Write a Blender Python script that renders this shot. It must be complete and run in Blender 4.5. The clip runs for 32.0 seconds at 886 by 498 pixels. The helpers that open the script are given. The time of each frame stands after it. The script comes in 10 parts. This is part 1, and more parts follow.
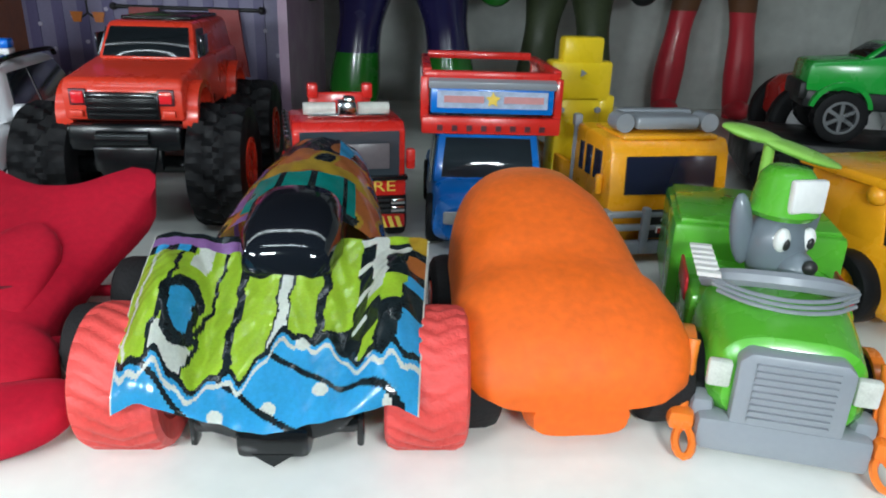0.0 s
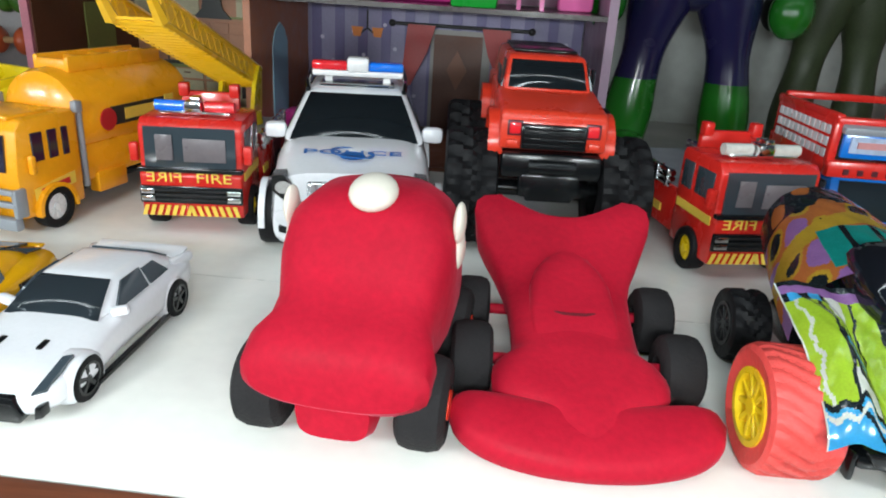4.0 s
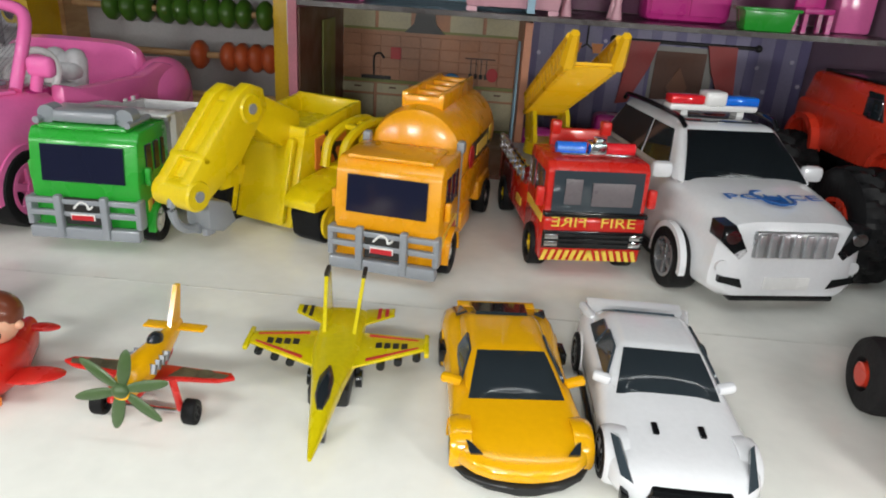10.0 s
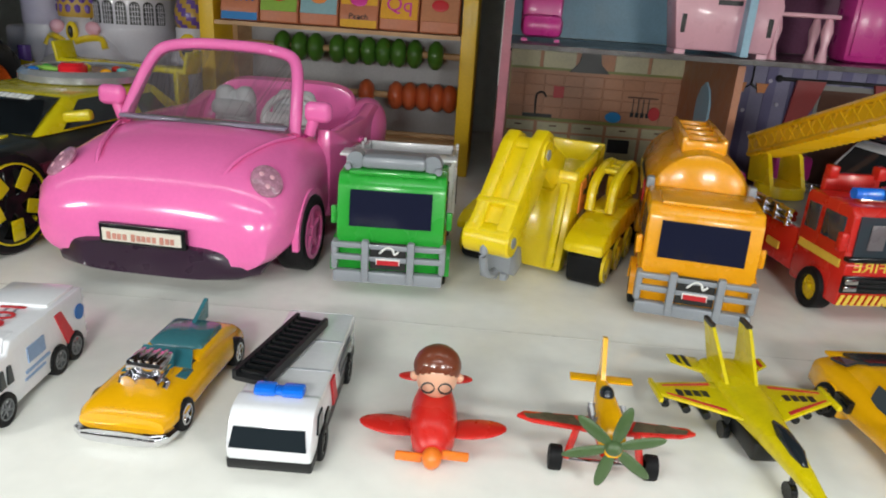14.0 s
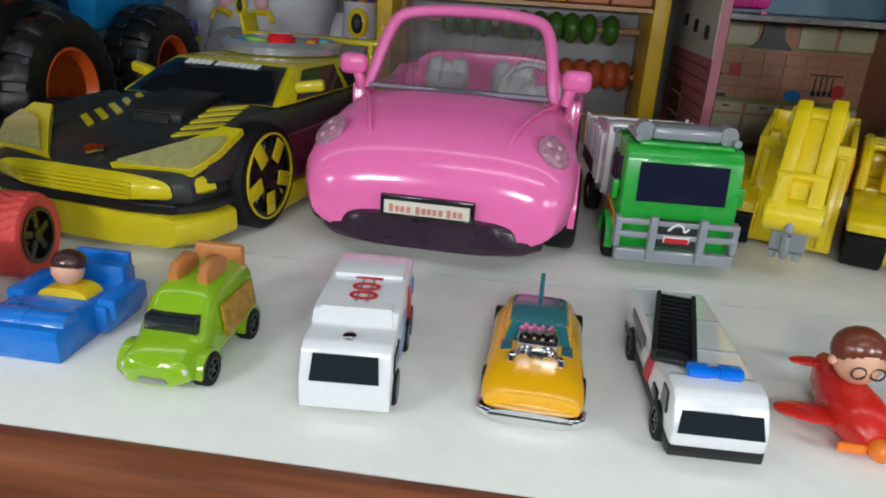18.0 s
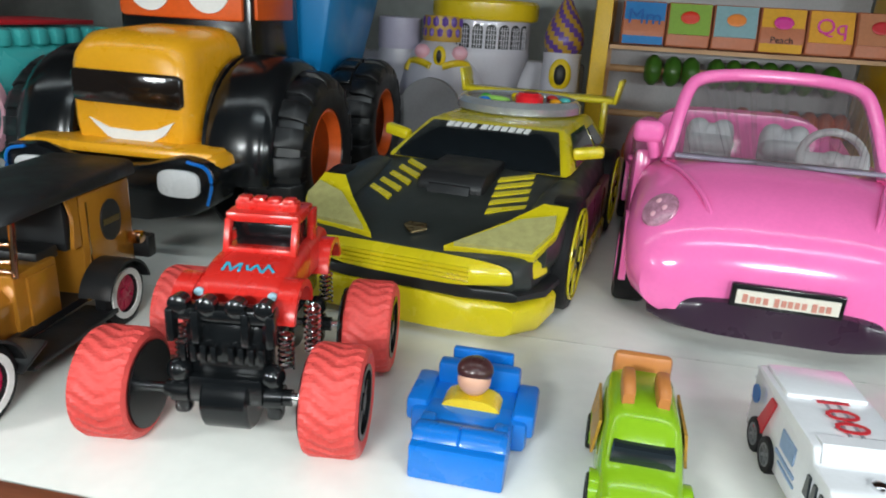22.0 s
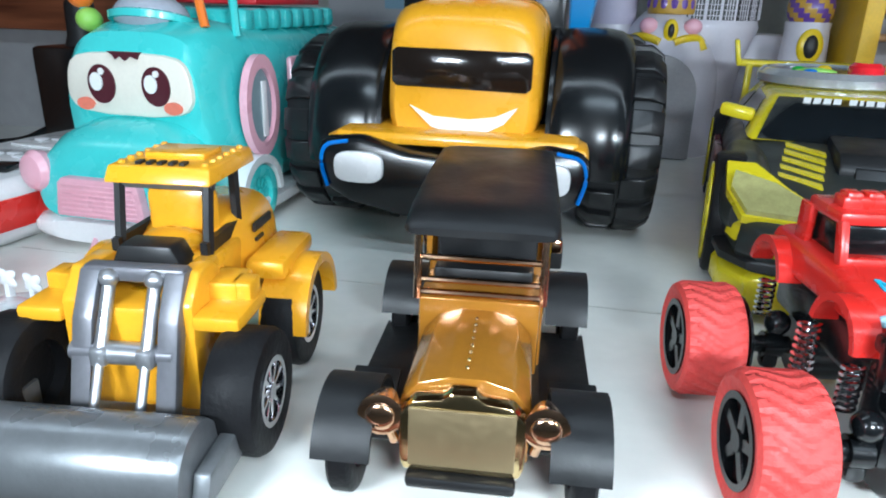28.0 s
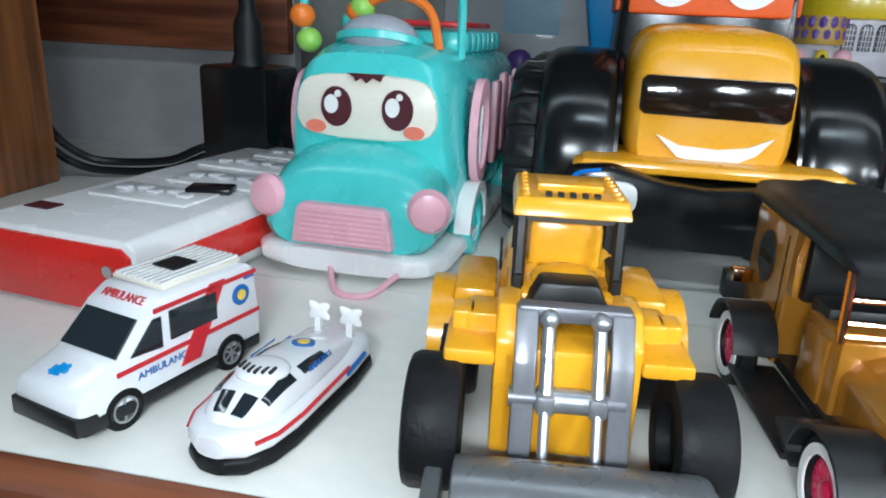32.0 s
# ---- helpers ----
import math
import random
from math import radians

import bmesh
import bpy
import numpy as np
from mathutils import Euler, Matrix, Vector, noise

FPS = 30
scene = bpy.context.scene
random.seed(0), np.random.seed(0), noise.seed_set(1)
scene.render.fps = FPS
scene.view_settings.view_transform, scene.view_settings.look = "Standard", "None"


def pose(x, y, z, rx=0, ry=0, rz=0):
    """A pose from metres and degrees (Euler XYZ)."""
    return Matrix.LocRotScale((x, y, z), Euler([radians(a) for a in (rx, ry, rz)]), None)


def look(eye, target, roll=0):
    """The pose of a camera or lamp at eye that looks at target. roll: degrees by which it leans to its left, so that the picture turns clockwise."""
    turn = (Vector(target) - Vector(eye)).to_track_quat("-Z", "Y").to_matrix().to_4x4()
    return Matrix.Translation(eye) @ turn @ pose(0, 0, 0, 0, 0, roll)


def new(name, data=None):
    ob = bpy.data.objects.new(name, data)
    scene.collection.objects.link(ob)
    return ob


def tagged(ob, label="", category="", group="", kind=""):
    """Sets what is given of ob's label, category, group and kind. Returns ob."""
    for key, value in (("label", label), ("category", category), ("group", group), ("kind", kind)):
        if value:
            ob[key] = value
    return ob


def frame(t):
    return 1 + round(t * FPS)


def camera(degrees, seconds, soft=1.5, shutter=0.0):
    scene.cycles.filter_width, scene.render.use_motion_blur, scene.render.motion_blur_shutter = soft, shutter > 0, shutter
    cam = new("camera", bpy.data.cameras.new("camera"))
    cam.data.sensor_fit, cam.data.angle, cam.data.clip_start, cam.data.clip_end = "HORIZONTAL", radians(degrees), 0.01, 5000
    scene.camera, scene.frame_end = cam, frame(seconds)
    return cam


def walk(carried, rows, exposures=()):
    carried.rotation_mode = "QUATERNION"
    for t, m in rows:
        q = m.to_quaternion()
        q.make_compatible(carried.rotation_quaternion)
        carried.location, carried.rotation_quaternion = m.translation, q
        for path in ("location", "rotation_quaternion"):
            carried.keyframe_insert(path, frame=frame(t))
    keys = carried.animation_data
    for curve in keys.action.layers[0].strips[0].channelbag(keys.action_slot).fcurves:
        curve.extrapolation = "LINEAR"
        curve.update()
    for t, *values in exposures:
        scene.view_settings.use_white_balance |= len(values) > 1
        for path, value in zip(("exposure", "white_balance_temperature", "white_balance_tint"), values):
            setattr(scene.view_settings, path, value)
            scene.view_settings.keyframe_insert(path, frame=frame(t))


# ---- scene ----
cam = camera(65.7, 32.0, 1.9)
METRES, EYE, TILT, LEAN, TURN = 1.05, 0.113, -20.83, -1.77, -0.33
ROWS = [
    (0.0, 0.0, 0.0, 0.0, 0.0, 0.0, 0.0),
    (0.5, -0.0196, -0.0037, 0.0019, 0.8, 0.12, -0.36),
    (1.0, -0.0343, -0.0075, 0.0037, 1.66, 0.03, -0.57),
    (1.5, -0.0534, -0.0095, 0.0036, 1.87, 0.08, -0.95),
    (2.0, -0.0691, -0.0091, 0.0036, 2.26, -0.02, -1.59),
    (2.5, -0.092, -0.0086, 0.0038, 2.39, -0.16, -2.5),
    (3.0, -0.1133, -0.0128, 0.0038, 3.3, -0.0, -3.07),
    (3.5, -0.1368, -0.0202, 0.0057, 4.42, -0.22, -3.55),
    (4.0, -0.1519, -0.0261, 0.0077, 5.11, -0.24, -3.74),
    (4.5, -0.17, -0.03, 0.0104, 4.6, 0.03, -4.06),
    (6.5, -0.2359, -0.0332, 0.013, 4.6, -0.27, -4.27),
    (7.0, -0.2515, -0.0322, 0.013, 4.36, -0.74, -4.29),
    (7.5, -0.265, -0.0318, 0.0135, 4.56, -0.93, -4.06),
    (8.0, -0.2807, -0.0286, 0.0164, 3.86, -1.32, -3.36),
    (8.5, -0.2969, -0.0296, 0.0162, 3.79, -0.83, -3.17),
    (9.0, -0.312, -0.0302, 0.0167, 3.6, -1.27, -3.39),
    (9.5, -0.3311, -0.0313, 0.0193, 3.87, -1.3, -3.34),
    (10.0, -0.3452, -0.0317, 0.0219, 3.89, -1.14, -3.43),
    (10.5, -0.3587, -0.0323, 0.0243, 4.07, -0.71, -3.37),
    (11.0, -0.3762, -0.032, 0.0235, 1.76, -0.11, -3.2),
    (11.5, -0.3923, -0.0305, 0.0212, 0.97, 0.08, -2.57),
    (12.0, -0.408, -0.0298, 0.0191, 1.06, -0.4, -2.92),
    (12.5, -0.426, -0.0308, 0.0212, 0.99, 0.58, -3.07),
    (13.0, -0.4424, -0.0349, 0.0233, 2.12, 1.03, -3.11),
    (13.5, -0.4631, -0.0402, 0.0236, 3.53, 1.19, -3.22),
    (14.0, -0.4794, -0.0425, 0.0222, 4.06, 1.06, -3.57),
    (14.5, -0.4952, -0.0457, 0.0163, 5.32, 0.62, -4.2),
    (15.0, -0.5082, -0.0445, 0.0088, 5.58, 0.28, -4.79),
    (15.5, -0.5254, -0.0443, 0.0035, 6.25, -0.58, -5.39),
    (17.5, -0.5792, -0.0396, 0.0088, 6.68, 0.24, -4.57),
    (18.0, -0.5889, -0.0359, 0.0096, 6.72, -0.07, -4.4),
    (18.5, -0.6012, -0.0323, 0.0095, 6.61, -0.42, -4.39),
    (19.0, -0.6177, -0.0304, 0.0112, 6.98, -0.37, -4.25),
    (19.5, -0.6307, -0.0292, 0.0127, 7.48, -0.16, -4.35),
    (20.0, -0.6457, -0.0279, 0.0142, 7.27, 0.01, -4.8),
    (20.5, -0.6648, -0.0292, 0.0148, 8.26, 0.43, -5.27),
    (21.0, -0.6825, -0.0306, 0.0185, 9.09, 0.64, -5.33),
    (21.5, -0.694, -0.0317, 0.0228, 9.88, 1.06, -5.11),
    (22.0, -0.7088, -0.0322, 0.0246, 10.56, 1.69, -5.54),
    (22.5, -0.7208, -0.033, 0.0249, 11.15, 1.58, -5.77),
    (23.0, -0.7327, -0.0323, 0.0244, 11.61, 1.16, -5.54),
    (23.5, -0.7425, -0.0301, 0.0232, 11.34, 0.48, -5.5),
    (24.0, -0.7521, -0.0279, 0.0213, 11.51, -0.12, -5.15),
    (24.5, -0.7661, -0.0233, 0.0175, 11.34, -1.21, -4.72),
    (26.5, -0.8251, -0.0184, 0.0257, 11.16, -1.42, -3.09),
    (27.0, -0.8421, -0.0191, 0.0265, 11.49, -1.22, -3.08),
    (27.5, -0.8566, -0.0202, 0.0249, 11.86, -0.34, -3.36),
    (28.0, -0.8733, -0.014, 0.0186, 11.28, 0.85, -3.92),
    (28.5, -0.8871, -0.0125, 0.0169, 11.12, 0.7, -3.55),
    (29.0, -0.9028, -0.0144, 0.0151, 11.15, 0.8, -3.83),
    (29.5, -0.9164, -0.0191, 0.0175, 11.45, 0.83, -3.88),
    (30.0, -0.9312, -0.0241, 0.0186, 11.82, 1.16, -4.21),
    (30.5, -0.9412, -0.026, 0.0181, 12.11, 1.4, -4.28),
    (31.0, -0.9525, -0.0269, 0.017, 11.8, 2.08, -4.38),
    (31.5, -0.9632, -0.0256, 0.0155, 11.03, 2.68, -4.56),
    (32.0, -0.9758, -0.0232, 0.0153, 10.74, 2.66, -4.88),
]
walk(cam, [(t, pose(0, 0, EYE, TILT, LEAN, TURN) @ pose(METRES * x, METRES * y, METRES * z, 90 + pitch, roll, yaw)) for t, x, y, z, yaw, pitch, roll in ROWS],
     [(0, -0.28, 5850, 1), (1.2, -0.1, 5850, 1), (2, 0.0, 5850, 1), (4, -0.08, 6050, 2), (8, -0.55, 6450, 6), (12, -0.55, 6600, 7), (15.5, -0.55, 6350, 4), (18, -0.9, 6150, 5), (19.5, -0.9, 6200, 5), (21, -0.65, 6200, 4), (23, -0.1, 5950, 1), (27, 0.22, 5450, 2), (28.5, 0.3, 5450, 2), (30, 0.12, 5500, 3), (32, 0.0, 5650, 2)])

# ---- light ----
world = bpy.data.worlds.new("room")
scene.world = world
world.use_nodes = True
world.node_tree.nodes["Background"].inputs[0].default_value = (0.75, 0.85, 1.0, 1)
world.node_tree.nodes["Background"].inputs[1].default_value = 0.06


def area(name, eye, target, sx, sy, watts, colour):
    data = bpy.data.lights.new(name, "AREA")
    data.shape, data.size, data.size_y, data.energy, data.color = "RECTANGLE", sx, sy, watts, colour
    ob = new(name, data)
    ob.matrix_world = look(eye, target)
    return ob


# a row of small cool white lamps low before the open shelf, added as stand-ins for the light carried with the camera;
# an unseen tube under the shelf above and one over the room, both placed from reflections
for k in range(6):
    area("camera_light_standin", (-1.04 + 0.225 * k, -0.085, 0.135), (-1.04 + 0.225 * k, 0.3, 0.0), 0.07, 0.02, 0.66, (1.0, 0.99, 0.98))
area("cabinet_tube", (-0.55, 0.16, 0.415), (-0.55, 0.161, 0.0), 1.9, 0.016, 1.12, (0.95, 0.98, 1.0))
area("ceiling_tube", (-0.4, -0.9, 1.35), (-0.5, 0.2, 0.0), 1.2, 0.06, 7.0, (0.92, 0.97, 1.0))


# ---- materials ----
def mat(name, col, rough=0.35, metal=0.0, var=0.12, scale=60.0, bump=0.04, coat=0.0, alpha=1.0, emit=0.0, trans=0.0):
    m = bpy.data.materials.new(name)
    m.use_nodes = True
    nt = m.node_tree
    b = nt.nodes["Principled BSDF"]
    b.inputs["Base Color"].default_value = (*col, 1)
    b.inputs["Roughness"].default_value = rough
    b.inputs["Metallic"].default_value = metal
    b.inputs["Coat Weight"].default_value = coat
    b.inputs["Coat Roughness"].default_value = 0.08
    b.inputs["Alpha"].default_value = alpha
    b.inputs["Transmission Weight"].default_value = trans
    if emit:
        b.inputs["Emission Color"].default_value = (*col, 1)
        b.inputs["Emission Strength"].default_value = emit
    if var > 0:
        tc = nt.nodes.new("ShaderNodeTexCoord")
        n1, n2 = nt.nodes.new("ShaderNodeTexNoise"), nt.nodes.new("ShaderNodeTexNoise")
        n1.inputs["Scale"].default_value, n2.inputs["Scale"].default_value = scale, scale * 9
        n1.inputs["Detail"].default_value = 4
        add = nt.nodes.new("ShaderNodeMath")
        add.operation = "ADD"
        ramp = nt.nodes.new("ShaderNodeMapRange")
        ramp.inputs[1].default_value, ramp.inputs[2].default_value = 0.6, 1.4
        ramp.inputs[3].default_value, ramp.inputs[4].default_value = 1 - var, 1 + var * 0.6
        mul = nt.nodes.new("ShaderNodeVectorMath")
        mul.operation = "SCALE"
        mul.inputs[0].default_value = col
        for n, i in ((n1, 0), (n2, 1)):
            nt.links.new(tc.outputs["Object"], n.inputs["Vector"])
            nt.links.new(n.outputs["Fac"], add.inputs[i])
        nt.links.new(add.outputs[0], ramp.inputs[0])
        nt.links.new(ramp.outputs[0], mul.inputs["Scale"])
        nt.links.new(mul.outputs[0], b.inputs["Base Color"])
        rr = nt.nodes.new("ShaderNodeMapRange")
        rr.inputs[1].default_value, rr.inputs[2].default_value = 0.35, 0.7
        rr.inputs[3].default_value, rr.inputs[4].default_value = rough * 0.8, min(1, rough * 1.3)
        nt.links.new(n1.outputs["Fac"], rr.inputs[0])
        nt.links.new(rr.outputs[0], b.inputs["Roughness"])
        if bump:
            bp = nt.nodes.new("ShaderNodeBump")
            bp.inputs["Strength"].default_value = bump
            bp.inputs["Distance"].default_value = 0.002
            nt.links.new(n2.outputs["Fac"], bp.inputs["Height"])
            nt.links.new(bp.outputs[0], b.inputs["Normal"])
    return m


def wood_mat(name, dark, light, along=(1, 14, 14), rough=0.35):
    m = mat(name, light, rough, 0, 0)
    nt = m.node_tree
    b = nt.nodes["Principled BSDF"]
    tc, mp, ns, rp = (nt.nodes.new("ShaderNode" + k) for k in ("TexCoord", "Mapping", "TexNoise", "ValToRGB"))
    mp.inputs["Scale"].default_value = along
    ns.inputs["Scale"].default_value, ns.inputs["Detail"].default_value = 9, 6
    rp.color_ramp.elements[0].color, rp.color_ramp.elements[1].color = (*dark, 1), (*light, 1)
    rp.color_ramp.elements[0].position, rp.color_ramp.elements[1].position = 0.35, 0.68
    bp = nt.nodes.new("ShaderNodeBump")
    bp.inputs["Strength"].default_value, bp.inputs["Distance"].default_value = 0.25, 0.002
    for a, c in ((tc.outputs["Object"], mp.inputs[0]), (mp.outputs[0], ns.inputs[0]), (ns.outputs["Fac"], rp.inputs[0]),
                 (rp.outputs[0], b.inputs["Base Color"]), (ns.outputs["Fac"], bp.inputs["Height"]), (bp.outputs[0], b.inputs["Normal"])):
        nt.links.new(a, c)
    return m


def P(name, col, rough=0.28, **k):
    return mat(name, col, rough, coat=k.pop("coat", 0.3), var=k.pop("var", 0.05), bump=k.pop("bump", 0.012), **k)


LAM = mat("white_laminate", (0.80, 0.80, 0.75), 0.2, var=0.06, scale=14, bump=0.015)
WALL = mat("pale_wall_paint", (0.64, 0.67, 0.64), 0.6, var=0.15, scale=9, bump=0.08)
GREYW = mat("grey_panel", (0.34, 0.34, 0.35), 0.6, var=0.12, scale=8)
WOOD = wood_mat("red_brown_wood", (0.10, 0.03, 0.015), (0.27, 0.09, 0.04))
WOOD2 = wood_mat("brown_wood_upright", (0.10, 0.035, 0.012), (0.30, 0.11, 0.03), (14, 14, 1))
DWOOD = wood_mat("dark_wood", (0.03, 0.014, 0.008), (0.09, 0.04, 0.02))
LWOOD = wood_mat("pale_wood", (0.45, 0.26, 0.12), (0.62, 0.40, 0.2), (3, 3, 14), 0.5)
WHITE = P("white_plastic", (0.80, 0.80, 0.80), 0.25)
PAINTW = mat("white_car_paint", (0.78, 0.79, 0.82), 0.2, coat=0.6, var=0.04)
CREAM = P("cream_plastic", (0.78, 0.74, 0.64), 0.4)
BLACK = P("black_plastic", (0.006, 0.007, 0.008), 0.2, coat=0.0)
MATTE = mat("matte_black", (0.009, 0.0095, 0.0105), 0.45)
RUBBER = mat("black_rubber", (0.010, 0.010, 0.011), 0.5, bump=0.12)
TYRE = mat("black_tyre_plastic", (0.008, 0.0085, 0.0095), 0.36, bump=0.06)
FOAM = mat("grey_black_foam", (0.022, 0.021, 0.022), 0.75, bump=0.2, scale=90)
GLASSD = mat("dark_tinted_glass", (0.016, 0.022, 0.027), 0.06, var=0, coat=0.4)
GLASSB = mat("navy_window_film", (0.012, 0.014, 0.035), 0.12, var=0, coat=0.4)
GLASSG = mat("grey_window", (0.042, 0.056, 0.068), 0.06, var=0, coat=0.6)
CLEAR = mat("clear_plastic", (0.75, 0.8, 0.82), 0.06, var=0, alpha=0.22)
LENS = mat("clear_lens", (0.75, 0.76, 0.7), 0.12, var=0.2, scale=300, alpha=0.75)
CHROME = mat("chrome", (0.78, 0.78, 0.8), 0.12, 1.0, var=0.05)
SILVER = mat("silver_paint", (0.42, 0.43, 0.45), 0.3, 0.75, var=0.1)
DSILVER = mat("dark_silver_plastic", (0.22, 0.23, 0.24), 0.32, 0.6, var=0.1)
GOLD = mat("gold_plating", (0.62, 0.47, 0.24), 0.16, 1.0, var=0.08)
COPPER = mat("rose_gold_plating", (0.72, 0.45, 0.28), 0.15, 1.0, var=0.08)
GREY = P("grey_plastic", (0.27, 0.29, 0.32), 0.35)
RED = P("red_plastic", (0.62, 0.022, 0.016), 0.26)
ORED = P("orange_red_plastic", (0.68, 0.045, 0.02), 0.3)
FOAMR = mat("crimson_foam", (0.44, 0.006, 0.026), 0.65, var=0.2, scale=45, bump=0.08)
RUBR = mat("coral_red_rubber", (0.68, 0.07, 0.062), 0.55, var=0.16, bump=0.2)
for foam_ in (FOAM, FOAMR, RUBBER):
    foam_.node_tree.nodes["Principled BSDF"].inputs["Specular IOR Level"].default_value = 0.15
FOAMO = mat("orange_foam", (0.84, 0.135, 0.003), 0.65, var=0.18, scale=38, bump=0.06)
for foam_, tint_ in ((FOAMR, (0.9, 0.25, 0.35)), (FOAMO, (1.0, 0.6, 0.3))):
    sheen_ = foam_.node_tree.nodes["Principled BSDF"].inputs
    sheen_["Sheen Weight"].default_value, sheen_["Sheen Roughness"].default_value = 0.15, 0.4
    sheen_["Sheen Tint"].default_value = (*tint_, 1)
ORANGE = P("orange_plastic", (0.88, 0.38, 0.008), 0.28)
ORANGE2 = P("bright_orange_plastic", (0.82, 0.20, 0.02), 0.3)
DORANGE = mat("deep_orange_plastic", (0.75, 0.11, 0.01), 0.4)
YEL = P("yellow_plastic", (0.80, 0.58, 0.01), 0.3)
AMBERP = P("amber_yellow_plastic", (0.82, 0.47, 0.01), 0.3)
LEMON = P("lemon_plastic", (0.83, 0.62, 0.006), 0.3)
AMBER = mat("amber_car_paint", (0.83, 0.42, 0.004), 0.2, coat=0.6, var=0.05)
ACID = P("acid_yellow_plastic", (0.66, 0.55, 0.01), 0.25)
MUST = P("machine_yellow_plastic", (0.80, 0.38, 0.012), 0.3)
BROWNG = mat("ochre_car_paint", (0.40, 0.17, 0.018), 0.18, 0.2, coat=0.5, var=0.08)
GREEN = P("green_plastic", (0.03, 0.38, 0.04), 0.26)
GREEN2 = P("leaf_green_plastic", (0.12, 0.44, 0.03), 0.26)
LIME = mat("lime_car_paint", (0.25, 0.45, 0.012), 0.2, coat=0.6, var=0.06)
LIME2 = P("pale_lime_plastic", (0.32, 0.62, 0.10), 0.3)
OLIVE = mat("olive_plastic", (0.045, 0.06, 0.025), 0.5, var=0.3)
DKGREEN = mat("dark_green_plastic", (0.065, 0.115, 0.04), 0.4)
BLUE = P("blue_plastic", (0.012, 0.17, 0.62), 0.3)
SKYB = P("sky_blue_plastic", (0.02, 0.26, 0.62), 0.35)
NAVY = P("navy_gloss_plastic", (0.014, 0.012, 0.06), 0.22)
TEAL = P("teal_plastic", (0.11, 0.60, 0.58), 0.26)
DTEAL = mat("smoky_teal_plastic", (0.03, 0.16, 0.2), 0.15, coat=0.5, alpha=0.85)
PINK = P("hot_pink_plastic", (0.94, 0.19, 0.50), 0.18)
PINK2 = P("deep_pink_plastic", (0.66, 0.04, 0.30), 0.3)
ROSE = P("pale_pink_plastic", (0.78, 0.42, 0.50), 0.32)
LILAC = P("lilac_plastic", (0.60, 0.56, 0.70), 0.4)
PURPLE = P("purple_plastic", (0.13, 0.06, 0.33), 0.35)
SKIN = P("skin_plastic", (0.75, 0.42, 0.28), 0.4)
HAIR = P("brown_hair_plastic", (0.16, 0.04, 0.018), 0.28)
DHAIR = P("dark_brown_plastic", (0.05, 0.018, 0.018), 0.28)
TAN = P("toast_brown_plastic", (0.50, 0.19, 0.05), 0.4)
CRIM = mat("crimson_enamel", (0.55, 0.01, 0.07), 0.3, var=0.1)
RLENS = mat("red_lamp_lens", (0.75, 0.02, 0.03), 0.1, coat=0.6, var=0)
BLENS = mat("blue_lamp_lens", (0.01, 0.16, 0.75), 0.1, coat=0.6, var=0)
PAPERR = mat("red_print", (0.55, 0.02, 0.03), 0.4, var=0.1)
PAPERB = mat("blue_print", (0.02, 0.13, 0.42), 0.4, var=0.1)
PAPERY = mat("yellow_print", (0.85, 0.6, 0.08), 0.4, var=0.1)
PAPERW = mat("white_print", (0.82, 0.82, 0.8), 0.4, var=0.06)
PAPERK = mat("black_print", (0.02, 0.02, 0.02), 0.4, var=0.1)
PAPERO = mat("orange_print", (0.8, 0.25, 0.04), 0.4, var=0.1)
MAROON = mat("maroon_print", (0.07, 0.012, 0.02), 0.35, var=0.1)
BROWNSH = mat("maroon_side_plastic", (0.10, 0.015, 0.03), 0.3, var=0.1)


# ---- mesh helpers ----
def box(cx, cy, cz, sx, sy, sz, bev=0.0, rot=None, seg=2):
    bm = bmesh.new()
    bmesh.ops.create_cube(bm, size=1, matrix=Matrix.Diagonal((sx, sy, sz, 1)))
    if bev > 0:
        bmesh.ops.bevel(bm, geom=list(bm.edges), offset=min(bev, 0.49 * min(sx, sy, sz)), segments=seg, affect="EDGES", profile=0.5)
    m = Matrix.Translation((cx, cy, cz))
    if rot:
        m = m @ Euler([radians(a) for a in rot]).to_matrix().to_4x4()
    bm.transform(m)
    return bm


def join(*bms):
    out = bmesh.new()
    for b in bms:
        me = bpy.data.meshes.new("tmp")
        b.to_mesh(me)
        out.from_mesh(me)
        bpy.data.meshes.remove(me)
        b.free()
    return out


def moved(bm, x=0, y=0, z=0, rx=0, ry=0, rz=0, s=(1, 1, 1)):
    bm.transform(pose(x, y, z, rx, ry, rz) @ Matrix.Diagonal((*s, 1)))
    return bm


def rings(rows, closed=True, caps=True):
    bm = bmesh.new()
    vs = [[bm.verts.new(p) for p in r] for r in rows]
    n = len(rows[0])
    for a, b in zip(vs, vs[1:]):
        for i in range(n if closed else n - 1):
            j = (i + 1) % n
            bm.faces.new((a[i], a[j], b[j], b[i]))
    if caps:
        bm.faces.new(vs[0])
        bm.faces.new(vs[-1])
    bmesh.ops.recalc_face_normals(bm, faces=bm.faces)
    return bm


def loft(stations, n=24):
    """Hull along y. Stations: y, half width, bottom, top, squareness (2 round, 5 boxy), and how much narrower the top is."""
    rows = []
    for y, hw, zb, zt, p, tp in stations:
        r = []
        for i in range(n):
            a = 2 * math.pi * (i + 0.5) / n
            c, s = math.cos(a), math.sin(a)
            x = math.copysign(abs(c) ** (2 / p), c)
            z = math.copysign(abs(s) ** (2 / p), s)
            k = 1 - tp * (z + 1) / 2
            r.append((hw * x * k, y, (zb + zt) / 2 + (zt - zb) / 2 * z))
        rows.append(r)
    return rings(rows)


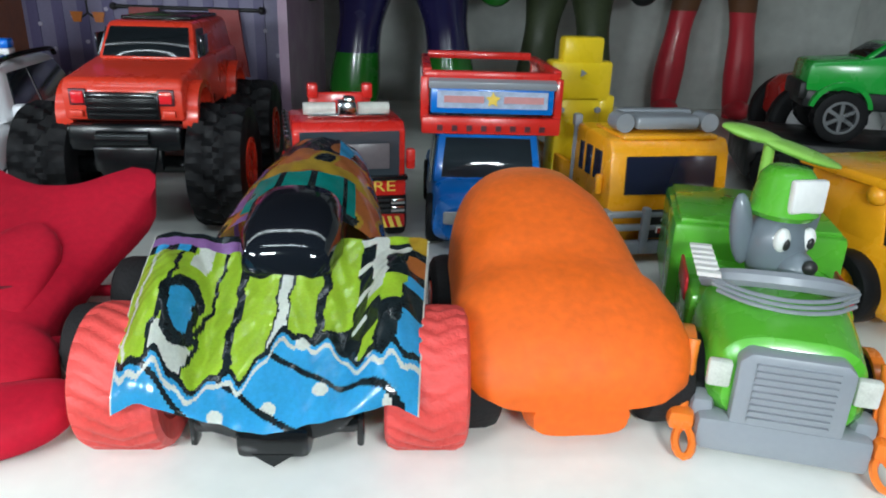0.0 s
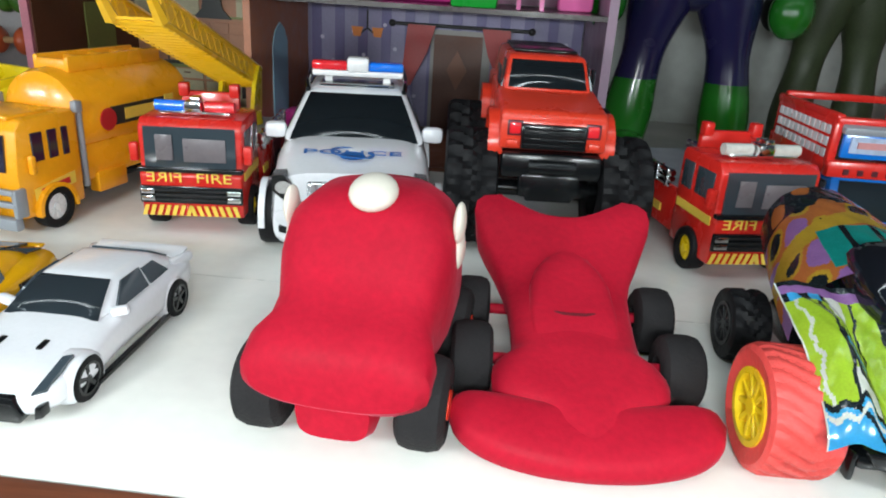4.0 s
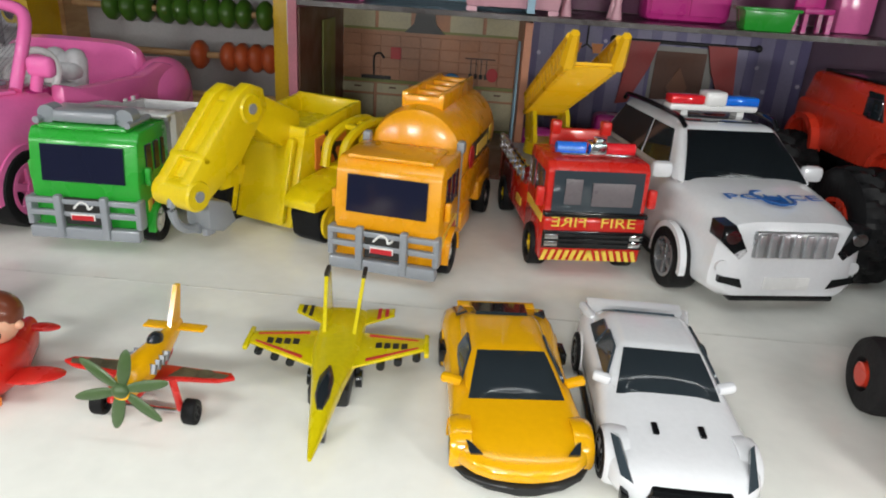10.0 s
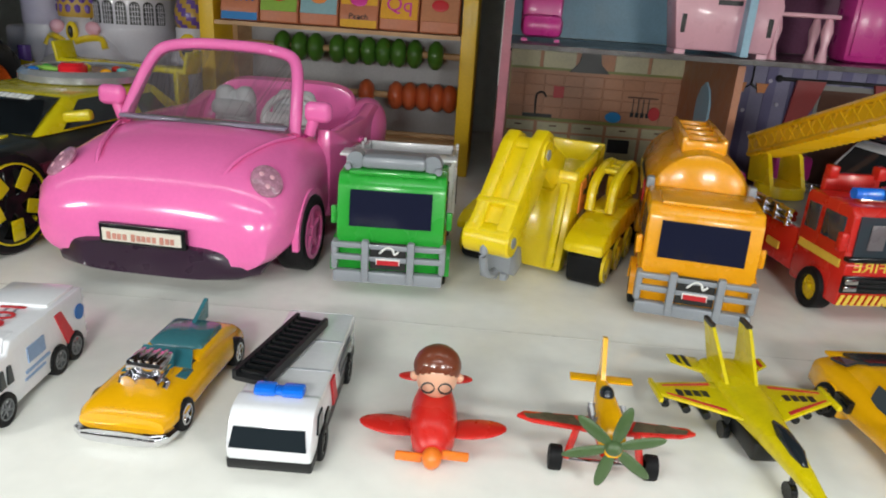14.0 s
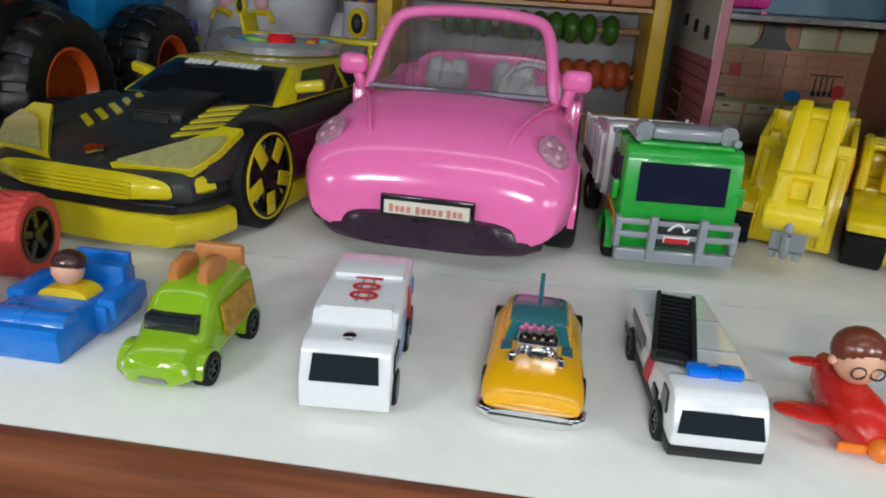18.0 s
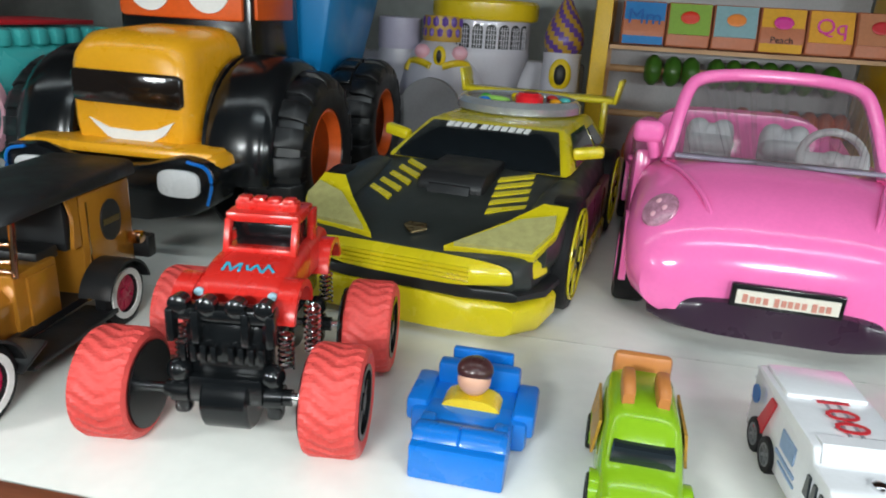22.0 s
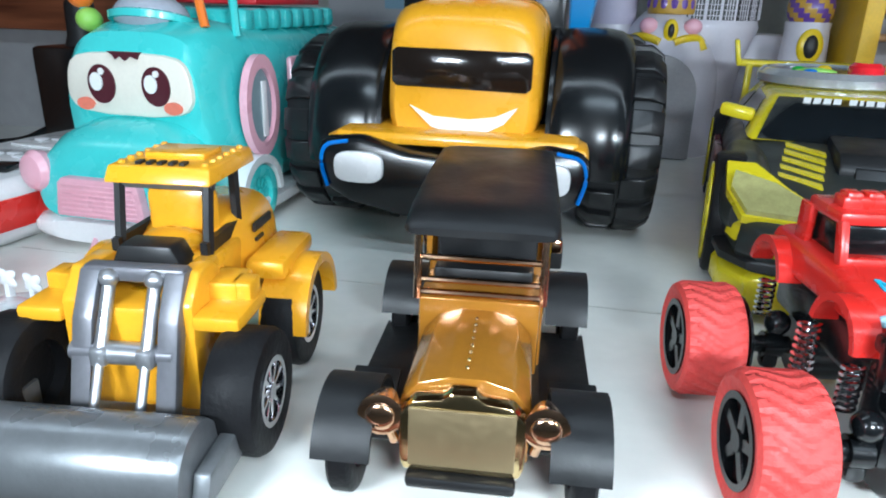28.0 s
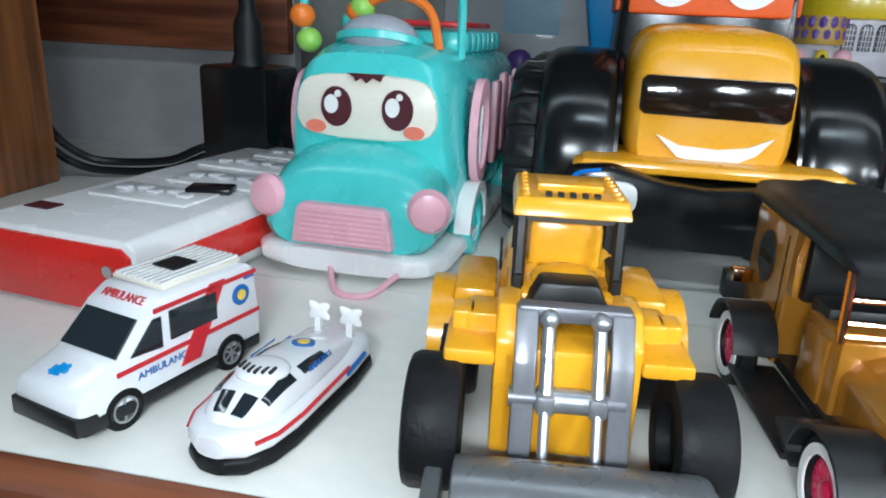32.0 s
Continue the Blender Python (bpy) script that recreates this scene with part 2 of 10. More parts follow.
def stations_at(stations, ys):
    """The stations of a hull read off at other places along it."""
    out = []
    for y in ys:
        for p, q in zip(stations, stations[1:]):
            if p[0] <= y <= q[0]:
                t = (y - p[0]) / (q[0] - p[0])
                out.append((y, *[u + (v - u) * t for u, v in zip(p[1:], q[1:])]))
                break
    return out


def skin(stations, n, i0, i1, up=0.0003, thick=0.0006):
    """A pane that follows a hull: the strips i0 to i1 of its n sides, raised a little."""
    rows = []
    for y, hw, zb, zt, p, tp in stations:
        r = []
        for i in range(i0, i1 + 1):
            t = 2 * math.pi * (i + 0.5) / n
            c, q = math.cos(t), math.sin(t)
            x, z = math.copysign(abs(c) ** (2 / p), c), math.copysign(abs(q) ** (2 / p), q)
            k = 1 - tp * (z + 1) / 2
            r.append((hw * x * k + up * c, y - up * 0.3, (zb + zt) / 2 + (zt - zb) / 2 * z + up * q))
        rows.append(r)
    bm = rings(rows, closed=False, caps=False)
    bmesh.ops.solidify(bm, geom=bm.faces[:], thickness=thick)
    return bm


def prism(poly, a, b, axis="x", bev=0.0, seg=2):
    """A polygon pushed from a to b along an axis. Polygon: (y, z) for x, (x, z) for y, (x, y) for z."""
    f = {"x": lambda p, q: (q, p[0], p[1]), "y": lambda p, q: (p[0], q, p[1]), "z": lambda p, q: (p[0], p[1], q)}[axis]
    bm = rings([[f(p, a) for p in poly], [f(p, b) for p in poly]])
    if bev > 0:
        bmesh.ops.bevel(bm, geom=list(bm.edges), offset=bev, segments=seg, affect="EDGES", profile=0.5)
    return bm


def frus(x0, x1, y0, y1, z0, X0, X1, Y0, Y1, z1, bev=0.0, seg=2):
    bm = rings([[(x0, y0, z0), (x1, y0, z0), (x1, y1, z0), (x0, y1, z0)], [(X0, Y0, z1), (X1, Y0, z1), (X1, Y1, z1), (X0, Y1, z1)]])
    if bev > 0:
        bmesh.ops.bevel(bm, geom=list(bm.edges), offset=bev, segments=seg, affect="EDGES", profile=0.5)
    return bm


def lathe(profile, n=28, axis="x"):
    """Profile of (radius, along) turned round an axis."""
    rows = []
    for r, h in profile:
        ring = []
        for i in range(n):
            a = 2 * math.pi * i / n
            c, s = r * math.cos(a), r * math.sin(a)
            ring.append({"x": (h, c, s), "y": (c, h, s), "z": (c, s, h)}[axis])
        rows.append(ring)
    return rings(rows)


def hoop(r0, r1, a, b, n=26, arc=1.0):
    """An open ring round the x axis between two radii, from a to b; arc below 1 leaves its foot open."""
    rows = []
    k = n if arc == 1.0 else n + 1
    for i in range(k):
        t = (2 * math.pi * i / n) if arc == 1.0 else (math.pi / 2 + 2 * math.pi * arc * (i / n - 0.5))
        c, q = math.cos(t), math.sin(t)
        rows.append([(a, r0 * c, r0 * q), (b, r0 * c, r0 * q), (b, r1 * c, r1 * q), (a, r1 * c, r1 * q)])
    if arc == 1.0:
        rows.append(rows[0])
    return rings(rows, caps=arc < 1.0)


def arch(section, n=32, arc=0.56):
    """A closed section of (along, radius) swept over the top of the x axis."""
    rows = []
    for i in range(n + 1):
        t = math.pi / 2 + 2 * math.pi * arc * (i / n - 0.5)
        rows.append([(x, r * math.cos(t), r * math.sin(t)) for x, r in section])
    return rings(rows)


def rod(p0, p1, r, r2=None, n=14):
    p0, p1 = Vector(p0), Vector(p1)
    d = p1 - p0
    bm = lathe([(r, 0), (r if r2 is None else r2, d.length)], n, "z")
    bm.transform(Matrix.Translation(p0) @ d.to_track_quat("Z", "Y").to_matrix().to_4x4())
    return bm


def ball(c, r, n=20, m=12):
    bm = bmesh.new()
    bmesh.ops.create_uvsphere(bm, u_segments=n, v_segments=m, radius=1)
    r = (r, r, r) if isinstance(r, (int, float)) else r
    bm.transform(Matrix.Translation(c) @ Matrix.Diagonal((*r, 1)))
    return bm


def tube(pts, r, n=8, closed=False):
    pts = [Vector(p) for p in pts]
    rows = []
    for i, p in enumerate(pts):
        a = pts[i - 1] if i or closed else pts[0]
        b = pts[(i + 1) % len(pts)] if i < len(pts) - 1 or closed else pts[-1]
        q = (b - a).to_track_quat("Z", "Y")
        rows.append([p + q @ Vector((r * math.cos(2 * math.pi * k / n), r * math.sin(2 * math.pi * k / n), 0)) for k in range(n)])
    if closed:
        rows.append(rows[0])
    return rings(rows, caps=not closed)


def curve(pts, k=5):
    """A smooth line through points."""
    pts = [Vector(p) for p in pts]
    q = [2 * pts[0] - pts[1]] + pts + [2 * pts[-1] - pts[-2]]
    out = []
    for i in range(1, len(q) - 2):
        for j in range(k):
            t = j / k
            a, b, c, d = q[i - 1], q[i], q[i + 1], q[i + 2]
            out.append(0.5 * (2 * b + (c - a) * t + (2 * a - 5 * b + 4 * c - d) * t * t + (3 * b - a - 3 * c + d) * t ** 3))
    return out + [pts[-1]]


def patch(pts, t=0.0004, up=0.0):
    """A thin plate on a polygon, pushed out along its normal (counter-clockwise as seen)."""
    pts = [Vector(p) for p in pts]
    n = (pts[1] - pts[0]).cross(pts[2] - pts[0]).normalized()
    return rings([[p + n * (up - t) for p in pts], [p + n * (up + t) for p in pts]])


def oval(c, rx, rz, y, n=18, t=0.0006):
    """A thin upright disc facing the front (towards minus y)."""
    return prism([(c[0] + rx * math.cos(2 * math.pi * i / n), c[1] + rz * math.sin(2 * math.pi * i / n)) for i in range(n)], y - t, y + t, "y")


def part(name, bm, material, parent, label="", angle=38):
    me = bpy.data.meshes.new(name)
    bmesh.ops.recalc_face_normals(bm, faces=bm.faces)
    bm.to_mesh(me)
    bm.free()
    me.materials.append(material)
    me.shade_smooth()
    me.set_sharp_from_angle(angle=radians(angle))
    ob = new(name, me)
    ob.parent = parent
    if label:
        ob["label"] = label
    return ob


def thing(name, x, y, turn, label, category, group="", z=0.0):
    ob = new(name)
    ob.empty_display_size = 0.02
    ob.matrix_world = pose(x, y, z, 0, 0, turn)
    return tagged(ob, label, category, group)


def solo(name, bm, material, label, category, group="", kind="", angle=38):
    return tagged(part(name, bm, material, None, angle=angle), label, category, group, kind)


def words(name, text, size, m, material, parent, label="", width=0.0):
    """Raised lettering, centred, in the xy plane of the pose m."""
    cu = bpy.data.curves.new(name, "FONT")
    cu.body, cu.size, cu.extrude, cu.align_x, cu.align_y, cu.resolution_u = text, size, 0.00012, "CENTER", "CENTER", 3
    tmp = bpy.data.objects.new(name, cu)
    scene.collection.objects.link(tmp)
    bpy.context.view_layer.update()
    me = bpy.data.meshes.new_from_object(tmp.evaluated_get(bpy.context.evaluated_depsgraph_get()))
    bpy.data.objects.remove(tmp)
    bpy.data.curves.remove(cu)
    if width:
        xs = [v.co.x for v in me.vertices]
        k = width / (max(xs) - min(xs))
        me.transform(Matrix.Diagonal((k, 1, 1, 1)))
    me.transform(m)
    me.materials.clear()
    me.materials.append(material)
    ob = new(name, me)
    ob.parent = parent
    if label:
        ob["label"] = label
    return ob


MESHES = {}


def wheel(parent, x, y, r, w, tyre=RUBBER, rim=GREY, style="disc", out=None, z=None, lugs=0, rimr=0.62, label=""):
    """A wheel on the x axis: tyre with a rim as its part. out: +1 or -1, the outer side."""
    out = out if out is not None else (1 if x > 0 else -1)
    key = (r, w, tyre.name, rim.name, style, out, lugs, rimr)
    if key not in MESHES:
        h, q = w / 2, r * rimr
        prof = [(q * 0.97, -h * 0.4), (q, -h * 0.9), (r * 0.86, -h), (r * 0.95, -h * 0.92), (r, -h * 0.68), (r, h * 0.68), (r * 0.95, h * 0.92), (r * 0.86, h), (q, h * 0.9), (q * 0.97, h * 0.4)]
        if style == "foam":
            prof = [(q * 0.97, -h * 0.4), (q, -h), (r * 0.8, -h * 0.98), (r * 0.94, -h * 0.8), (r, -h * 0.4), (r, h * 0.4), (r * 0.94, h * 0.8), (r * 0.8, h * 0.98), (q, h), (q * 0.97, h * 0.4)]
        if lugs:
            k, m = lugs * 4, 9
            deep = r * (0.07 if lugs > 20 else 0.085)
            rows = [[(px, pr * math.cos(2 * math.pi * i / k), pr * math.sin(2 * math.pi * i / k)) for i in range(k)] for pr, px in prof[:4]]
            for j in range(m):
                px = -h * 0.72 + 1.44 * h * j / (m - 1)
                shift = round(abs(j - (m - 1) / 2) * (0.5 if lugs <= 20 else 0.9)) + (2 if j > m / 2 else 0)
                rows.append([(px, q2 * math.cos(2 * math.pi * i / k), q2 * math.sin(2 * math.pi * i / k)) for i in range(k) for q2 in (r - (deep if (i + shift) % 4 < (2 if lugs <= 20 else 1) else 0),)])
            rows += [[(px, pr * math.cos(2 * math.pi * i / k), pr * math.sin(2 * math.pi * i / k)) for i in range(k)] for pr, px in prof[6:]]
            bt = rings(rows)
        else:
            bt = lathe(prof, 30)
        o = h * 0.55 * out
        bits = [lathe([(q * 1.02, -h * 0.5), (q * 1.02, h * 0.5)], 28)] if style in ("disc", "foam") else [lathe([(q * 1.02, o - 0.3 * h * out), (q * 1.02, o + 0.42 * h * out), (q * 0.86, o + 0.42 * h * out), (q * 0.84, o - 0.3 * h * out)], 28)]
        if style == "disc":
            bits.append(lathe([(q * 0.3, o), (q * 0.3, o + h * 0.25 * out), (q * 0.12, o + h * 0.35 * out)], 16))
            for i in range(10):
                bits.append(moved(box(o, 0, q * 0.65, h * 0.12, q * 0.13, q * 0.4, 0, None), rx=36 * i))
        elif style == "foam":
            bits.append(lathe([(q * 0.7, o), (q * 0.7, h * 1.04 * out), (q * 0.3, h * 1.06 * out)], 18))
        else:
            k = {"five": 5, "six": 6, "ten": 10}[style]
            for i in range(k):
                bits.append(moved(box(o + 0.2 * h * out, 0, q * 0.5, h * 0.25, q * (1.5 / k), q, q * 0.03, None, 1), rx=360 * i / k))
            bits.append(lathe([(q * 0.26, o - 0.2 * h * out), (q * 0.24, o + h * 0.38 * out)], 16))
        MESHES[key] = (bt, join(*bits))
        t = part("wheel", MESHES[key][0], tyre, parent)
        m = part("rim", MESHES[key][1], rim, t)
        MESHES[key] = (t.data, m.data)
    else:
        t = new("wheel", MESHES[key][0])
        t.parent = parent
        m = new("rim", MESHES[key][1])
        m.parent = t
    t.location = (x, y, r if z is None else z)
    if label:
        t["label"] = label
    return t


def lerp(a, b, t):
    return Vector(a) * (1 - t) + Vector(b) * t


def quad_in(a, b, c, d, u0, u1, v0, v1):
    """A rectangle inside the face a b c d (a b the foot, d c the head)."""
    f = lambda u, v: lerp(lerp(a, b, u), lerp(d, c, u), v)
    return [f(u0, v0), f(u1, v0), f(u1, v1), f(u0, v1)]


def bowed(q, k=0.07, n=8):
    """A pane over four corners (counter-clockwise as seen), bowed outwards."""
    a, b, c, d = [Vector(p) for p in q]
    nor = (b - a).cross(d - a).normalized()
    h = (d - a).length
    bm = bmesh.new()
    g = [[bm.verts.new(a.lerp(b, i / n).lerp(d.lerp(c, i / n), j / n) + nor * (0.0003 + k * h * (1 - (2 * j / n - 1) ** 2) * (1 - 0.6 * (2 * i / n - 1) ** 2))) for j in range(n + 1)] for i in range(n + 1)]
    for i in range(n):
        for j in range(n):
            bm.faces.new((g[i][j], g[i + 1][j], g[i + 1][j + 1], g[i][j + 1]))
    bmesh.ops.solidify(bm, geom=bm.faces[:], thickness=0.0006)
    return bm


def cabin(parent, base, top, z0, z1, body, glass, bev=0.002, front=(0.06, 0.94, 0.1, 0.88), sides=((0.1, 0.46, 0.15, 0.85), (0.52, 0.88, 0.15, 0.85)), rear=(0.1, 0.9, 0.2, 0.85), name="cabin"):
    """Glasshouse of a car with its panes. base, top: x0, x1, y0, y1 at z0 and z1."""
    x0, x1, y0, y1 = base
    X0, X1, Y0, Y1 = top
    c = part(name, frus(x0, x1, y0, y1, z0, X0, X1, Y0, Y1, z1, bev), body, parent)
    lo = [(x0, y0, z0), (x1, y0, z0), (x1, y1, z0), (x0, y1, z0)]
    hi = [(X0, Y0, z1), (X1, Y0, z1), (X1, Y1, z1), (X0, Y1, z1)]
    faces = {"windscreen": (lo[0], lo[1], hi[1], hi[0]), "rear_window": (lo[2], lo[3], hi[3], hi[2])}
    if front:
        part("windscreen", bowed(quad_in(*faces["windscreen"], *front)), glass, c)
    if rear:
        part("rear_window", patch(quad_in(*faces["rear_window"], *rear), 0.0004, 0.0003), glass, c)
    for w in sides:
        part("side_window", patch(quad_in(lo[1], lo[2], hi[2], hi[1], *w), 0.0004, 0.0003), glass, c)
        u0, u1, v0, v1 = w
        part("side_window", patch(quad_in(lo[3], lo[0], hi[0], hi[3], 1 - u1, 1 - u0, v0, v1), 0.0004, 0.0003), glass, c)
    return c


def doll_shape(bits, name, material, label, category, m=None):
    """A figure as one plain mesh."""
    bm = join(*bits)
    if m:
        bm.transform(m)
    return solo(name, bm, material, label, category)


def multi(name, bits, parent=None, angle=45):
    """One mesh out of (bmesh, material) pairs."""
    me = bpy.data.meshes.new(name)
    out = bmesh.new()
    for i, (b, m) in enumerate(bits):
        me.materials.append(m)
        bmesh.ops.recalc_face_normals(b, faces=b.faces)
        for f in b.faces:
            f.material_index = i
        tmp = bpy.data.meshes.new("tmp")
        b.to_mesh(tmp)
        b.free()
        out.from_mesh(tmp)
        bpy.data.meshes.remove(tmp)
    out.to_mesh(me)
    out.free()
    me.shade_smooth()
    me.set_sharp_from_angle(angle=radians(angle))
    ob = new(name, me)
    ob.parent = parent
    return ob


# ---- the shelf and the room ----
def struct(name, bm, material, label=""):
    return tagged(part(name, bm, material, None), label, "", "", "structure")


struct("shelf_floor", box(-0.55, 0.4258, -0.011, 2.0, 0.6325, 0.022, 0.001), LAM, "white laminated shelf board, slightly glossy")
# thin strip along the board, slightly darker than the laminate
struct("floor_line", box(-0.55, 0.2435, 0.0000, 2.0, 0.0009, 0.0003), mat("floor_line_tone", (0.64, 0.64, 0.59), 0.3, var=0.1), "fine darker line across the white shelf")
lip = struct("shelf_edge", prism([(0.1094, 0.0012), (0.1045, 0.002), (0.0985, 0.0002), (0.097, -0.004), (0.097, -0.018), (0.099, -0.02), (0.1094, -0.02)], -1.5, 0.45), WOOD, "red-brown wooden lipping along the shelf")
struct("front_board", prism([(0.1094, -0.0205), (0.1, -0.0205), (0.0985, -0.023), (0.0985, -0.5), (0.1094, -0.5)], -1.5, 0.45), WOOD, "red-brown wooden board under the shelf")
struct("wall_back", box(-0.55, 0.752, 0.2, 2.0, 0.02, 0.44), WALL, "pale grey painted back of the shelf")
# unseen board over the shelf, assumed; it blocks light from above
struct("unseen_top_board", box(-0.55, 0.43, 0.431, 2.0, 0.62, 0.022), DWOOD)
struct("wall_right", box(0.44, 0.43, 0.2, 0.02, 0.62, 0.44), WALL)
struct("wall_left", box(-1.53, 0.43, 0.2, 0.02, 0.66, 0.44), WOOD2, "brown wooden side of the shelf")
struct("upright_post", box(-1.388, 0.32, 0.21, 0.09, 0.08, 0.42, 0.001), WOOD2, "brown wooden upright post")
struct("grey_panel", box(-1.36, 0.50, 0.20, 0.24, 0.012, 0.4), GREYW, "dull grey panel behind the cables")
struct("rail", box(-1.345, 0.487, 0.136, 0.21, 0.012, 0.114, 0.001), WOOD, "dark wooden cross rail")
# unseen wall behind the camera, added pale to return light
struct("unseen_room_wall", box(-0.55, -2.6, 0.6, 5.0, 0.05, 3.6), WALL)
struct("room_floor", box(-0.55, -1.3, -0.95, 5.0, 2.7, 0.05), mat("room_floor_tile", (0.4, 0.36, 0.3), 0.4, var=0.2, scale=6))

# ---- dollhouse ----
HX0, HX1, HY0, HY1, SLAB = -0.497, -0.1, 0.452, 0.597, 0.109
CARDK = mat("dark_edge_board", (0.03, 0.02, 0.02), 0.3, var=0.1)
PEACH = mat("peach_card", (0.48, 0.23, 0.13), 0.45, var=0.15)
CREAMC = mat("cream_cabinet_print", (0.55, 0.5, 0.32), 0.45, var=0.15)
OLIVEC = mat("olive_trim_print", (0.24, 0.26, 0.07), 0.45, var=0.15)
LAV = mat("lavender_card", (0.27, 0.25, 0.40), 0.45, var=0.12)
LAVD = mat("violet_stripe_print", (0.16, 0.14, 0.29), 0.45, var=0.12)
BROWNP = mat("brown_print", (0.11, 0.035, 0.015), 0.4, var=0.2)
PALEB = mat("pale_blue_card", (0.32, 0.52, 0.66), 0.45, var=0.12)
house = thing("dollhouse", -0.3, 0.52, 0, "open-fronted printed dollhouse with dark edges", "dollhouse")


def hp(name, b, m, label="", parent=None):
    ob = part(name, b, m, parent or house, label)
    if parent is None:
        ob.matrix_parent_inverse = house.matrix_world.inverted()
    return ob


sw_ = hp("side_wall", box(HX0 - 0.003, 0.5245, 0.12, 0.006, 0.145, 0.24), mat("rose_brick_card", (0.40, 0.13, 0.17), 0.5, var=0.2, scale=80), "rose brick printed outer wall")
for j in range(9):
    hp("brick_joint", box(HX0 - 0.0062, 0.5245, 0.008 + 0.0085 * j, 0.0006, 0.144, 0.0007), BROWNP, "", sw_)
hp("upper_band", box(HX0 - 0.0062, 0.5245, 0.125, 0.0008, 0.144, 0.085), mat("pale_grey_card", (0.50, 0.50, 0.48), 0.5, var=0.1), "pale grey band", sw_)
for y, z in ((0.478, 0.098), (0.515, 0.101), (0.552, 0.104)):
    hp("window_spot", box(HX0 - 0.0066, y, z, 0.0010, 0.012, 0.009), PAPERK, "", sw_)
hp("window_print", box(HX0 - 0.0064, 0.545, 0.034, 0.0010, 0.036, 0.05), BROWNP, "dark brown printed window", sw_)
for j in range(3):
    hp("window_bar", box(HX0 - 0.0070, 0.545, 0.018 + 0.016 * j, 0.0008, 0.034, 0.0014), CREAMC, "", sw_)
hp("side_wall", box(HX1 + 0.003, 0.5245, 0.12, 0.006, 0.145, 0.24), mat("pink_grey_card", (0.3, 0.2, 0.28), 0.45))
hp("partition", box(-0.342, 0.5265, 0.0535, 0.005, 0.14, 0.107), mat("brick_print_card", (0.42, 0.17, 0.09), 0.45, var=0.25, scale=120), "brick red printed partition")
hp("slab", box((HX0 + HX1) / 2, 0.5235, SLAB + 0.0008, HX1 - HX0 - 0.0005, 0.143, 0.0034), CARDK, "dark glossy upper floor")
hp("floor_strip", box((HX0 + HX1) / 2, 0.5235, 0.0015, HX1 - HX0 - 0.0005, 0.143, 0.003), BROWNP)
kit = hp("kitchen_wall", box(-0.42, HY1, 0.055, 0.151, 0.004, 0.103), PEACH, "kitchen wall printed with peach tiles")
wy = HY1 - 0.0024
for i in range(9):
    for j in range(4):
        hp("tile", box(-0.488 + i * 0.0172, wy, 0.048 + j * 0.0095, 0.0162, 0.0012, 0.0085, 0.0003, None, 1), PEACH, "", kit)
for i in range(5):
    x = -0.482 + i * 0.031
    d = hp("cabinet_door", box(x, wy - 0.0006, 0.017, 0.028, 0.0014, 0.024), CREAMC, "", kit)
    hp("drawer", box(x, wy - 0.0006, 0.035, 0.028, 0.0014, 0.008), CREAMC, "", kit)
    hp("knob", box(x, wy - 0.002, 0.036, 0.006, 0.001, 0.0012), BROWNP, "", kit)
    if i not in (2,):
        hp("wall_cabinet", box(x, wy - 0.0006, 0.095, 0.028, 0.0014, 0.018), CREAMC, "", kit)
hp("worktop", box(-0.42, wy - 0.0012, 0.0415, 0.15, 0.0016, 0.0026), OLIVEC, "olive printed worktop", kit)
hp("plinth", box(-0.42, wy - 0.0012, 0.0035, 0.15, 0.0016, 0.003), OLIVEC, "", kit)
hp("trim", box(-0.42, wy - 0.0012, 0.0855, 0.15, 0.0016, 0.002), OLIVEC, "", kit)
hp("cooker_hood", prism([(-0.432, 0.104), (-0.417, 0.104), (-0.415, 0.092), (-0.407, 0.084), (-0.442, 0.084), (-0.434, 0.092)], wy - 0.0028, wy - 0.0008, "y"), PAPERK, "black printed cooker hood", kit)
hp("oven", box(-0.391, wy - 0.0016, 0.022, 0.019, 0.0014, 0.012), PAPERK, "dark oven window", kit)
hp("kettle", prism([(-0.399 + 0.007 * math.cos(a * 0.42), 0.0475 + 0.0048 * math.sin(a * 0.42)) for a in range(15)], wy - 0.002, wy - 0.0006, "y"), SKYB, "blue printed kettle", kit)
hp("sink", box(-0.466, wy - 0.0012, 0.0445, 0.026, 0.0014, 0.003), PAPERK, "", kit)
hp("tap", tube(curve([(-0.468, wy - 0.001, 0.046), (-0.468, wy - 0.001, 0.062), (-0.463, wy - 0.001, 0.065), (-0.459, wy - 0.001, 0.061)]), 0.001, 6), PAPERK, "", kit)
hp("towel", box(-0.449, wy - 0.0012, 0.066, 0.009, 0.0014, 0.010), PAPERR, "red printed towel", kit)
hp("rack", box(-0.375, wy - 0.0012, 0.066, 0.026, 0.0012, 0.0012), BROWNP, "", kit)
for i in range(4):
    hp("ladle", join(box(-0.383 + 0.0045 * i, wy - 0.0012, 0.058, 0.0008, 0.001, 0.014), box(-0.383 + 0.0045 * i, wy - 0.0012, 0.051, 0.003, 0.001, 0.004)), PAPERK, "", kit)
hp("pan", prism([(-0.364 + 0.005 * math.cos(a * 0.42), 0.053 + 0.006 * math.sin(a * 0.42)) for a in range(15)], wy - 0.002, wy - 0.0006, "y"), PAPERR, "", kit)
hp("doorway", prism([(0.50, 0.004), (0.535, 0.004), (0.535, 0.075), (0.528, 0.085), (0.5175, 0.09), (0.507, 0.085), (0.5, 0.075)], -0.346, -0.3385), PALEB, "pale blue arched doorway print")
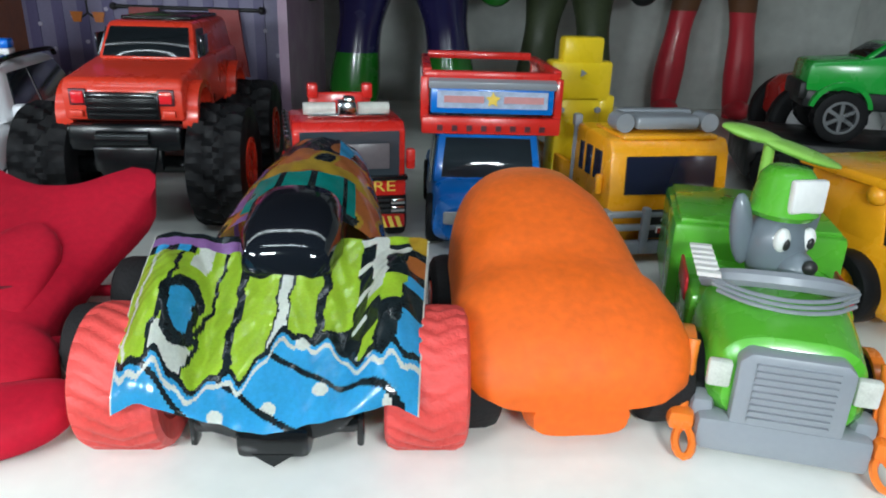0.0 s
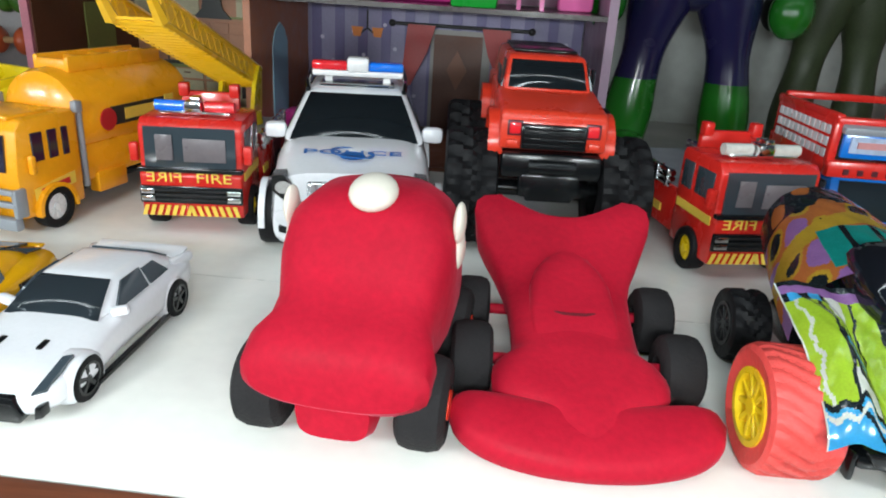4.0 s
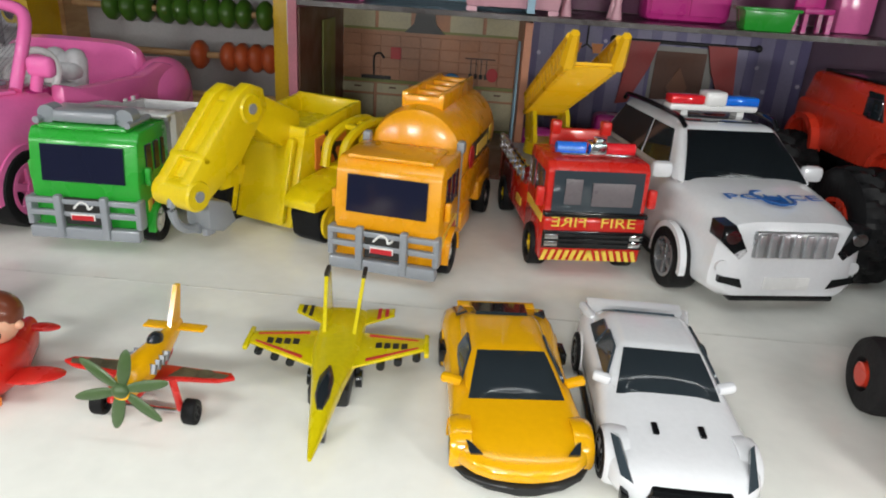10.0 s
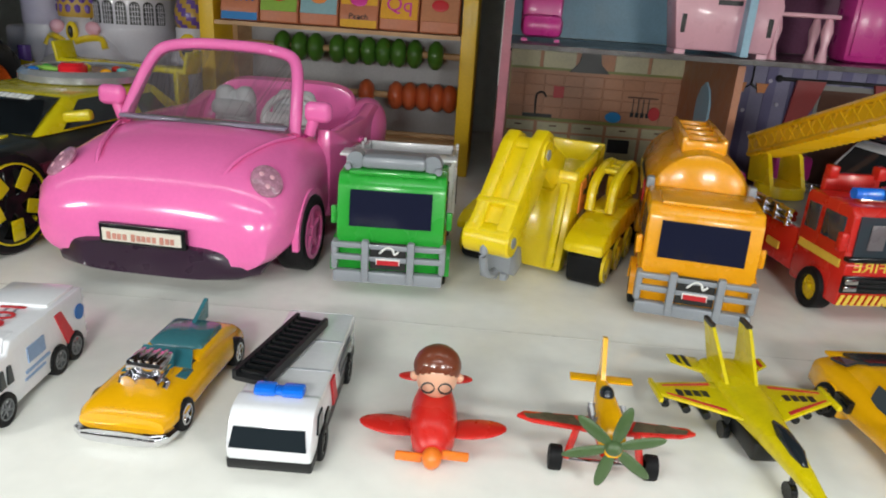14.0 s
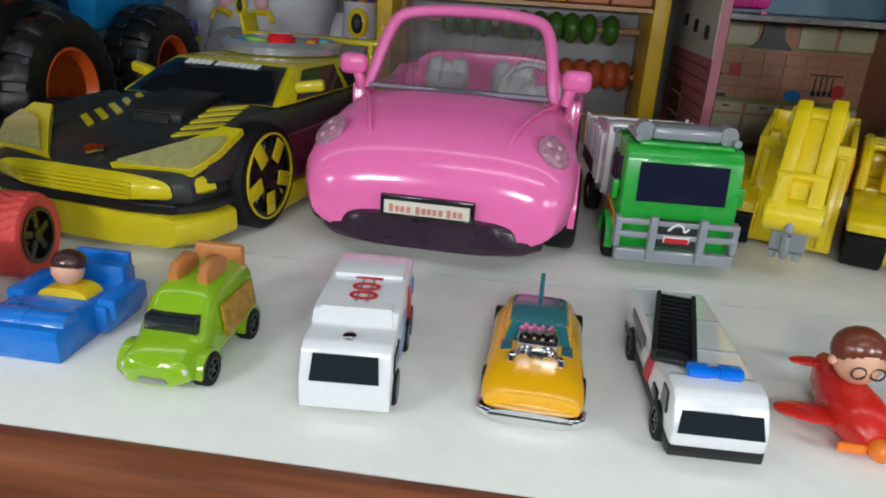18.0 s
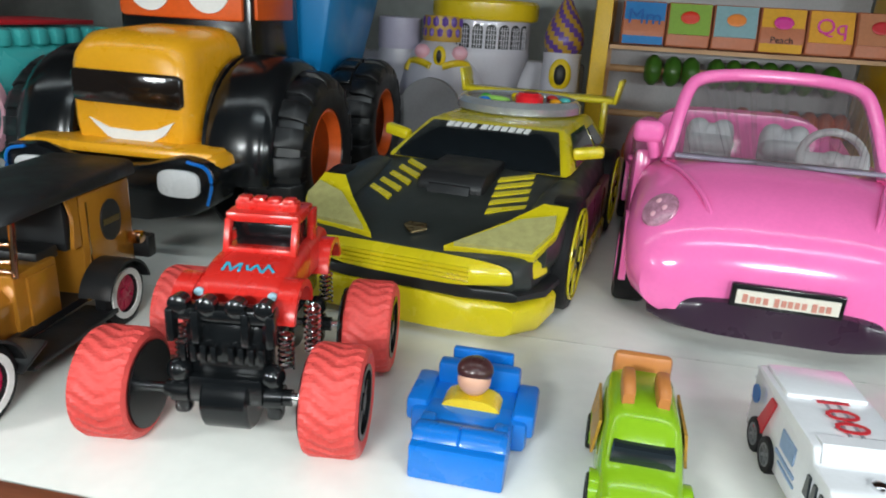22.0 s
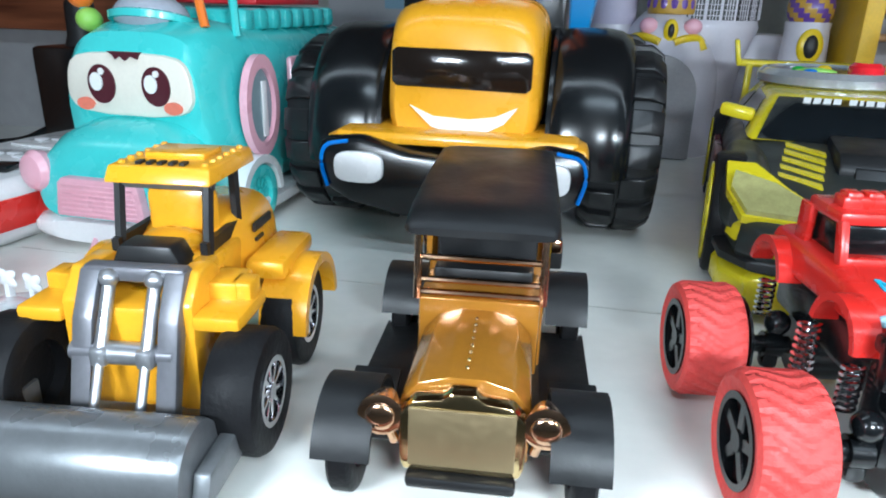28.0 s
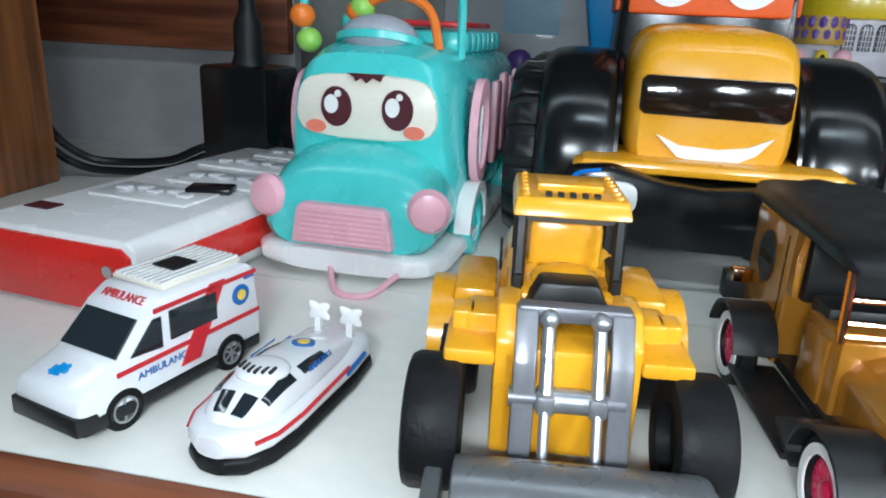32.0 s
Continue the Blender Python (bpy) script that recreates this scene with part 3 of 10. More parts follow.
hp("window_print", box(-0.4945, 0.535, 0.06, 0.0012, 0.04, 0.07), OLIVEC, "olive curtain print on the side wall")
hp("side_lining", box(-0.4962, 0.5245, 0.055, 0.0012, 0.14, 0.103), BROWNP)
room = hp("bedroom_wall", box(-0.221, HY1, 0.055, 0.236, 0.004, 0.103), LAV, "lavender wall with violet stripes")
for i in range(12):
    hp("stripe", box(-0.331 + i * 0.0205, wy, 0.055, 0.0085, 0.0012, 0.102), LAVD, "", room)
for i in range(26):
    random.seed(i)
    hp("flower", prism([(-0.335 + i * 0.0092 + 0.0018 * math.cos(a), 0.03 + 0.065 * ((i * 7) % 10) / 10 + 0.0018 * math.sin(a)) for a in (0, 1.05, 2.1, 3.14, 4.2, 5.2)], wy - 0.0014, wy - 0.0003, "y"), LILAC, "", room)
hp("wall_lamp", join(tube([(-0.286, wy - 0.001, 0.1), (-0.286, wy - 0.001, 0.085), (-0.295, wy - 0.001, 0.079)], 0.0008, 5), tube([(-0.286, wy - 0.001, 0.085), (-0.277, wy - 0.001, 0.079)], 0.0008, 5)), PAPERK, "", room)
for s in (-1, 1):
    hp("lamp_shade", prism([(-0.286 + s * 0.009 - 0.003, 0.078), (-0.286 + s * 0.009 + 0.003, 0.078), (-0.286 + s * 0.009 + 0.005, 0.086), (-0.286 + s * 0.009 - 0.005, 0.086)], wy - 0.002, wy - 0.0006, "y"), PAPERO, "orange printed lamp shade", room)
hp("curtain_rod", rod((-0.262, wy - 0.002, 0.091), (-0.146, wy - 0.002, 0.091), 0.0016), PAPERK, "", room)
hp("rod_end", ball((-0.264, wy - 0.002, 0.091), 0.003), PAPERK, "", room)
hp("rod_end", ball((-0.144, wy - 0.002, 0.091), 0.003), PAPERK, "", room)
hp("door_frame", box(-0.204, wy - 0.001, 0.044, 0.052, 0.0014, 0.088), mat("grey_trim_print", (0.3, 0.29, 0.27), 0.4), "", room)
hp("door", box(-0.206, wy - 0.0022, 0.043, 0.042, 0.0014, 0.082), BROWNP, "dark brown printed door", room)
hp("door_panel", prism([(-0.206, 0.072), (-0.197, 0.055), (-0.206, 0.038), (-0.215, 0.055)], wy - 0.0042, wy - 0.0024, "y"), mat("tan_print", (0.2, 0.07, 0.03), 0.4), "", room)
for s in (-1, 1):
    hp("curtain", prism([(-0.206 + s * 0.044, 0.091), (-0.206 + s * 0.02, 0.091), (-0.206 + s * 0.026, 0.07), (-0.206 + s * 0.04, 0.04), (-0.206 + s * 0.05, 0.038), (-0.206 + s * 0.047, 0.06)], wy - 0.006, wy - 0.003, "y"), mat("red_curtain_print", (0.40, 0.05, 0.05), 0.5), "red printed curtain", room)
hp("upper_wall", box(-0.42, HY1, 0.175, 0.151, 0.004, 0.126), PALEB, "pale blue printed upper wall")
hp("upper_wall", box(-0.221, HY1, 0.175, 0.236, 0.004, 0.126), mat("plum_card", (0.30, 0.10, 0.2), 0.45, var=0.2), "plum printed upper wall")
hp("upper_partition", box(-0.342, 0.5265, 0.175, 0.005, 0.136, 0.125), PALEB)
hp("roof", box((HX0 + HX1) / 2, 0.5235, 0.2415, HX1 - HX0 + 0.012, 0.15, 0.004), CARDK)


def furniture(name, bits, m, label, cat):
    return solo(name, join(*bits), m, label, cat)


z0 = SLAB + 0.0025
furniture("toy_sofa", [box(-0.475, 0.505, z0 + 0.011, 0.03, 0.02, 0.016, 0.005), box(-0.475, 0.515, z0 + 0.022, 0.03, 0.008, 0.03, 0.004), box(-0.487, 0.503, z0 + 0.001, 0.004, 0.004, 0.0021), box(-0.463, 0.503, z0 + 0.001, 0.004, 0.004, 0.0021)], PINK2, "magenta plastic toy sofa in the dollhouse", "toy furniture")
kitchenette = thing("toy_cabinet", -0.354, 0.482, 0, "pale pink plastic toy cabinet with dark slots on the upper floor", "toy furniture", z=z0)
part("body", prism([(-0.031, 0.003), (0.031, 0.003), (0.036, 0.034), (0.033, 0.042), (-0.033, 0.042), (-0.036, 0.034)], -0.014, 0.014, "y", 0.0015), ROSE, kitchenette)
part("top_edge", box(0, -0.001, 0.0435, 0.076, 0.034, 0.003, 0.001), ROSE, kitchenette)
for x, z, w, h in ((0.0, 0.0345, 0.016, 0.0032), (-0.0285, 0.020, 0.003, 0.012), (0.0285, 0.020, 0.003, 0.012)):
    part("slot", box(x, -0.0143, z, w, 0.001, h, 0.0003), PAPERK, kitchenette)
for k in (-1, 1):
    part("foot", box(k * 0.0275, 0, 0.0015, 0.007, 0.024, 0.003), ROSE, kitchenette)
furniture("toy_table", [box(-0.30, 0.49, z0 + 0.03, 0.045, 0.03, 0.003, 0.001)] + [moved(lathe([(0.004, z0), (0.0022, z0 + 0.01), (0.004, z0 + 0.02), (0.002, z0 + 0.0295)], 12, "z"), -0.30 + a * 0.017, 0.49 + b * 0.01) for a in (-1, 1) for b in (-1, 1)], ROSE, "pink plastic toy table with turned legs", "toy furniture")
ward = thing("toy_wardrobe", -0.232, 0.51, 0, "dark magenta plastic toy wardrobe on the upper floor", "toy furniture", z=z0)
part("body", box(0, 0, 0.03, 0.06, 0.03, 0.06, 0.006), PINK2, ward)
for k in (-1, 1):
    d = part("door", box(k * 0.0135, -0.0152, 0.03, 0.025, 0.0016, 0.05, 0.0006), PINK2, ward)
    part("handle", ball((k * 0.004, -0.0168, 0.03), 0.0015, 10, 6), ROSE, d)
tray = thing("toy_tub", -0.188, 0.47, 0, "bright green plastic toy tub on the upper floor", "toy furniture", z=z0)
part("tub", join(frus(-0.015, 0.015, -0.008, 0.008, 0, -0.017, 0.017, -0.01, 0.01, 0.013, 0.001), box(0, 0, 0.0135, 0.038, 0.023, 0.002, 0.0006)), GREEN, tray)
furniture("toy_chair", [box(-0.15, 0.49, z0 + 0.014, 0.02, 0.02, 0.004, 0.001), box(-0.15, 0.499, z0 + 0.025, 0.02, 0.003, 0.024, 0.001)] + [box(-0.15 + a * 0.008, 0.49 + b * 0.008, z0 + 0.006, 0.003, 0.003, 0.0121) for a in (-1, 1) for b in (-1, 1)], PINK2, "magenta plastic toy chair", "toy furniture")
furniture("toy_cupboard", [box(-0.118, 0.51, z0 + 0.02, 0.025, 0.025, 0.04, 0.003)], PINK, "pink plastic toy cupboard", "toy furniture")
furniture("toy_stool", [box(-0.265, 0.535, 0.028, 0.03, 0.025, 0.02, 0.004), box(-0.265, 0.535, 0.0105, 0.02, 0.018, 0.0155, 0.002)], PINK2, "magenta plastic toy stool on the floor", "toy furniture")
furniture("toy_armchair", [box(-0.32, 0.52, 0.014, 0.035, 0.025, 0.022, 0.006)], PINK2, "magenta plastic toy seat on the floor", "toy furniture")

# ---- abacus with picture blocks ----
ab = thing("abacus", -0.63, 0.575, 0, "wooden bead abacus in a yellow frame", "abacus")


def ap(name, b, m, label="", parent=None):
    ob = part(name, b, m, parent or ab, label)
    if parent is None:
        ob.matrix_parent_inverse = ab.matrix_world.inverted()
    return ob


for x in (-0.7355, -0.5285):
    ap("post", box(x, 0.555, 0.11, 0.012, 0.07, 0.22, 0.001), mat("yellow_painted_wood", (0.70, 0.44, 0.01), 0.4), "yellow painted post")
ap("side_board", box(-0.7275, 0.58, 0.11, 0.004, 0.04, 0.22), LWOOD)
ap("backing", box(-0.632, 0.597, 0.11, 0.195, 0.004, 0.22), mat("dull_white_board", (0.42, 0.41, 0.42), 0.5), "dull white backing board")
ap("foot_rail", box(-0.632, 0.575, 0.01, 0.194, 0.03, 0.019, 0.001), LWOOD)
BEADG = P("green_painted_bead", (0.06, 0.17, 0.02), 0.35)
BEADO = P("orange_painted_bead", (0.55, 0.10, 0.03), 0.4)
beadm = lathe([(0.003, -0.0068), (0.0085, -0.0056), (0.0120, -0.0018), (0.0120, 0.0018), (0.0085, 0.0056), (0.003, 0.0068)], 18)
bead_mesh = bpy.data.meshes.new("bead")
for f in beadm.faces:
    f.smooth = True
beadm.to_mesh(bead_mesh)
bead_mesh2 = bead_mesh.copy()
bead_mesh.materials.append(BEADG)
bead_mesh2.materials.append(BEADO)
for z, me, xs in ((0.0905, bead_mesh, [-0.691, -0.676, -0.662, -0.643, -0.630, -0.616, -0.603, -0.590, -0.576, -0.558]), (0.055, bead_mesh2, [-0.617, -0.591, -0.579, -0.567, -0.555, -0.544]), (0.021, bead_mesh2, [-0.70, -0.686, -0.672])):
    r = ap("bead_rod", rod((-0.73, 0.575, z), (-0.534, 0.575, z), 0.0028), LWOOD)
    for x in xs:
        b = new("bead", me)
        b.parent = r
        b.location = (x, 0.575, z)
        b.rotation_euler = (random.random() * 6, 0, 0)
bshelf = ap("block_rail", box(-0.632, 0.556, 0.1085, 0.194, 0.072, 0.003), LWOOD)
cols = [(0.03, 0.2, 0.5), (0.25, 0.42, 0.05), (0.25, 0.42, 0.45), (0.72, 0.38, 0.02), (0.75, 0.36, 0.02), (0.5, 0.2, 0.09)]
for i, c in enumerate(cols):
    x = -0.7070 + i * 0.0311
    o = thing("picture_block", x, 0.529, 0, "painted wooden block with a printed picture, on the abacus", "toy block", "blocks on the abacus", z=0.11)
    o.scale = (1.30, 1.15, 1.29)
    part("block", prism([(0.0, 0.0), (-0.012, 0.001), (-0.012, 0.008), (-0.006, 0.024), (0.006, 0.024), (0.006, 0.0)], -0.0115, 0.0115, "x", 0.0008, 1), mat("block_paint", (0.5, 0.17, 0.08), 0.45), o)
    card = part("picture", patch([(-0.0108, -0.0123, 0.0075), (0.0108, -0.0123, 0.0075), (0.0108, -0.0066, 0.0233), (-0.0108, -0.0066, 0.0233)] if i not in (0, 3) else [(-0.0108, -0.0126, 0.0012), (0.0108, -0.0126, 0.0012), (0.0108, -0.0066, 0.0233), (-0.0108, -0.0066, 0.0233)], 0.0003, 0.0003), mat("printed_card", c, 0.4), o)
    m = pose(0, -0.0105, 0.0155, 70, 0, 0)
    if i in (0, 4):
        words("letters", "Mm" if i == 0 else "Qq", 0.012, m, PAPERB if i == 0 else PINK2, o)
    elif i < 6:
        part("fruit", moved(ball((0, 0, 0), (0.005, 0.0035, 0.0006)), 0, -0.0105, 0.0165, 70), [0, ORED, PAPERO, PINK2, 0, PAPERR][i], o)
        if i == 3:
            words("letters", "Peach", 0.005, pose(0, -0.0124, 0.0075, 70, 0, 0), PAPERK, o)

# ---- castle ----
ca = thing("toy_castle", -0.83, 0.56, 0, "white and lilac plastic toy castle with domed towers", "toy castle")


def cp(name, b, m, label="", parent=None):
    ob = part(name, b, m, parent or ca, label)
    if parent is None:
        ob.matrix_parent_inverse = ca.matrix_world.inverted()
    return ob


CW = P("castle_white_plastic", (0.62, 0.60, 0.66), 0.4)
cp("wall", box(-0.85, 0.60, 0.045, 0.21, 0.02, 0.09, 0.004), CW)
gh = cp("gate_house", moved(lathe([(0.041, 0.0), (0.0415, 0.045), (0.0395, 0.066), (0.034, 0.083), (0.026, 0.096), (0.019, 0.103), (0.0165, 0.105)], 36, "z"), -0.860, 0.565, 0, 0, 0, 0, (1, 0.75, 1)), CW, "rounded white gate house")
front_ = lambda x, z: 0.565 - 0.75 * math.sqrt(max(0.0, (0.0415 - 0.00002 if z < 0.05 else 0.0415 - 0.012 * ((z - 0.05) / 0.04) ** 2) ** 2 - (x + 0.860) ** 2))
cp("gate", prism([(-0.864 + 0.026 * math.cos(a * math.pi / 18), 0.047 + 0.028 * math.sin(a * math.pi / 18)) for a in range(19)] + [(-0.890, 0.001), (-0.838, 0.001)], 0.529, 0.545, "y"), mat("grey_gate", (0.30, 0.29, 0.30), 0.5), "grey arched gate", gh)
for s in (-1, 1):
    cp("scroll", tube(curve([(-0.862 + s * 0.005, front_(-0.862, 0.085) - 0.001, 0.0835), (-0.862 + s * 0.014, front_(-0.862 + s * 0.014, 0.086) - 0.001, 0.0865), (-0.862 + s * 0.023, front_(-0.862 + s * 0.023, 0.087), 0.0860), (-0.862 + s * 0.027, front_(-0.862 + s * 0.026, 0.08), 0.0785)]), 0.0028, 8), YEL, "yellow scroll", gh)
    cp("heart", moved(ball((0, 0, 0), (0.0065, 0.004, 0.0058)), -0.860 + s * 0.0155, 0.5465, 0.0945), ROSE, "", gh)
cp("keyhole", moved(ball((0, 0, 0), (0.0052, 0.003, 0.0082)), -0.860, 0.5418, 0.0915), YEL, "yellow keyhole frame", gh)
cp("keyhole_slot", moved(ball((0, 0, 0), (0.0024, 0.003, 0.0050)), -0.860, 0.5400, 0.0915), PAPERK, "", gh)
crown = cp("crown", moved(lathe([(0.0165, 0.103), (0.0172, 0.106), (0.0162, 0.1225)], 28, "z"), -0.860, 0.556), mat("dull_gold_plastic", (0.50, 0.30, 0.04), 0.35), "gold crown band with purple diamonds")
for i in range(14):
    for j in range(2):
        u = 2 * math.pi * (i + 0.5 * j) / 14
        cp("diamond", moved(ball((0, 0, 0), (0.0029, 0.0014, 0.0042), 4, 3), -0.860 + 0.0166 * math.sin(u), 0.556 - 0.0166 * math.cos(u), 0.1095 + 0.0085 * j, 0, 0, math.degrees(u)), PURPLE, "", crown)
keep = cp("keep", moved(lathe([(0.027, 0.0), (0.029, 0.055), (0.033, 0.075), (0.0395, 0.094), (0.0385, 0.097), (0.0385, 0.121)], 36, "z"), -0.8315, 0.587), CW, "white keep with arched lattice windows")
cp("keep_rim", moved(lathe([(0.0385, 0.1205), (0.0435, 0.1215), (0.0445, 0.124), (0.0445, 0.134), (0.042, 0.1365), (0.034, 0.137)], 36, "z"), -0.8315, 0.587), YEL, "yellow rim", keep)
for i in range(9):
    u = math.radians(-64 + 16 * i)
    wn = cp("keep_window", moved(prism([(-0.0042, 0.0), (0.0042, 0.0)] + [(0.0042 * math.cos(k * math.pi / 6), 0.0145 + 0.0042 * math.sin(k * math.pi / 6)) for k in range(7)], -0.0006, 0.0012, "y"), -0.8315 + 0.0385 * math.sin(u), 0.587 - 0.0385 * math.cos(u), 0.0995, 0, 0, math.degrees(u)), PAPERK, "", keep)
    for k in range(3):
        cp("lattice", moved(box(-0.0021 + 0.0021 * k, -0.0009, 0.0085, 0.0005, 0.0006, 0.0165), -0.8315 + 0.0385 * math.sin(u), 0.587 - 0.0385 * math.cos(u), 0.0995, 0, 0, math.degrees(u)), CW, "", wn)
    for k in range(4):
        cp("lattice", moved(box(0, -0.0009, 0.0030 + 0.0038 * k, 0.008, 0.0006, 0.0005), -0.8315 + 0.0385 * math.sin(u), 0.587 - 0.0385 * math.cos(u), 0.0995, 0, 0, math.degrees(u)), CW, "", wn)
t = cp("side_tower", moved(lathe([(0.022, 0.0), (0.021, 0.075), (0.0185, 0.082), (0.0175, 0.094), (0.0175, 0.095)], 24, "z"), -0.9015, 0.572), CW)
cp("tower_top", moved(lathe([(0.0172, 0.094), (0.0180, 0.0955), (0.0180, 0.119), (0.015, 0.12)], 24, "z"), -0.9015, 0.572), LILAC, "lilac tower top", t)
t = cp("tower", moved(lathe([(0.017, 0), (0.016, 0.075), (0.0150, 0.094), (0.0155, 0.1)], 24, "z"), -0.7635, 0.562), CW)
bm = bmesh.new()
prof_ = [(0.0008 + 0.0150 * math.sin(math.pi * min(1.0, 0.30 + 0.70 * (k / 14) ** 0.8)) ** 1.15, 0.0995 + 0.046 * (k / 14)) for k in range(15)]
ring_ = [[bm.verts.new((-0.7635 + w * math.cos(2 * math.pi * i / 48), 0.562 + w * math.sin(2 * math.pi * i / 48), z)) for i in range(48)] for w, z in prof_]
for k in range(14):
    for i in range(48):
        f = bm.faces.new((ring_[k][i], ring_[k][(i + 1) % 48], ring_[k + 1][(i + 1) % 48], ring_[k + 1][i]))
        f.material_index = ((i + 2 * k) // 4) % 2
dome_ = cp("dome", bm, PURPLE, "onion dome with purple and gold spiral stripes", t)
dome_.data.materials.append(mat("dull_gold_plastic", (0.50, 0.30, 0.04), 0.35))
cp("round_window", moved(ball((0, 0, 0), (0.0088, 0.003, 0.0125)), -0.7635, 0.5475, 0.0835), YEL, "yellow oval window frame", t)
cp("window_hole", moved(ball((0, 0, 0), (0.0048, 0.003, 0.0080)), -0.7635, 0.5452, 0.0835), PAPERK, "", t)
col_ = cp("column", moved(lathe([(0.005, 0), (0.005, 0.078)], 14, "z"), -0.903, 0.54), PURPLE)
for i in range(5):
    cp("column_band", moved(lathe([(0.0056, 0), (0.0056, 0.006)], 14, "z"), -0.903, 0.54, 0.004 + 0.014 * i, 0, 14), YEL, "", col_)
pp = thing("play_panel", -1.08, 0.64, 0, "white plastic play panel with a blue picture and purple knobs", "toy panel")
part("panel", box(0, 0.0, 0.09, 0.15, 0.02, 0.18, 0.004), P("greyish_white_plastic", (0.5, 0.51, 0.54), 0.4), pp)
part("picture", box(0.005, -0.0107, 0.125, 0.05, 0.001, 0.05), PALEB, pp, "light blue picture")
for i in range(3):
    part("knob", moved(ball((0, 0, 0), (0.012, 0.008, 0.012)), -0.035 + 0.032 * i, -0.014, 0.075), PURPLE, pp, "dark purple knob")

# ---- figures against the back ----


def legs(name, x, y, spread, dress, boots, zboot, zmax, w, label, lean=(0, 0), knee=1.0, boot_w=1.0):
    bits = []
    for s in (-1, 1):
        lower, upper = [], []
        for k in range(17):
            z = zmax * k / 16
            f = k / 16
            r = w * (0.62 + 0.42 * math.sin(min(1, f * 1.7) * math.pi) * 0.35 + 0.55 * f * f) * (boot_w if z < zboot else 1)
            r *= 1 + 0.12 * math.sin(f * 9)
            cx = s * (spread * (1 - 0.55 * f * f)) + lean[0] * f
            ring = [(cx + r * math.cos(a * math.pi / 8), lean[1] * f + r * 0.9 * math.sin(a * math.pi / 8), z) for a in range(16)]
            (lower if z <= zboot + 1e-6 else upper).append(ring)
        lower[-1] = [(px * 1.0, py, pz) for px, py, pz in lower[-1]]
        upper.insert(0, lower[-1])
        bits += [(rings(lower), boots), (rings(upper), dress)]
        bits.append((moved(ball((0, 0, 0), (w * 0.75 * boot_w, w * 1.25 * boot_w, w * 0.62)), s * spread, -w * 0.45, w * 0.6), boots))
    bits.append((moved(ball((0, 0, 0), (spread * 1.15, w * 1.25, w * 1.5)), lean[0], lean[1], zmax), dress))
    bits.append((moved(loft([(-0.02, w * 1.3, -w, w, 2.3, 0), (0.06, w * 2.0, -w * 1.1, w * 1.1, 2.3, 0), (0.09, w * 1.2, -w * 0.7, w * 0.7, 2.3, 0)], 16), lean[0], lean[1], zmax + 0.02, 90), dress))
    for s in (-1, 1):
        bits.append((tube(curve([(s * w * 2.2 + lean[0], 0, zmax + 0.09), (s * w * 2.9 + lean[0], -0.004, zmax + 0.03), (s * w * 3.0 + lean[0], -0.01, zmax - 0.025)]), w * 0.55, 10), boots if name == "hero_figure" else dress))
        bits.append((ball((s * w * 3.0 + lean[0], -0.012, zmax - 0.03), (w * 0.7, w * 0.7, w * 0.85)), boots if boots is not dress else MATTE))
    bits.append((ball((lean[0], lean[1], zmax + 0.135), (w * 1.0, w * 1.1, w * 1.3)), boots if boots is not dress else MATTE))
    ob = multi(name, bits)
    ob.matrix_world = pose(x, y, 0)
    return tagged(ob, label, "figure")


GBOOT = P("glossy_green_plastic", (0.02, 0.15, 0.012), 0.22)
legs("toy_figure", -0.026, 0.545, 0.039, NAVY, GBOOT, 0.066, 0.15, 0.0225, "large plastic figure with navy trousers and green feet")
legs("toy_figure", 0.108, 0.60, 0.026, OLIVE, OLIVE, 0.03, 0.15, 0.019, "dark olive plastic figure standing by the wall")
legs("toy_figure", 0.262, 0.69, 0.036, mat("red_brown_cloth", (0.16, 0.07, 0.03), 0.6), P("coral_red_plastic", (0.60, 0.03, 0.05), 0.4), 0.105, 0.16, 0.0155, "slim plastic figure in tall red boots", boot_w=1.05)


# ---- back row ----
def hazard(parent, w, y, z, h, m, n=14):
    return part("hazard_stripes", join(*[patch([(-w / 2 + i * w / n, y, z), (-w / 2 + (i + 0.55) * w / n, y, z), (-w / 2 + (i + (1.05 if i < n / 2 else 0.05)) * w / n, y, z + h), (-w / 2 + (i + (0.5 if i < n / 2 else -0.5)) * w / n, y, z + h)], 0.0002, 0.0002) for i in range(n)]), m, parent)


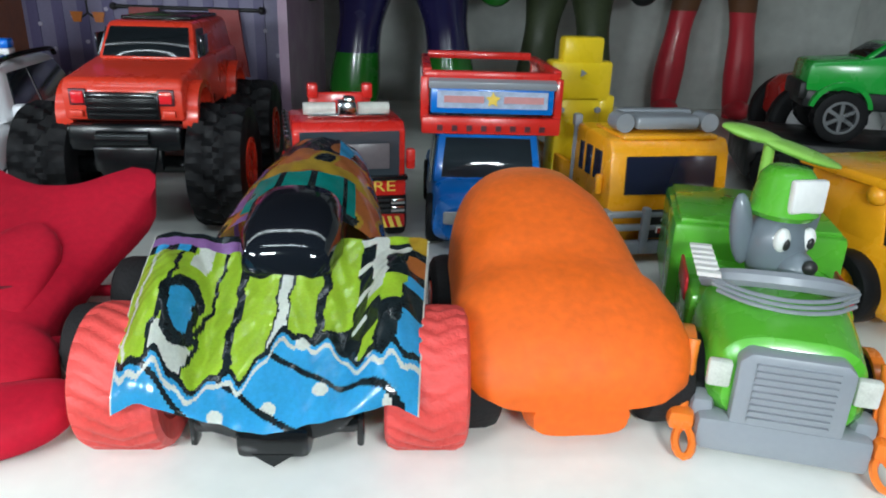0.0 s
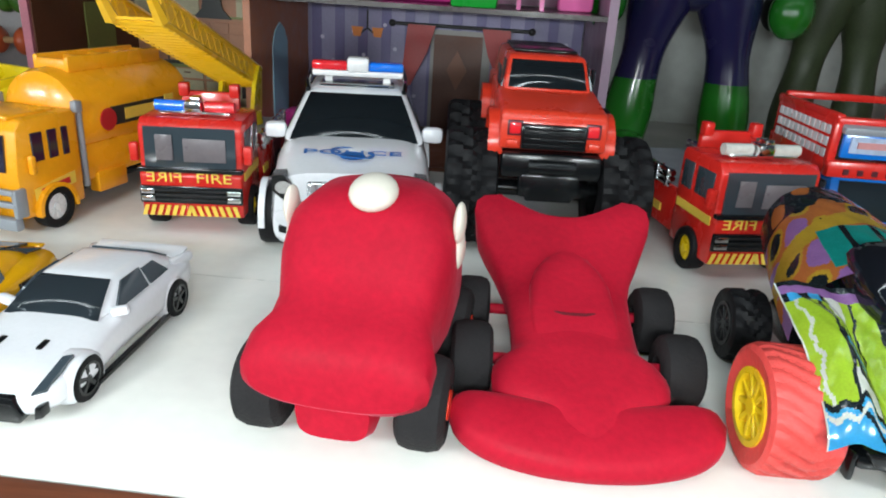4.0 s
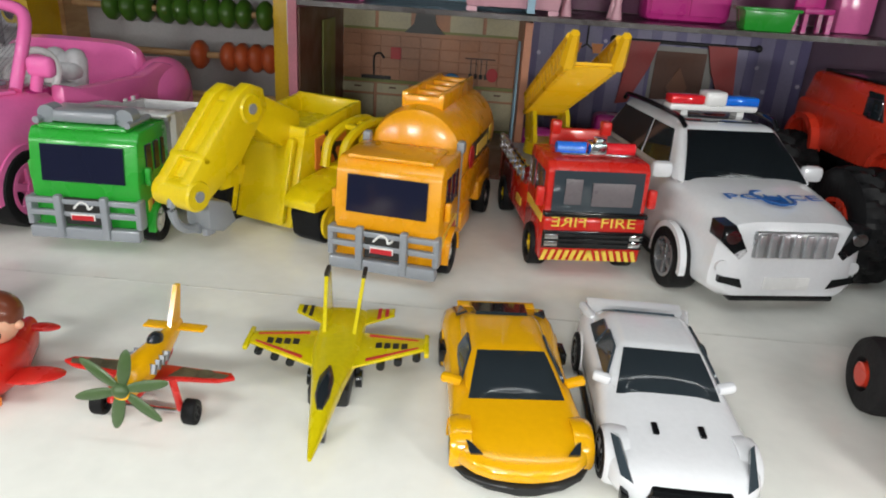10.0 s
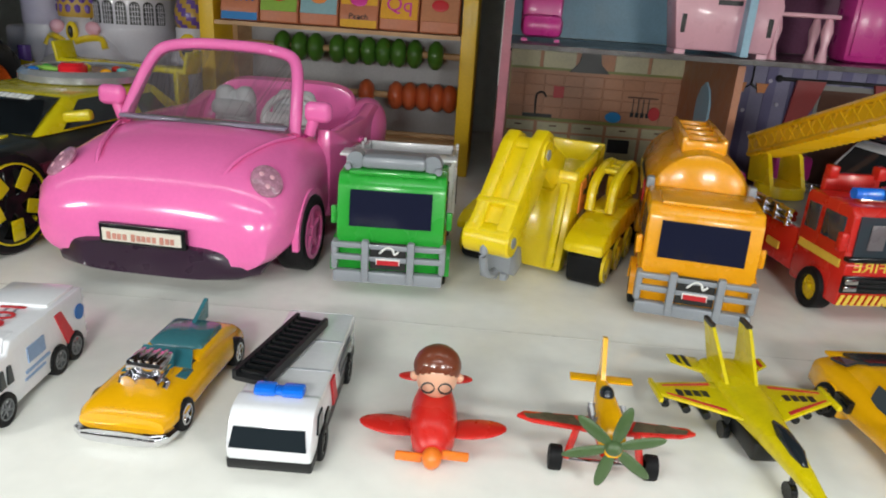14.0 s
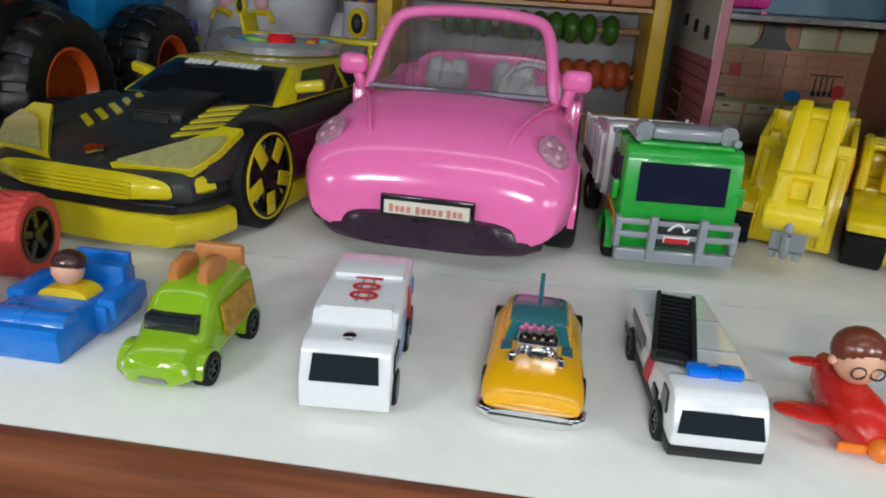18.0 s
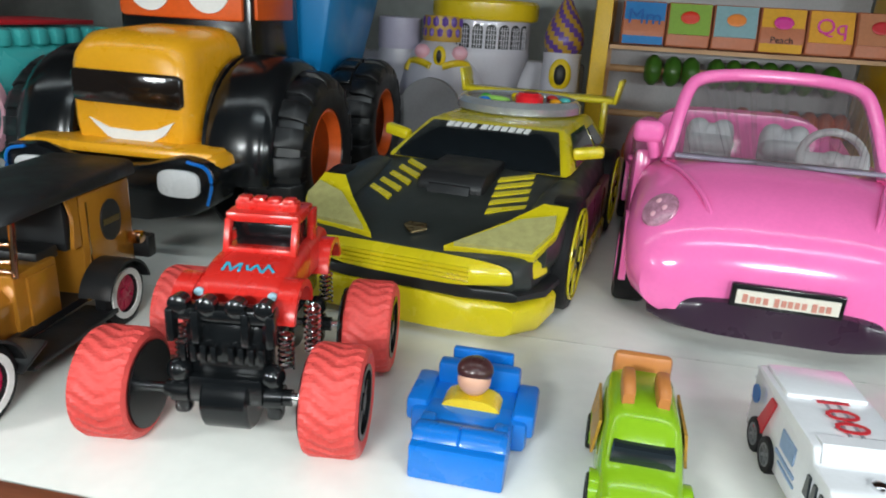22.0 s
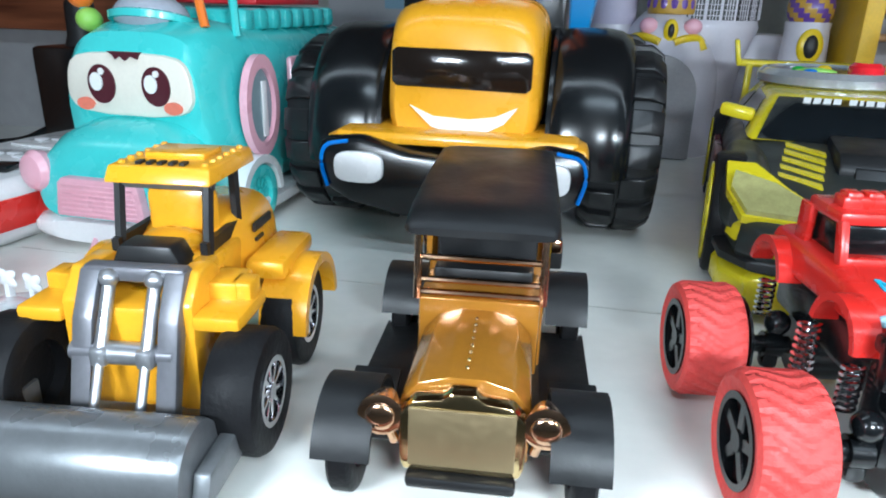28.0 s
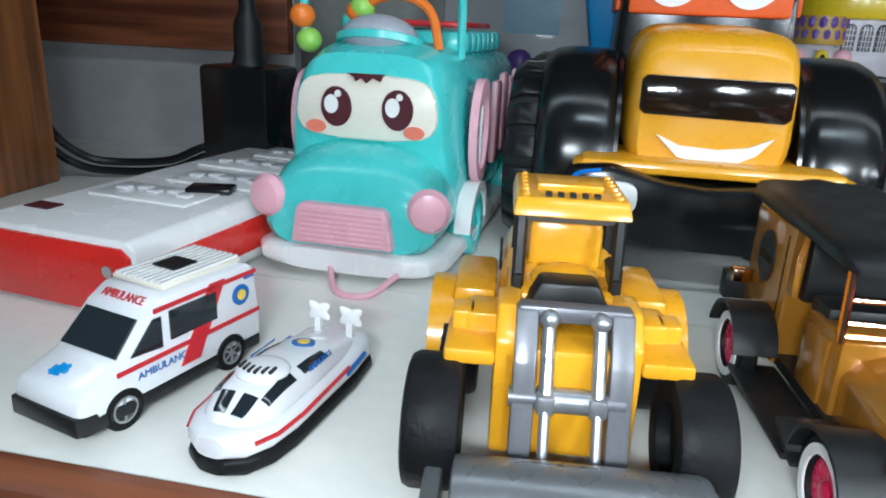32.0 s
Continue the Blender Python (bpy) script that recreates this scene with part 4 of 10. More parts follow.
def truck_cab(o, w, d, zb, zt, body, bar, glass=GLASSB, badge=True):
    """Square cab with a bull bar, as on the two plastic lorries."""
    h = w / 2
    zw = zb + (zt - zb) * 0.465
    cab = part("cab", join(prism([(0.001, zb), (0.0, zw), (0.0025, zt - 0.005), (0.006, zt), (d - 0.002, zt + 0.0005), (d, zt - 0.003), (d, zb)], -h, h, "x", 0.0016), box(0, d * 0.45, zt + 0.0005, w * 0.8, d * 0.7, 0.002, 0.0008)), body, o)
    part("windscreen", patch([(-h * 0.755, 0.0002, zw + 0.001), (h * 0.755, 0.0002, zw + 0.001), (h * 0.75, 0.002, zt - 0.007), (-h * 0.75, 0.002, zt - 0.007)], 0.0005, 0.0006), glass, cab, "dark navy windscreen")
    for s in (-1, 1):
        for k, (a, b) in enumerate(((0.25, 0.42), (0.5, 0.64), (0.72, 0.82))):
            part("side_window", box(s * h, d * (a + b) / 2, zw + (zt - zw) * 0.45, 0.0012, d * (b - a), (zt - zw) * 0.55, 0.0003, None, 1), GLASSB, cab)
        part("mirror", box(s * (h + 0.002), d * 0.18, zw + 0.004, 0.003, 0.003, 0.009, 0.001), body, cab)
        part("arch", moved(hoop(0.0125, 0.0105, 0, 0.0035, 22, 0.55), s * h - (0.0035 if s < 0 else 0), d * 0.48, 0.0105), body, cab)
        part("door_sticker", patch([(s * (h + 0.0004), d * 0.2, zb + 0.008), (s * (h + 0.0004), d * 0.85, zb + 0.011), (s * (h + 0.0004), d * 0.85, zb + 0.017), (s * (h + 0.0004), d * 0.2, zb + 0.0135)], 0.0003, 0), PAPERY, cab, "yellow sticker with red edge")
        part("sticker_print", box(s * (h + 0.0009), d * 0.52, zb + 0.0125, 0.0003, d * 0.45, 0.003, 0, (6, 0, 0)), PAPERR, cab)
        part("exhaust", join(rod((s * (h - 0.002), d + 0.004, zb + 0.006), (s * (h - 0.002), d + 0.004, zt - 0.002), 0.0016), box(s * (h - 0.001), d + 0.002, zt + 0.001, 0.004, 0.005, 0.006, 0.0012)), bar, cab)
    bb = part("bull_bar", join(box(0, -0.003, zb - 0.001, w * 1.02, 0.005, 0.006, 0.0012), *[box(0, -0.0035, zb + z, w * 1.02, 0.003, 0.0028, 0.0008) for z in (0.0085, 0.0145)], *[box(s * w * 0.21, -0.005, zb + 0.0075, 0.0035, 0.004, 0.021, 0.001) for s in (-1, 1)], *[box(s * w * 0.5, -0.001, zb + 0.009, 0.003, 0.007, 0.014, 0.001) for s in (-1, 1)]), bar, o, "grey plastic bull bar")
    if badge:
        part("badge", box(0, -0.0042, zb + 0.010, w * 0.33, 0.001, 0.013), PAPERK, bb, "black badge")
        part("badge_print", join(box(0, -0.0049, zb + 0.0075, w * 0.22, 0.0006, 0.003), moved(tube(curve([(-0.004, 0, 0.0), (-0.001, 0, 0.003), (0.002, 0, 0.0025), (0.003, 0, 0.0), (0.005, 0, 0.0015)]), 0.0006, 5), 0, -0.0048, zb + 0.0115)), PAPERW, bb)
        part("badge_print", box(0, -0.0054, zb + 0.0072, w * 0.2, 0.0004, 0.0022), PAPERR, bb)
    return cab


def tank_truck():
    o = thing("tank_truck", -0.4058, 0.2688, -9.2, "orange plastic toy tank lorry with a grey bull bar", "toy truck")
    truck_cab(o, 0.05, 0.04, 0.0085, 0.0555, ORANGE, GREY)
    part("chassis", box(0, 0.075, 0.0125, 0.03, 0.13, 0.006, 0.001), BLACK, o)
    n = 26
    tk = part("tank", join(moved(lathe([(0.001, 0.042), (0.018, 0.042), (0.0235, 0.045), (0.025, 0.05), (0.025, 0.133), (0.0235, 0.138), (0.018, 0.141), (0.001, 0.141)], 30, "y"), 0, 0, 0.048), box(0, 0.092, 0.026, 0.046, 0.096, 0.02, 0.003)), ORANGE, o)
    part("hatch_rail", join(*[box(s * 0.0095, 0.092, 0.0745, 0.003, 0.075, 0.008, 0.001) for s in (-1, 1)], *[box(0, 0.056 + 0.018 * i, 0.0735, 0.019, 0.003, 0.007, 0.001) for i in range(5)]), ORANGE, tk)
    for s in (-1, 1):
        st = part("side_sticker", patch([(s * 0.0253, 0.065, 0.043), (s * 0.0253, 0.118, 0.043), (s * 0.0253, 0.118, 0.053), (s * 0.0253, 0.065, 0.053)], 0.0004, 0), PAPERK, tk, "black and yellow side sticker")
        part("sticker_print", join(box(s * 0.0258, 0.09, 0.048, 0.0005, 0.03, 0.006), box(s * 0.0258, 0.114, 0.05, 0.0005, 0.008, 0.008)), PAPERY, st)
        part("sticker_disc", moved(lathe([(0.006, -0.0003), (0.006, 0.0003)], 16), s * 0.0257, 0.062, 0.047), PAPERR, st)
        part("fender", box(s * 0.022, 0.115, 0.018, 0.006, 0.034, 0.012, 0.002), ORANGE, o)
        part("toolbox", box(s * 0.0215, 0.062, 0.0145, 0.007, 0.022, 0.011, 0.001), ORANGE, o)
        wheel(o, s * 0.0238, 0.019, 0.0108, 0.008, RUBBER, WHITE, "disc")
        wheel(o, s * 0.0232, 0.116, 0.0105, 0.008, RUBBER, WHITE, "disc")


tank_truck()


def green_truck():
    o = thing("dump_truck", -0.5482, 0.2732, 2.7, "green plastic toy dump lorry with a white bed", "toy truck")
    cab = truck_cab(o, 0.051, 0.037, 0.0105, 0.0575, GREEN, GREY)
    part("roof_rack", join(box(0, 0.014, 0.0625, 0.030, 0.016, 0.006, 0.002), *[moved(lathe([(0.0042, -0.004), (0.0042, 0.004)], 14, "y"), s * 0.018, 0.012, 0.0628) for s in (-1, 1)], *[rod((s * 0.021, 0.004, 0.0605), (s * 0.021, 0.026, 0.0605), 0.0016) for s in (-1, 1)]), GREY, cab, "grey plastic roof lamps")
    part("chassis", box(0, 0.07, 0.0125, 0.03, 0.115, 0.006, 0.001), GREEN, o)
    bed = part("dump_bed", join(box(0, 0.085, 0.0245, 0.052, 0.085, 0.003), box(0, 0.043, 0.043, 0.056, 0.002, 0.034, 0.0006), box(0, 0.127, 0.037, 0.052, 0.002, 0.024, 0.0006), *[prism([(0.043, 0.024), (0.127, 0.024), (0.128, 0.049), (0.10, 0.051), (0.08, 0.056), (0.043, 0.06)], s * 0.027 - 0.001, s * 0.027 + 0.001) for s in (-1, 1)], box(0, 0.036, 0.0605, 0.058, 0.014, 0.0015, 0.0005)), WHITE, o, "white dump bed")
    for s in (-1, 1):
        for i in range(7):
            part("rib", box(s * 0.0287, 0.055 + 0.0105 * i, 0.039, 0.0016, 0.0025, 0.026), WHITE, bed)
        part("bed_sticker", box(s * 0.0299, 0.09, 0.031, 0.0006, 0.04, 0.007), PAPERK, bed)
        part("fender", box(s * 0.022, 0.095, 0.0195, 0.006, 0.03, 0.009, 0.002), GREEN, o)
        wheel(o, s * 0.0235, 0.018, 0.011, 0.008, RUBBER, WHITE, "disc")
        wheel(o, s * 0.0235, 0.095, 0.011, 0.008, RUBBER, WHITE, "disc")


green_truck()


def fire_truck(x, y, turn, ladder, label):
    o = thing("fire_engine", x, y, turn, label, "toy fire engine", "red toy fire engines")
    o.scale.z = 1.025
    h = 0.0245
    cab = part("cab", join(prism([(0.0015, 0.009), (0.0, 0.030), (0.003, 0.033), (0.003, 0.0525), (0.007, 0.056), (0.040, 0.056), (0.042, 0.053), (0.042, 0.009)], -h, h, "x", 0.0012)), RED, o)
    part("windscreen", patch([(-h * 0.88, 0.0025, 0.0335), (h * 0.88, 0.0025, 0.0335), (h * 0.88, 0.0032, 0.0525), (-h * 0.88, 0.0032, 0.0525)], 0.0005, 0.0006), GLASSG, cab, "smoky windscreen")
    part("seat_print", join(box(0.007, 0.0012, 0.042, 0.02, 0.0006, 0.011, 0.0002), box(-0.012, 0.0012, 0.043, 0.008, 0.0006, 0.012, 0.0002)), mat("dull_grey_seats", (0.16, 0.14, 0.15), 0.3), cab)
    part("sill", box(0, 0.001, 0.0325, 0.05, 0.004, 0.0022, 0.0005), BLACK, cab)
    w = words("lettering", "FIRE", 0.0068, pose(0.011, -0.0002, 0.0288, 90, 0, 0), PAPERY, cab, "yellow FIRE lettering", 0.0165)
    w2 = words("lettering", "FIRE", 0.0068, pose(-0.0125, -0.0002, 0.0288, 90, 0, 0) @ Matrix.Diagonal((-1, 1, 1, 1)), PAPERY, cab, "yellow FIRE lettering, mirrored", 0.0165)
    gr = part("grille", box(0, 0.0002, 0.0205, 0.049, 0.002, 0.0085, 0.0005), BLACK, cab, "black grille")
    for i in range(3):
        part("bar", box(0, -0.001, 0.0182 + 0.0023 * i, 0.034, 0.0008, 0.0009), MATTE, gr)
    for s in (-1, 1):
        part("headlight", join(box(s * 0.0205, -0.001, 0.0222, 0.0065, 0.001, 0.0025, 0.0004), box(s * 0.0205, -0.001, 0.0187, 0.0065, 0.001, 0.0025, 0.0004)), CHROME, gr)
        part("side_window", box(s * h, 0.016, 0.044, 0.0012, 0.016, 0.013, 0.0004), GLASSG, cab)
        part("side_window", box(s * h, 0.033, 0.044, 0.0012, 0.01, 0.013, 0.0004), GLASSG, cab)
        part("mirror", box(s * (h + 0.0025), 0.004, 0.040, 0.004, 0.004, 0.009, 0.001), RED, cab)
        part("gold_strip", box(s * (h + 0.0002), 0.022, 0.029, 0.0006, 0.034, 0.004), PAPERY, cab)
    hazard(cab, 0.049, 0.0006, 0.0098, 0.0052, PAPERY)
    bar = part("light_bar", box(0, 0.016, 0.0575, 0.034, 0.007, 0.0016, 0.0004), CHROME, cab)
    part("blue_lamp", rod((-0.019, 0.016, 0.0602), (-0.005, 0.016, 0.0602), 0.0027), BLENS if ladder else LENS, bar)
    part("red_lamp", rod((0.005, 0.016, 0.0602), (0.019, 0.016, 0.0602), 0.0027), RLENS if ladder else LENS, bar)
    part("siren", join(box(0, 0.015, 0.0605, 0.008, 0.009, 0.006, 0.001), box(0.001, 0.0145, 0.064, 0.005, 0.006, 0.003, 0.0008)), CHROME, bar)
    body = part("body", join(box(0, 0.088, 0.0225, 0.048, 0.09, 0.023, 0.0015), box(0, 0.046, 0.052, 0.03, 0.004, 0.022, 0.001), box(-0.013, 0.044, 0.064, 0.005, 0.006, 0.007, 0.001), box(0.013, 0.044, 0.064, 0.005, 0.006, 0.007, 0.001)), RED, o)
    part("deck", box(0, 0.088, 0.0345, 0.046, 0.088, 0.001), GREY, body)
    for s in (-1, 1):
        part("pipe_rack", join(*[rod((s * 0.0245, 0.048, 0.034 + 0.003 * i), (s * 0.0245, 0.13, 0.034 + 0.003 * i), 0.0016, None, 8) for i in range(3)], *[box(s * 0.0245, 0.052 + 0.012 * i, 0.037, 0.004, 0.002, 0.009) for i in range(7)]), CHROME, body, "chrome pipes")
        part("locker", box(s * 0.0243, 0.1, 0.022, 0.0012, 0.025, 0.013), MAROON, body)
        part("gold_strip", box(s * 0.0243, 0.062, 0.02, 0.0012, 0.012, 0.004), PAPERY, body)
        wheel(o, s * 0.0225, 0.021, 0.0105, 0.009, RUBBER, YEL, "disc")
        wheel(o, s * 0.0225, 0.104, 0.0105, 0.009, RUBBER, YEL, "disc")
    if ladder:
        ped = part("turntable", join(moved(lathe([(0.015, 0.0355), (0.014, 0.042)], 20, "z"), 0, 0.108, 0), *[prism([(0.098, 0.04), (0.126, 0.04), (0.13, 0.066), (0.122, 0.068), (0.108, 0.058)], s * 0.010 - 0.0012, s * 0.010 + 0.0012) for s in (-1, 1)]), YEL, o, "yellow turntable")
        a, b = Vector((-0.001, 0.13, 0.055)), Vector((-0.0152, -0.012, 0.1008))
        d = (b - a).normalized()
        up = Vector((0, -d.z, d.y)) if Vector((0, -d.z, d.y)).z > 0 else Vector((0, d.z, -d.y))
        L = (b - a).length
        rails = []
        for s in (-1, 1):
            p = [a + Vector((s * 0.0105, 0, 0)), b + Vector((s * 0.0105, 0, 0))]
            rails += [rod(p[0], p[1], 0.0018, None, 6), rod(p[0] + up * 0.0105, p[1] + up * 0.0105, 0.0017, None, 6)]
            for i in range(15):
                q0, q1 = lerp(p[0], p[1], i / 15), lerp(p[0], p[1], (i + 1) / 15)
                rails.append(rod(q0, q1 + up * 0.0105, 0.0012, None, 5))
                rails.append(rod(q1, q0 + up * 0.0105, 0.0012, None, 5))
            rails.append(rod(p[1] - d * 0.002, p[1] + up * 0.009 + d * 0.012, 0.0034, 0.0020, 6))
        for s in (-1, 1):
            c0, c1 = a + Vector((s * 0.0105, 0, 0)), b + Vector((s * 0.0105, 0, 0))
            rails.append(patch([c0, c1, c1 + up * 0.0085, c0 + up * 0.0085], 0.0008))
        ld = part("ladder", join(*rails), AMBERP, o, "long yellow ladder raised over the cab")
        part("ladder_bed", patch([a + Vector((-0.0105, 0, 0)), a + Vector((0.0105, 0, 0)), b + Vector((0.0105, 0, 0)), b + Vector((-0.0105, 0, 0))], 0.0006), AMBERP, ld)
        for i in range(26):
            q = lerp(a, b, (i + 0.5) / 26)
            part("rung", rod(q + Vector((-0.0115, 0, 0)) - up * 0.0008, q + Vector((0.0115, 0, 0)) - up * 0.0008, 0.0013, None, 6), AMBERP, ld)


fire_truck(-0.3093, 0.2885, 9, True, "red plastic fire engine with a raised yellow ladder")
fire_truck(-0.0360, 0.2925, 13.5, False, "red plastic fire engine with chrome roof lamps")


def police():
    o = thing("police_car", -0.2258, 0.2685, 10.7, "white plastic police off-roader with a roof light bar", "toy car")
    body = part("body", loft([(0.0, 0.030, 0.008, 0.034, 4, 0.05), (0.004, 0.036, 0.007, 0.044, 4.5, 0.08), (0.02, 0.0395, 0.007, 0.0475, 5, 0.1), (0.045, 0.041, 0.007, 0.051, 5, 0.1), (0.1, 0.041, 0.007, 0.052, 5, 0.1), (0.155, 0.040, 0.008, 0.05, 5, 0.1), (0.165, 0.036, 0.012, 0.046, 4, 0.1)], 32), PAINTW, o)
    o.scale.z = 0.98
    cabin(o, (-0.0365, 0.0365, 0.046, 0.163), (-0.0252, 0.0252, 0.075, 0.152), 0.0475, 0.072, PAINTW, GLASSD, 0.0035, (0.05, 0.95, 0.06, 0.9), ((0.10, 0.40, 0.15, 0.84), (0.43, 0.94, 0.15, 0.84)))
    part("sunroof", box(0, 0.092, 0.0723, 0.04, 0.022, 0.0012, 0.0005), GLASSD, o)
    bar = part("light_bar", join(box(0, 0.098, 0.0772, 0.05, 0.009, 0.0035, 0.001), box(0, 0.0975, 0.0822, 0.012, 0.011, 0.008, 0.0015), box(-0.016, 0.098, 0.0742, 0.004, 0.007, 0.003), box(0.016, 0.098, 0.0742, 0.004, 0.007, 0.003)), WHITE, o, "white roof light bar")
    part("red_lamp", box(-0.0155, 0.0975, 0.0813, 0.0195, 0.009, 0.0052, 0.0015), RLENS, bar)
    part("blue_lamp", box(0.0155, 0.0975, 0.0813, 0.0195, 0.009, 0.0052, 0.0015), BLENS, bar)
    g = part("grille", box(0, 0.0005, 0.0345, 0.0385, 0.003, 0.0125, 0.0012), SILVER, o, "silver ribbed grille")
    for i in range(7):
        part("grille_bar", box(-0.0165 + 0.0055 * i, -0.0012, 0.0345, 0.0035, 0.002, 0.011, 0.0008), mat("bright_silver_plastic", (0.62, 0.63, 0.66), 0.22, 0.6), g)
    for s in (-1, 1):
        hl = part("headlight", prism([(s * 0.021, 0.031), (s * 0.0245, 0.0275), (s * 0.0345, 0.036), (s * 0.0345, 0.043), (s * 0.029, 0.0435)], 0.0, 0.011, "y"), BLACK, o, "dark headlight with chrome lamp")
        part("lamp", oval((s * 0.0295, 0.038), 0.0035, 0.003, -0.0004), CHROME, hl)
        part("fog_recess", prism([(s * 0.02, 0.0135), (s * 0.032, 0.0165), (s * 0.032, 0.0195), (s * 0.022, 0.018)], -0.0003, 0.004, "y"), BLACK, o)
        part("fog_lamp", oval((s * 0.031, 0.0235), 0.003, 0.003, 0.001), PAINTW, o)
        part("mirror", box(s * 0.0402, 0.058, 0.0518, 0.011, 0.006, 0.0085, 0.0025), PAINTW, o)
        part("roof_rail", tube(curve([(s * 0.025, 0.072, 0.0712), (s * 0.026, 0.085, 0.0752), (s * 0.0265, 0.145, 0.0747), (s * 0.0265, 0.155, 0.0712)]), 0.0014, 6), BLACK, o)
        part("sill", box(s * 0.0385, 0.08, 0.0105, 0.006, 0.07, 0.005, 0.001), MATTE, o)
        for y in (0.031, 0.128):
            part("wheel_arch", moved(hoop(0.0175, 0.0145, 0, 0.003, 22, 0.55), s * 0.0405 - (0.003 if s < 0 else 0), y, 0.0155), PAINTW, o)
            wheel(o, s * 0.0378, y, 0.0155, 0.013, RUBBER, SILVER, "six")
    part("number_plate", box(0, -0.0006, 0.0162, 0.0215, 0.001, 0.006, 0.0003), WHITE, o, "blank white plate")
    part("bumper_lip", box(0, 0.004, 0.0085, 0.05, 0.009, 0.003, 0.001), BLACK, o)
    em = part("emblem", moved(lathe([(0.0001, 0), (0.0045, 0), (0.0055, 0.0003), (0.006, 0.0)], 24, "z"), 0, 0.021, 0.0483, 5), PAPERB, o, "blue police emblem")
    words("lettering", "POLICE", 0.0085, pose(0, 0.024, 0.0491, 5, 0, 0), PAPERB, o, "blue POLICE lettering", 0.046)
    part("emblem_ring", moved(hoop(0.0105, 0.0088, 0, 0.0004, 26), 0, 0.024, 0.0489, 0, -85, 0), PAPERB, o)


police()


def monster_jeep():
    o = thing("monster_truck", -0.1365, 0.3035, 4.8, "red plastic van on huge black monster-truck tyres", "toy truck")
    body = part("body", join(prism([(0.0, 0.054), (0.0, 0.068), (0.003, 0.072), (0.045, 0.0775), (0.125, 0.0775), (0.128, 0.074), (0.128, 0.052), (0.012, 0.052)], -0.0255, 0.0255, "x", 0.002)), ORED, o)
    cabin(o, (-0.0235, 0.0235, 0.038, 0.127), (-0.0205, 0.0205, 0.051, 0.125), 0.0755, 0.0935, ORED, GLASSD, 0.003, (0.06, 0.94, 0.12, 0.85), ((0.04, 0.2, 0.1, 0.82),))
    part("roof_rack", box(0, 0.09, 0.0945, 0.034, 0.06, 0.002, 0.0008), BLACK, o)
    gr = part("grille", box(0, -0.0004, 0.0605, 0.031, 0.003, 0.012, 0.001), BLACK, o, "black grille")
    for i in range(4):
        part("grille_bar", box(0, -0.0022, 0.0567 + 0.0026 * i, 0.028, 0.0012, 0.0012, 0.0003, None, 1), BLACK, gr)
    part("winch", rod((-0.011, -0.0045, 0.047), (0.011, -0.0045, 0.047), 0.0034, None, 14), BLACK, o)
    part("skid_plate", prism([(-0.014, 0.043), (0.014, 0.043), (0.011, 0.030), (-0.011, 0.030)], -0.005, -0.002, "y", 0.0008), BLACK, o)
    for s in (-1, 1):
        part("headlight", box(s * 0.0185, -0.0008, 0.0642, 0.0055, 0.002, 0.0055, 0.0008), RLENS, o)
        part("lamp_ring", box(s * 0.0185, -0.0002, 0.0642, 0.0072, 0.0016, 0.0072, 0.0006), MAROON, o)
        part("indicator", box(s * 0.0195, -0.0008, 0.0572, 0.0055, 0.002, 0.003, 0.0006), ORED, o)
        part("door_window", box(s * 0.0245, 0.052, 0.083, 0.001, 0.014, 0.010, 0.0006), GLASSD, o)
        for y in (0.02, 0.108):
            part("flare", moved(hoop(0.017, 0.0135, 0, 0.007, 22, 0.55), s * 0.0235 - (0.007 if s < 0 else 0), y, 0.053), ORED, o)
            wheel(o, s * 0.0375, y, 0.0295, 0.026, RUBBER, ORED, "five", lugs=18, rimr=0.45)
    part("chassis", box(0, 0.065, 0.046, 0.04, 0.12, 0.012, 0.002), BLACK, o, "black chassis")
    part("bumper", join(box(0, 0.0, 0.047, 0.048, 0.008, 0.012, 0.002), box(0, 0.0, 0.037, 0.03, 0.006, 0.012, 0.002)), BLACK, o)
    for ya in (0.02, 0.108):
        part("axle", join(rod((-0.038, ya, 0.0295), (0.038, ya, 0.0295), 0.004), box(0, ya, 0.035, 0.012, 0.02, 0.018, 0.003)), BLACK, o)


monster_jeep()


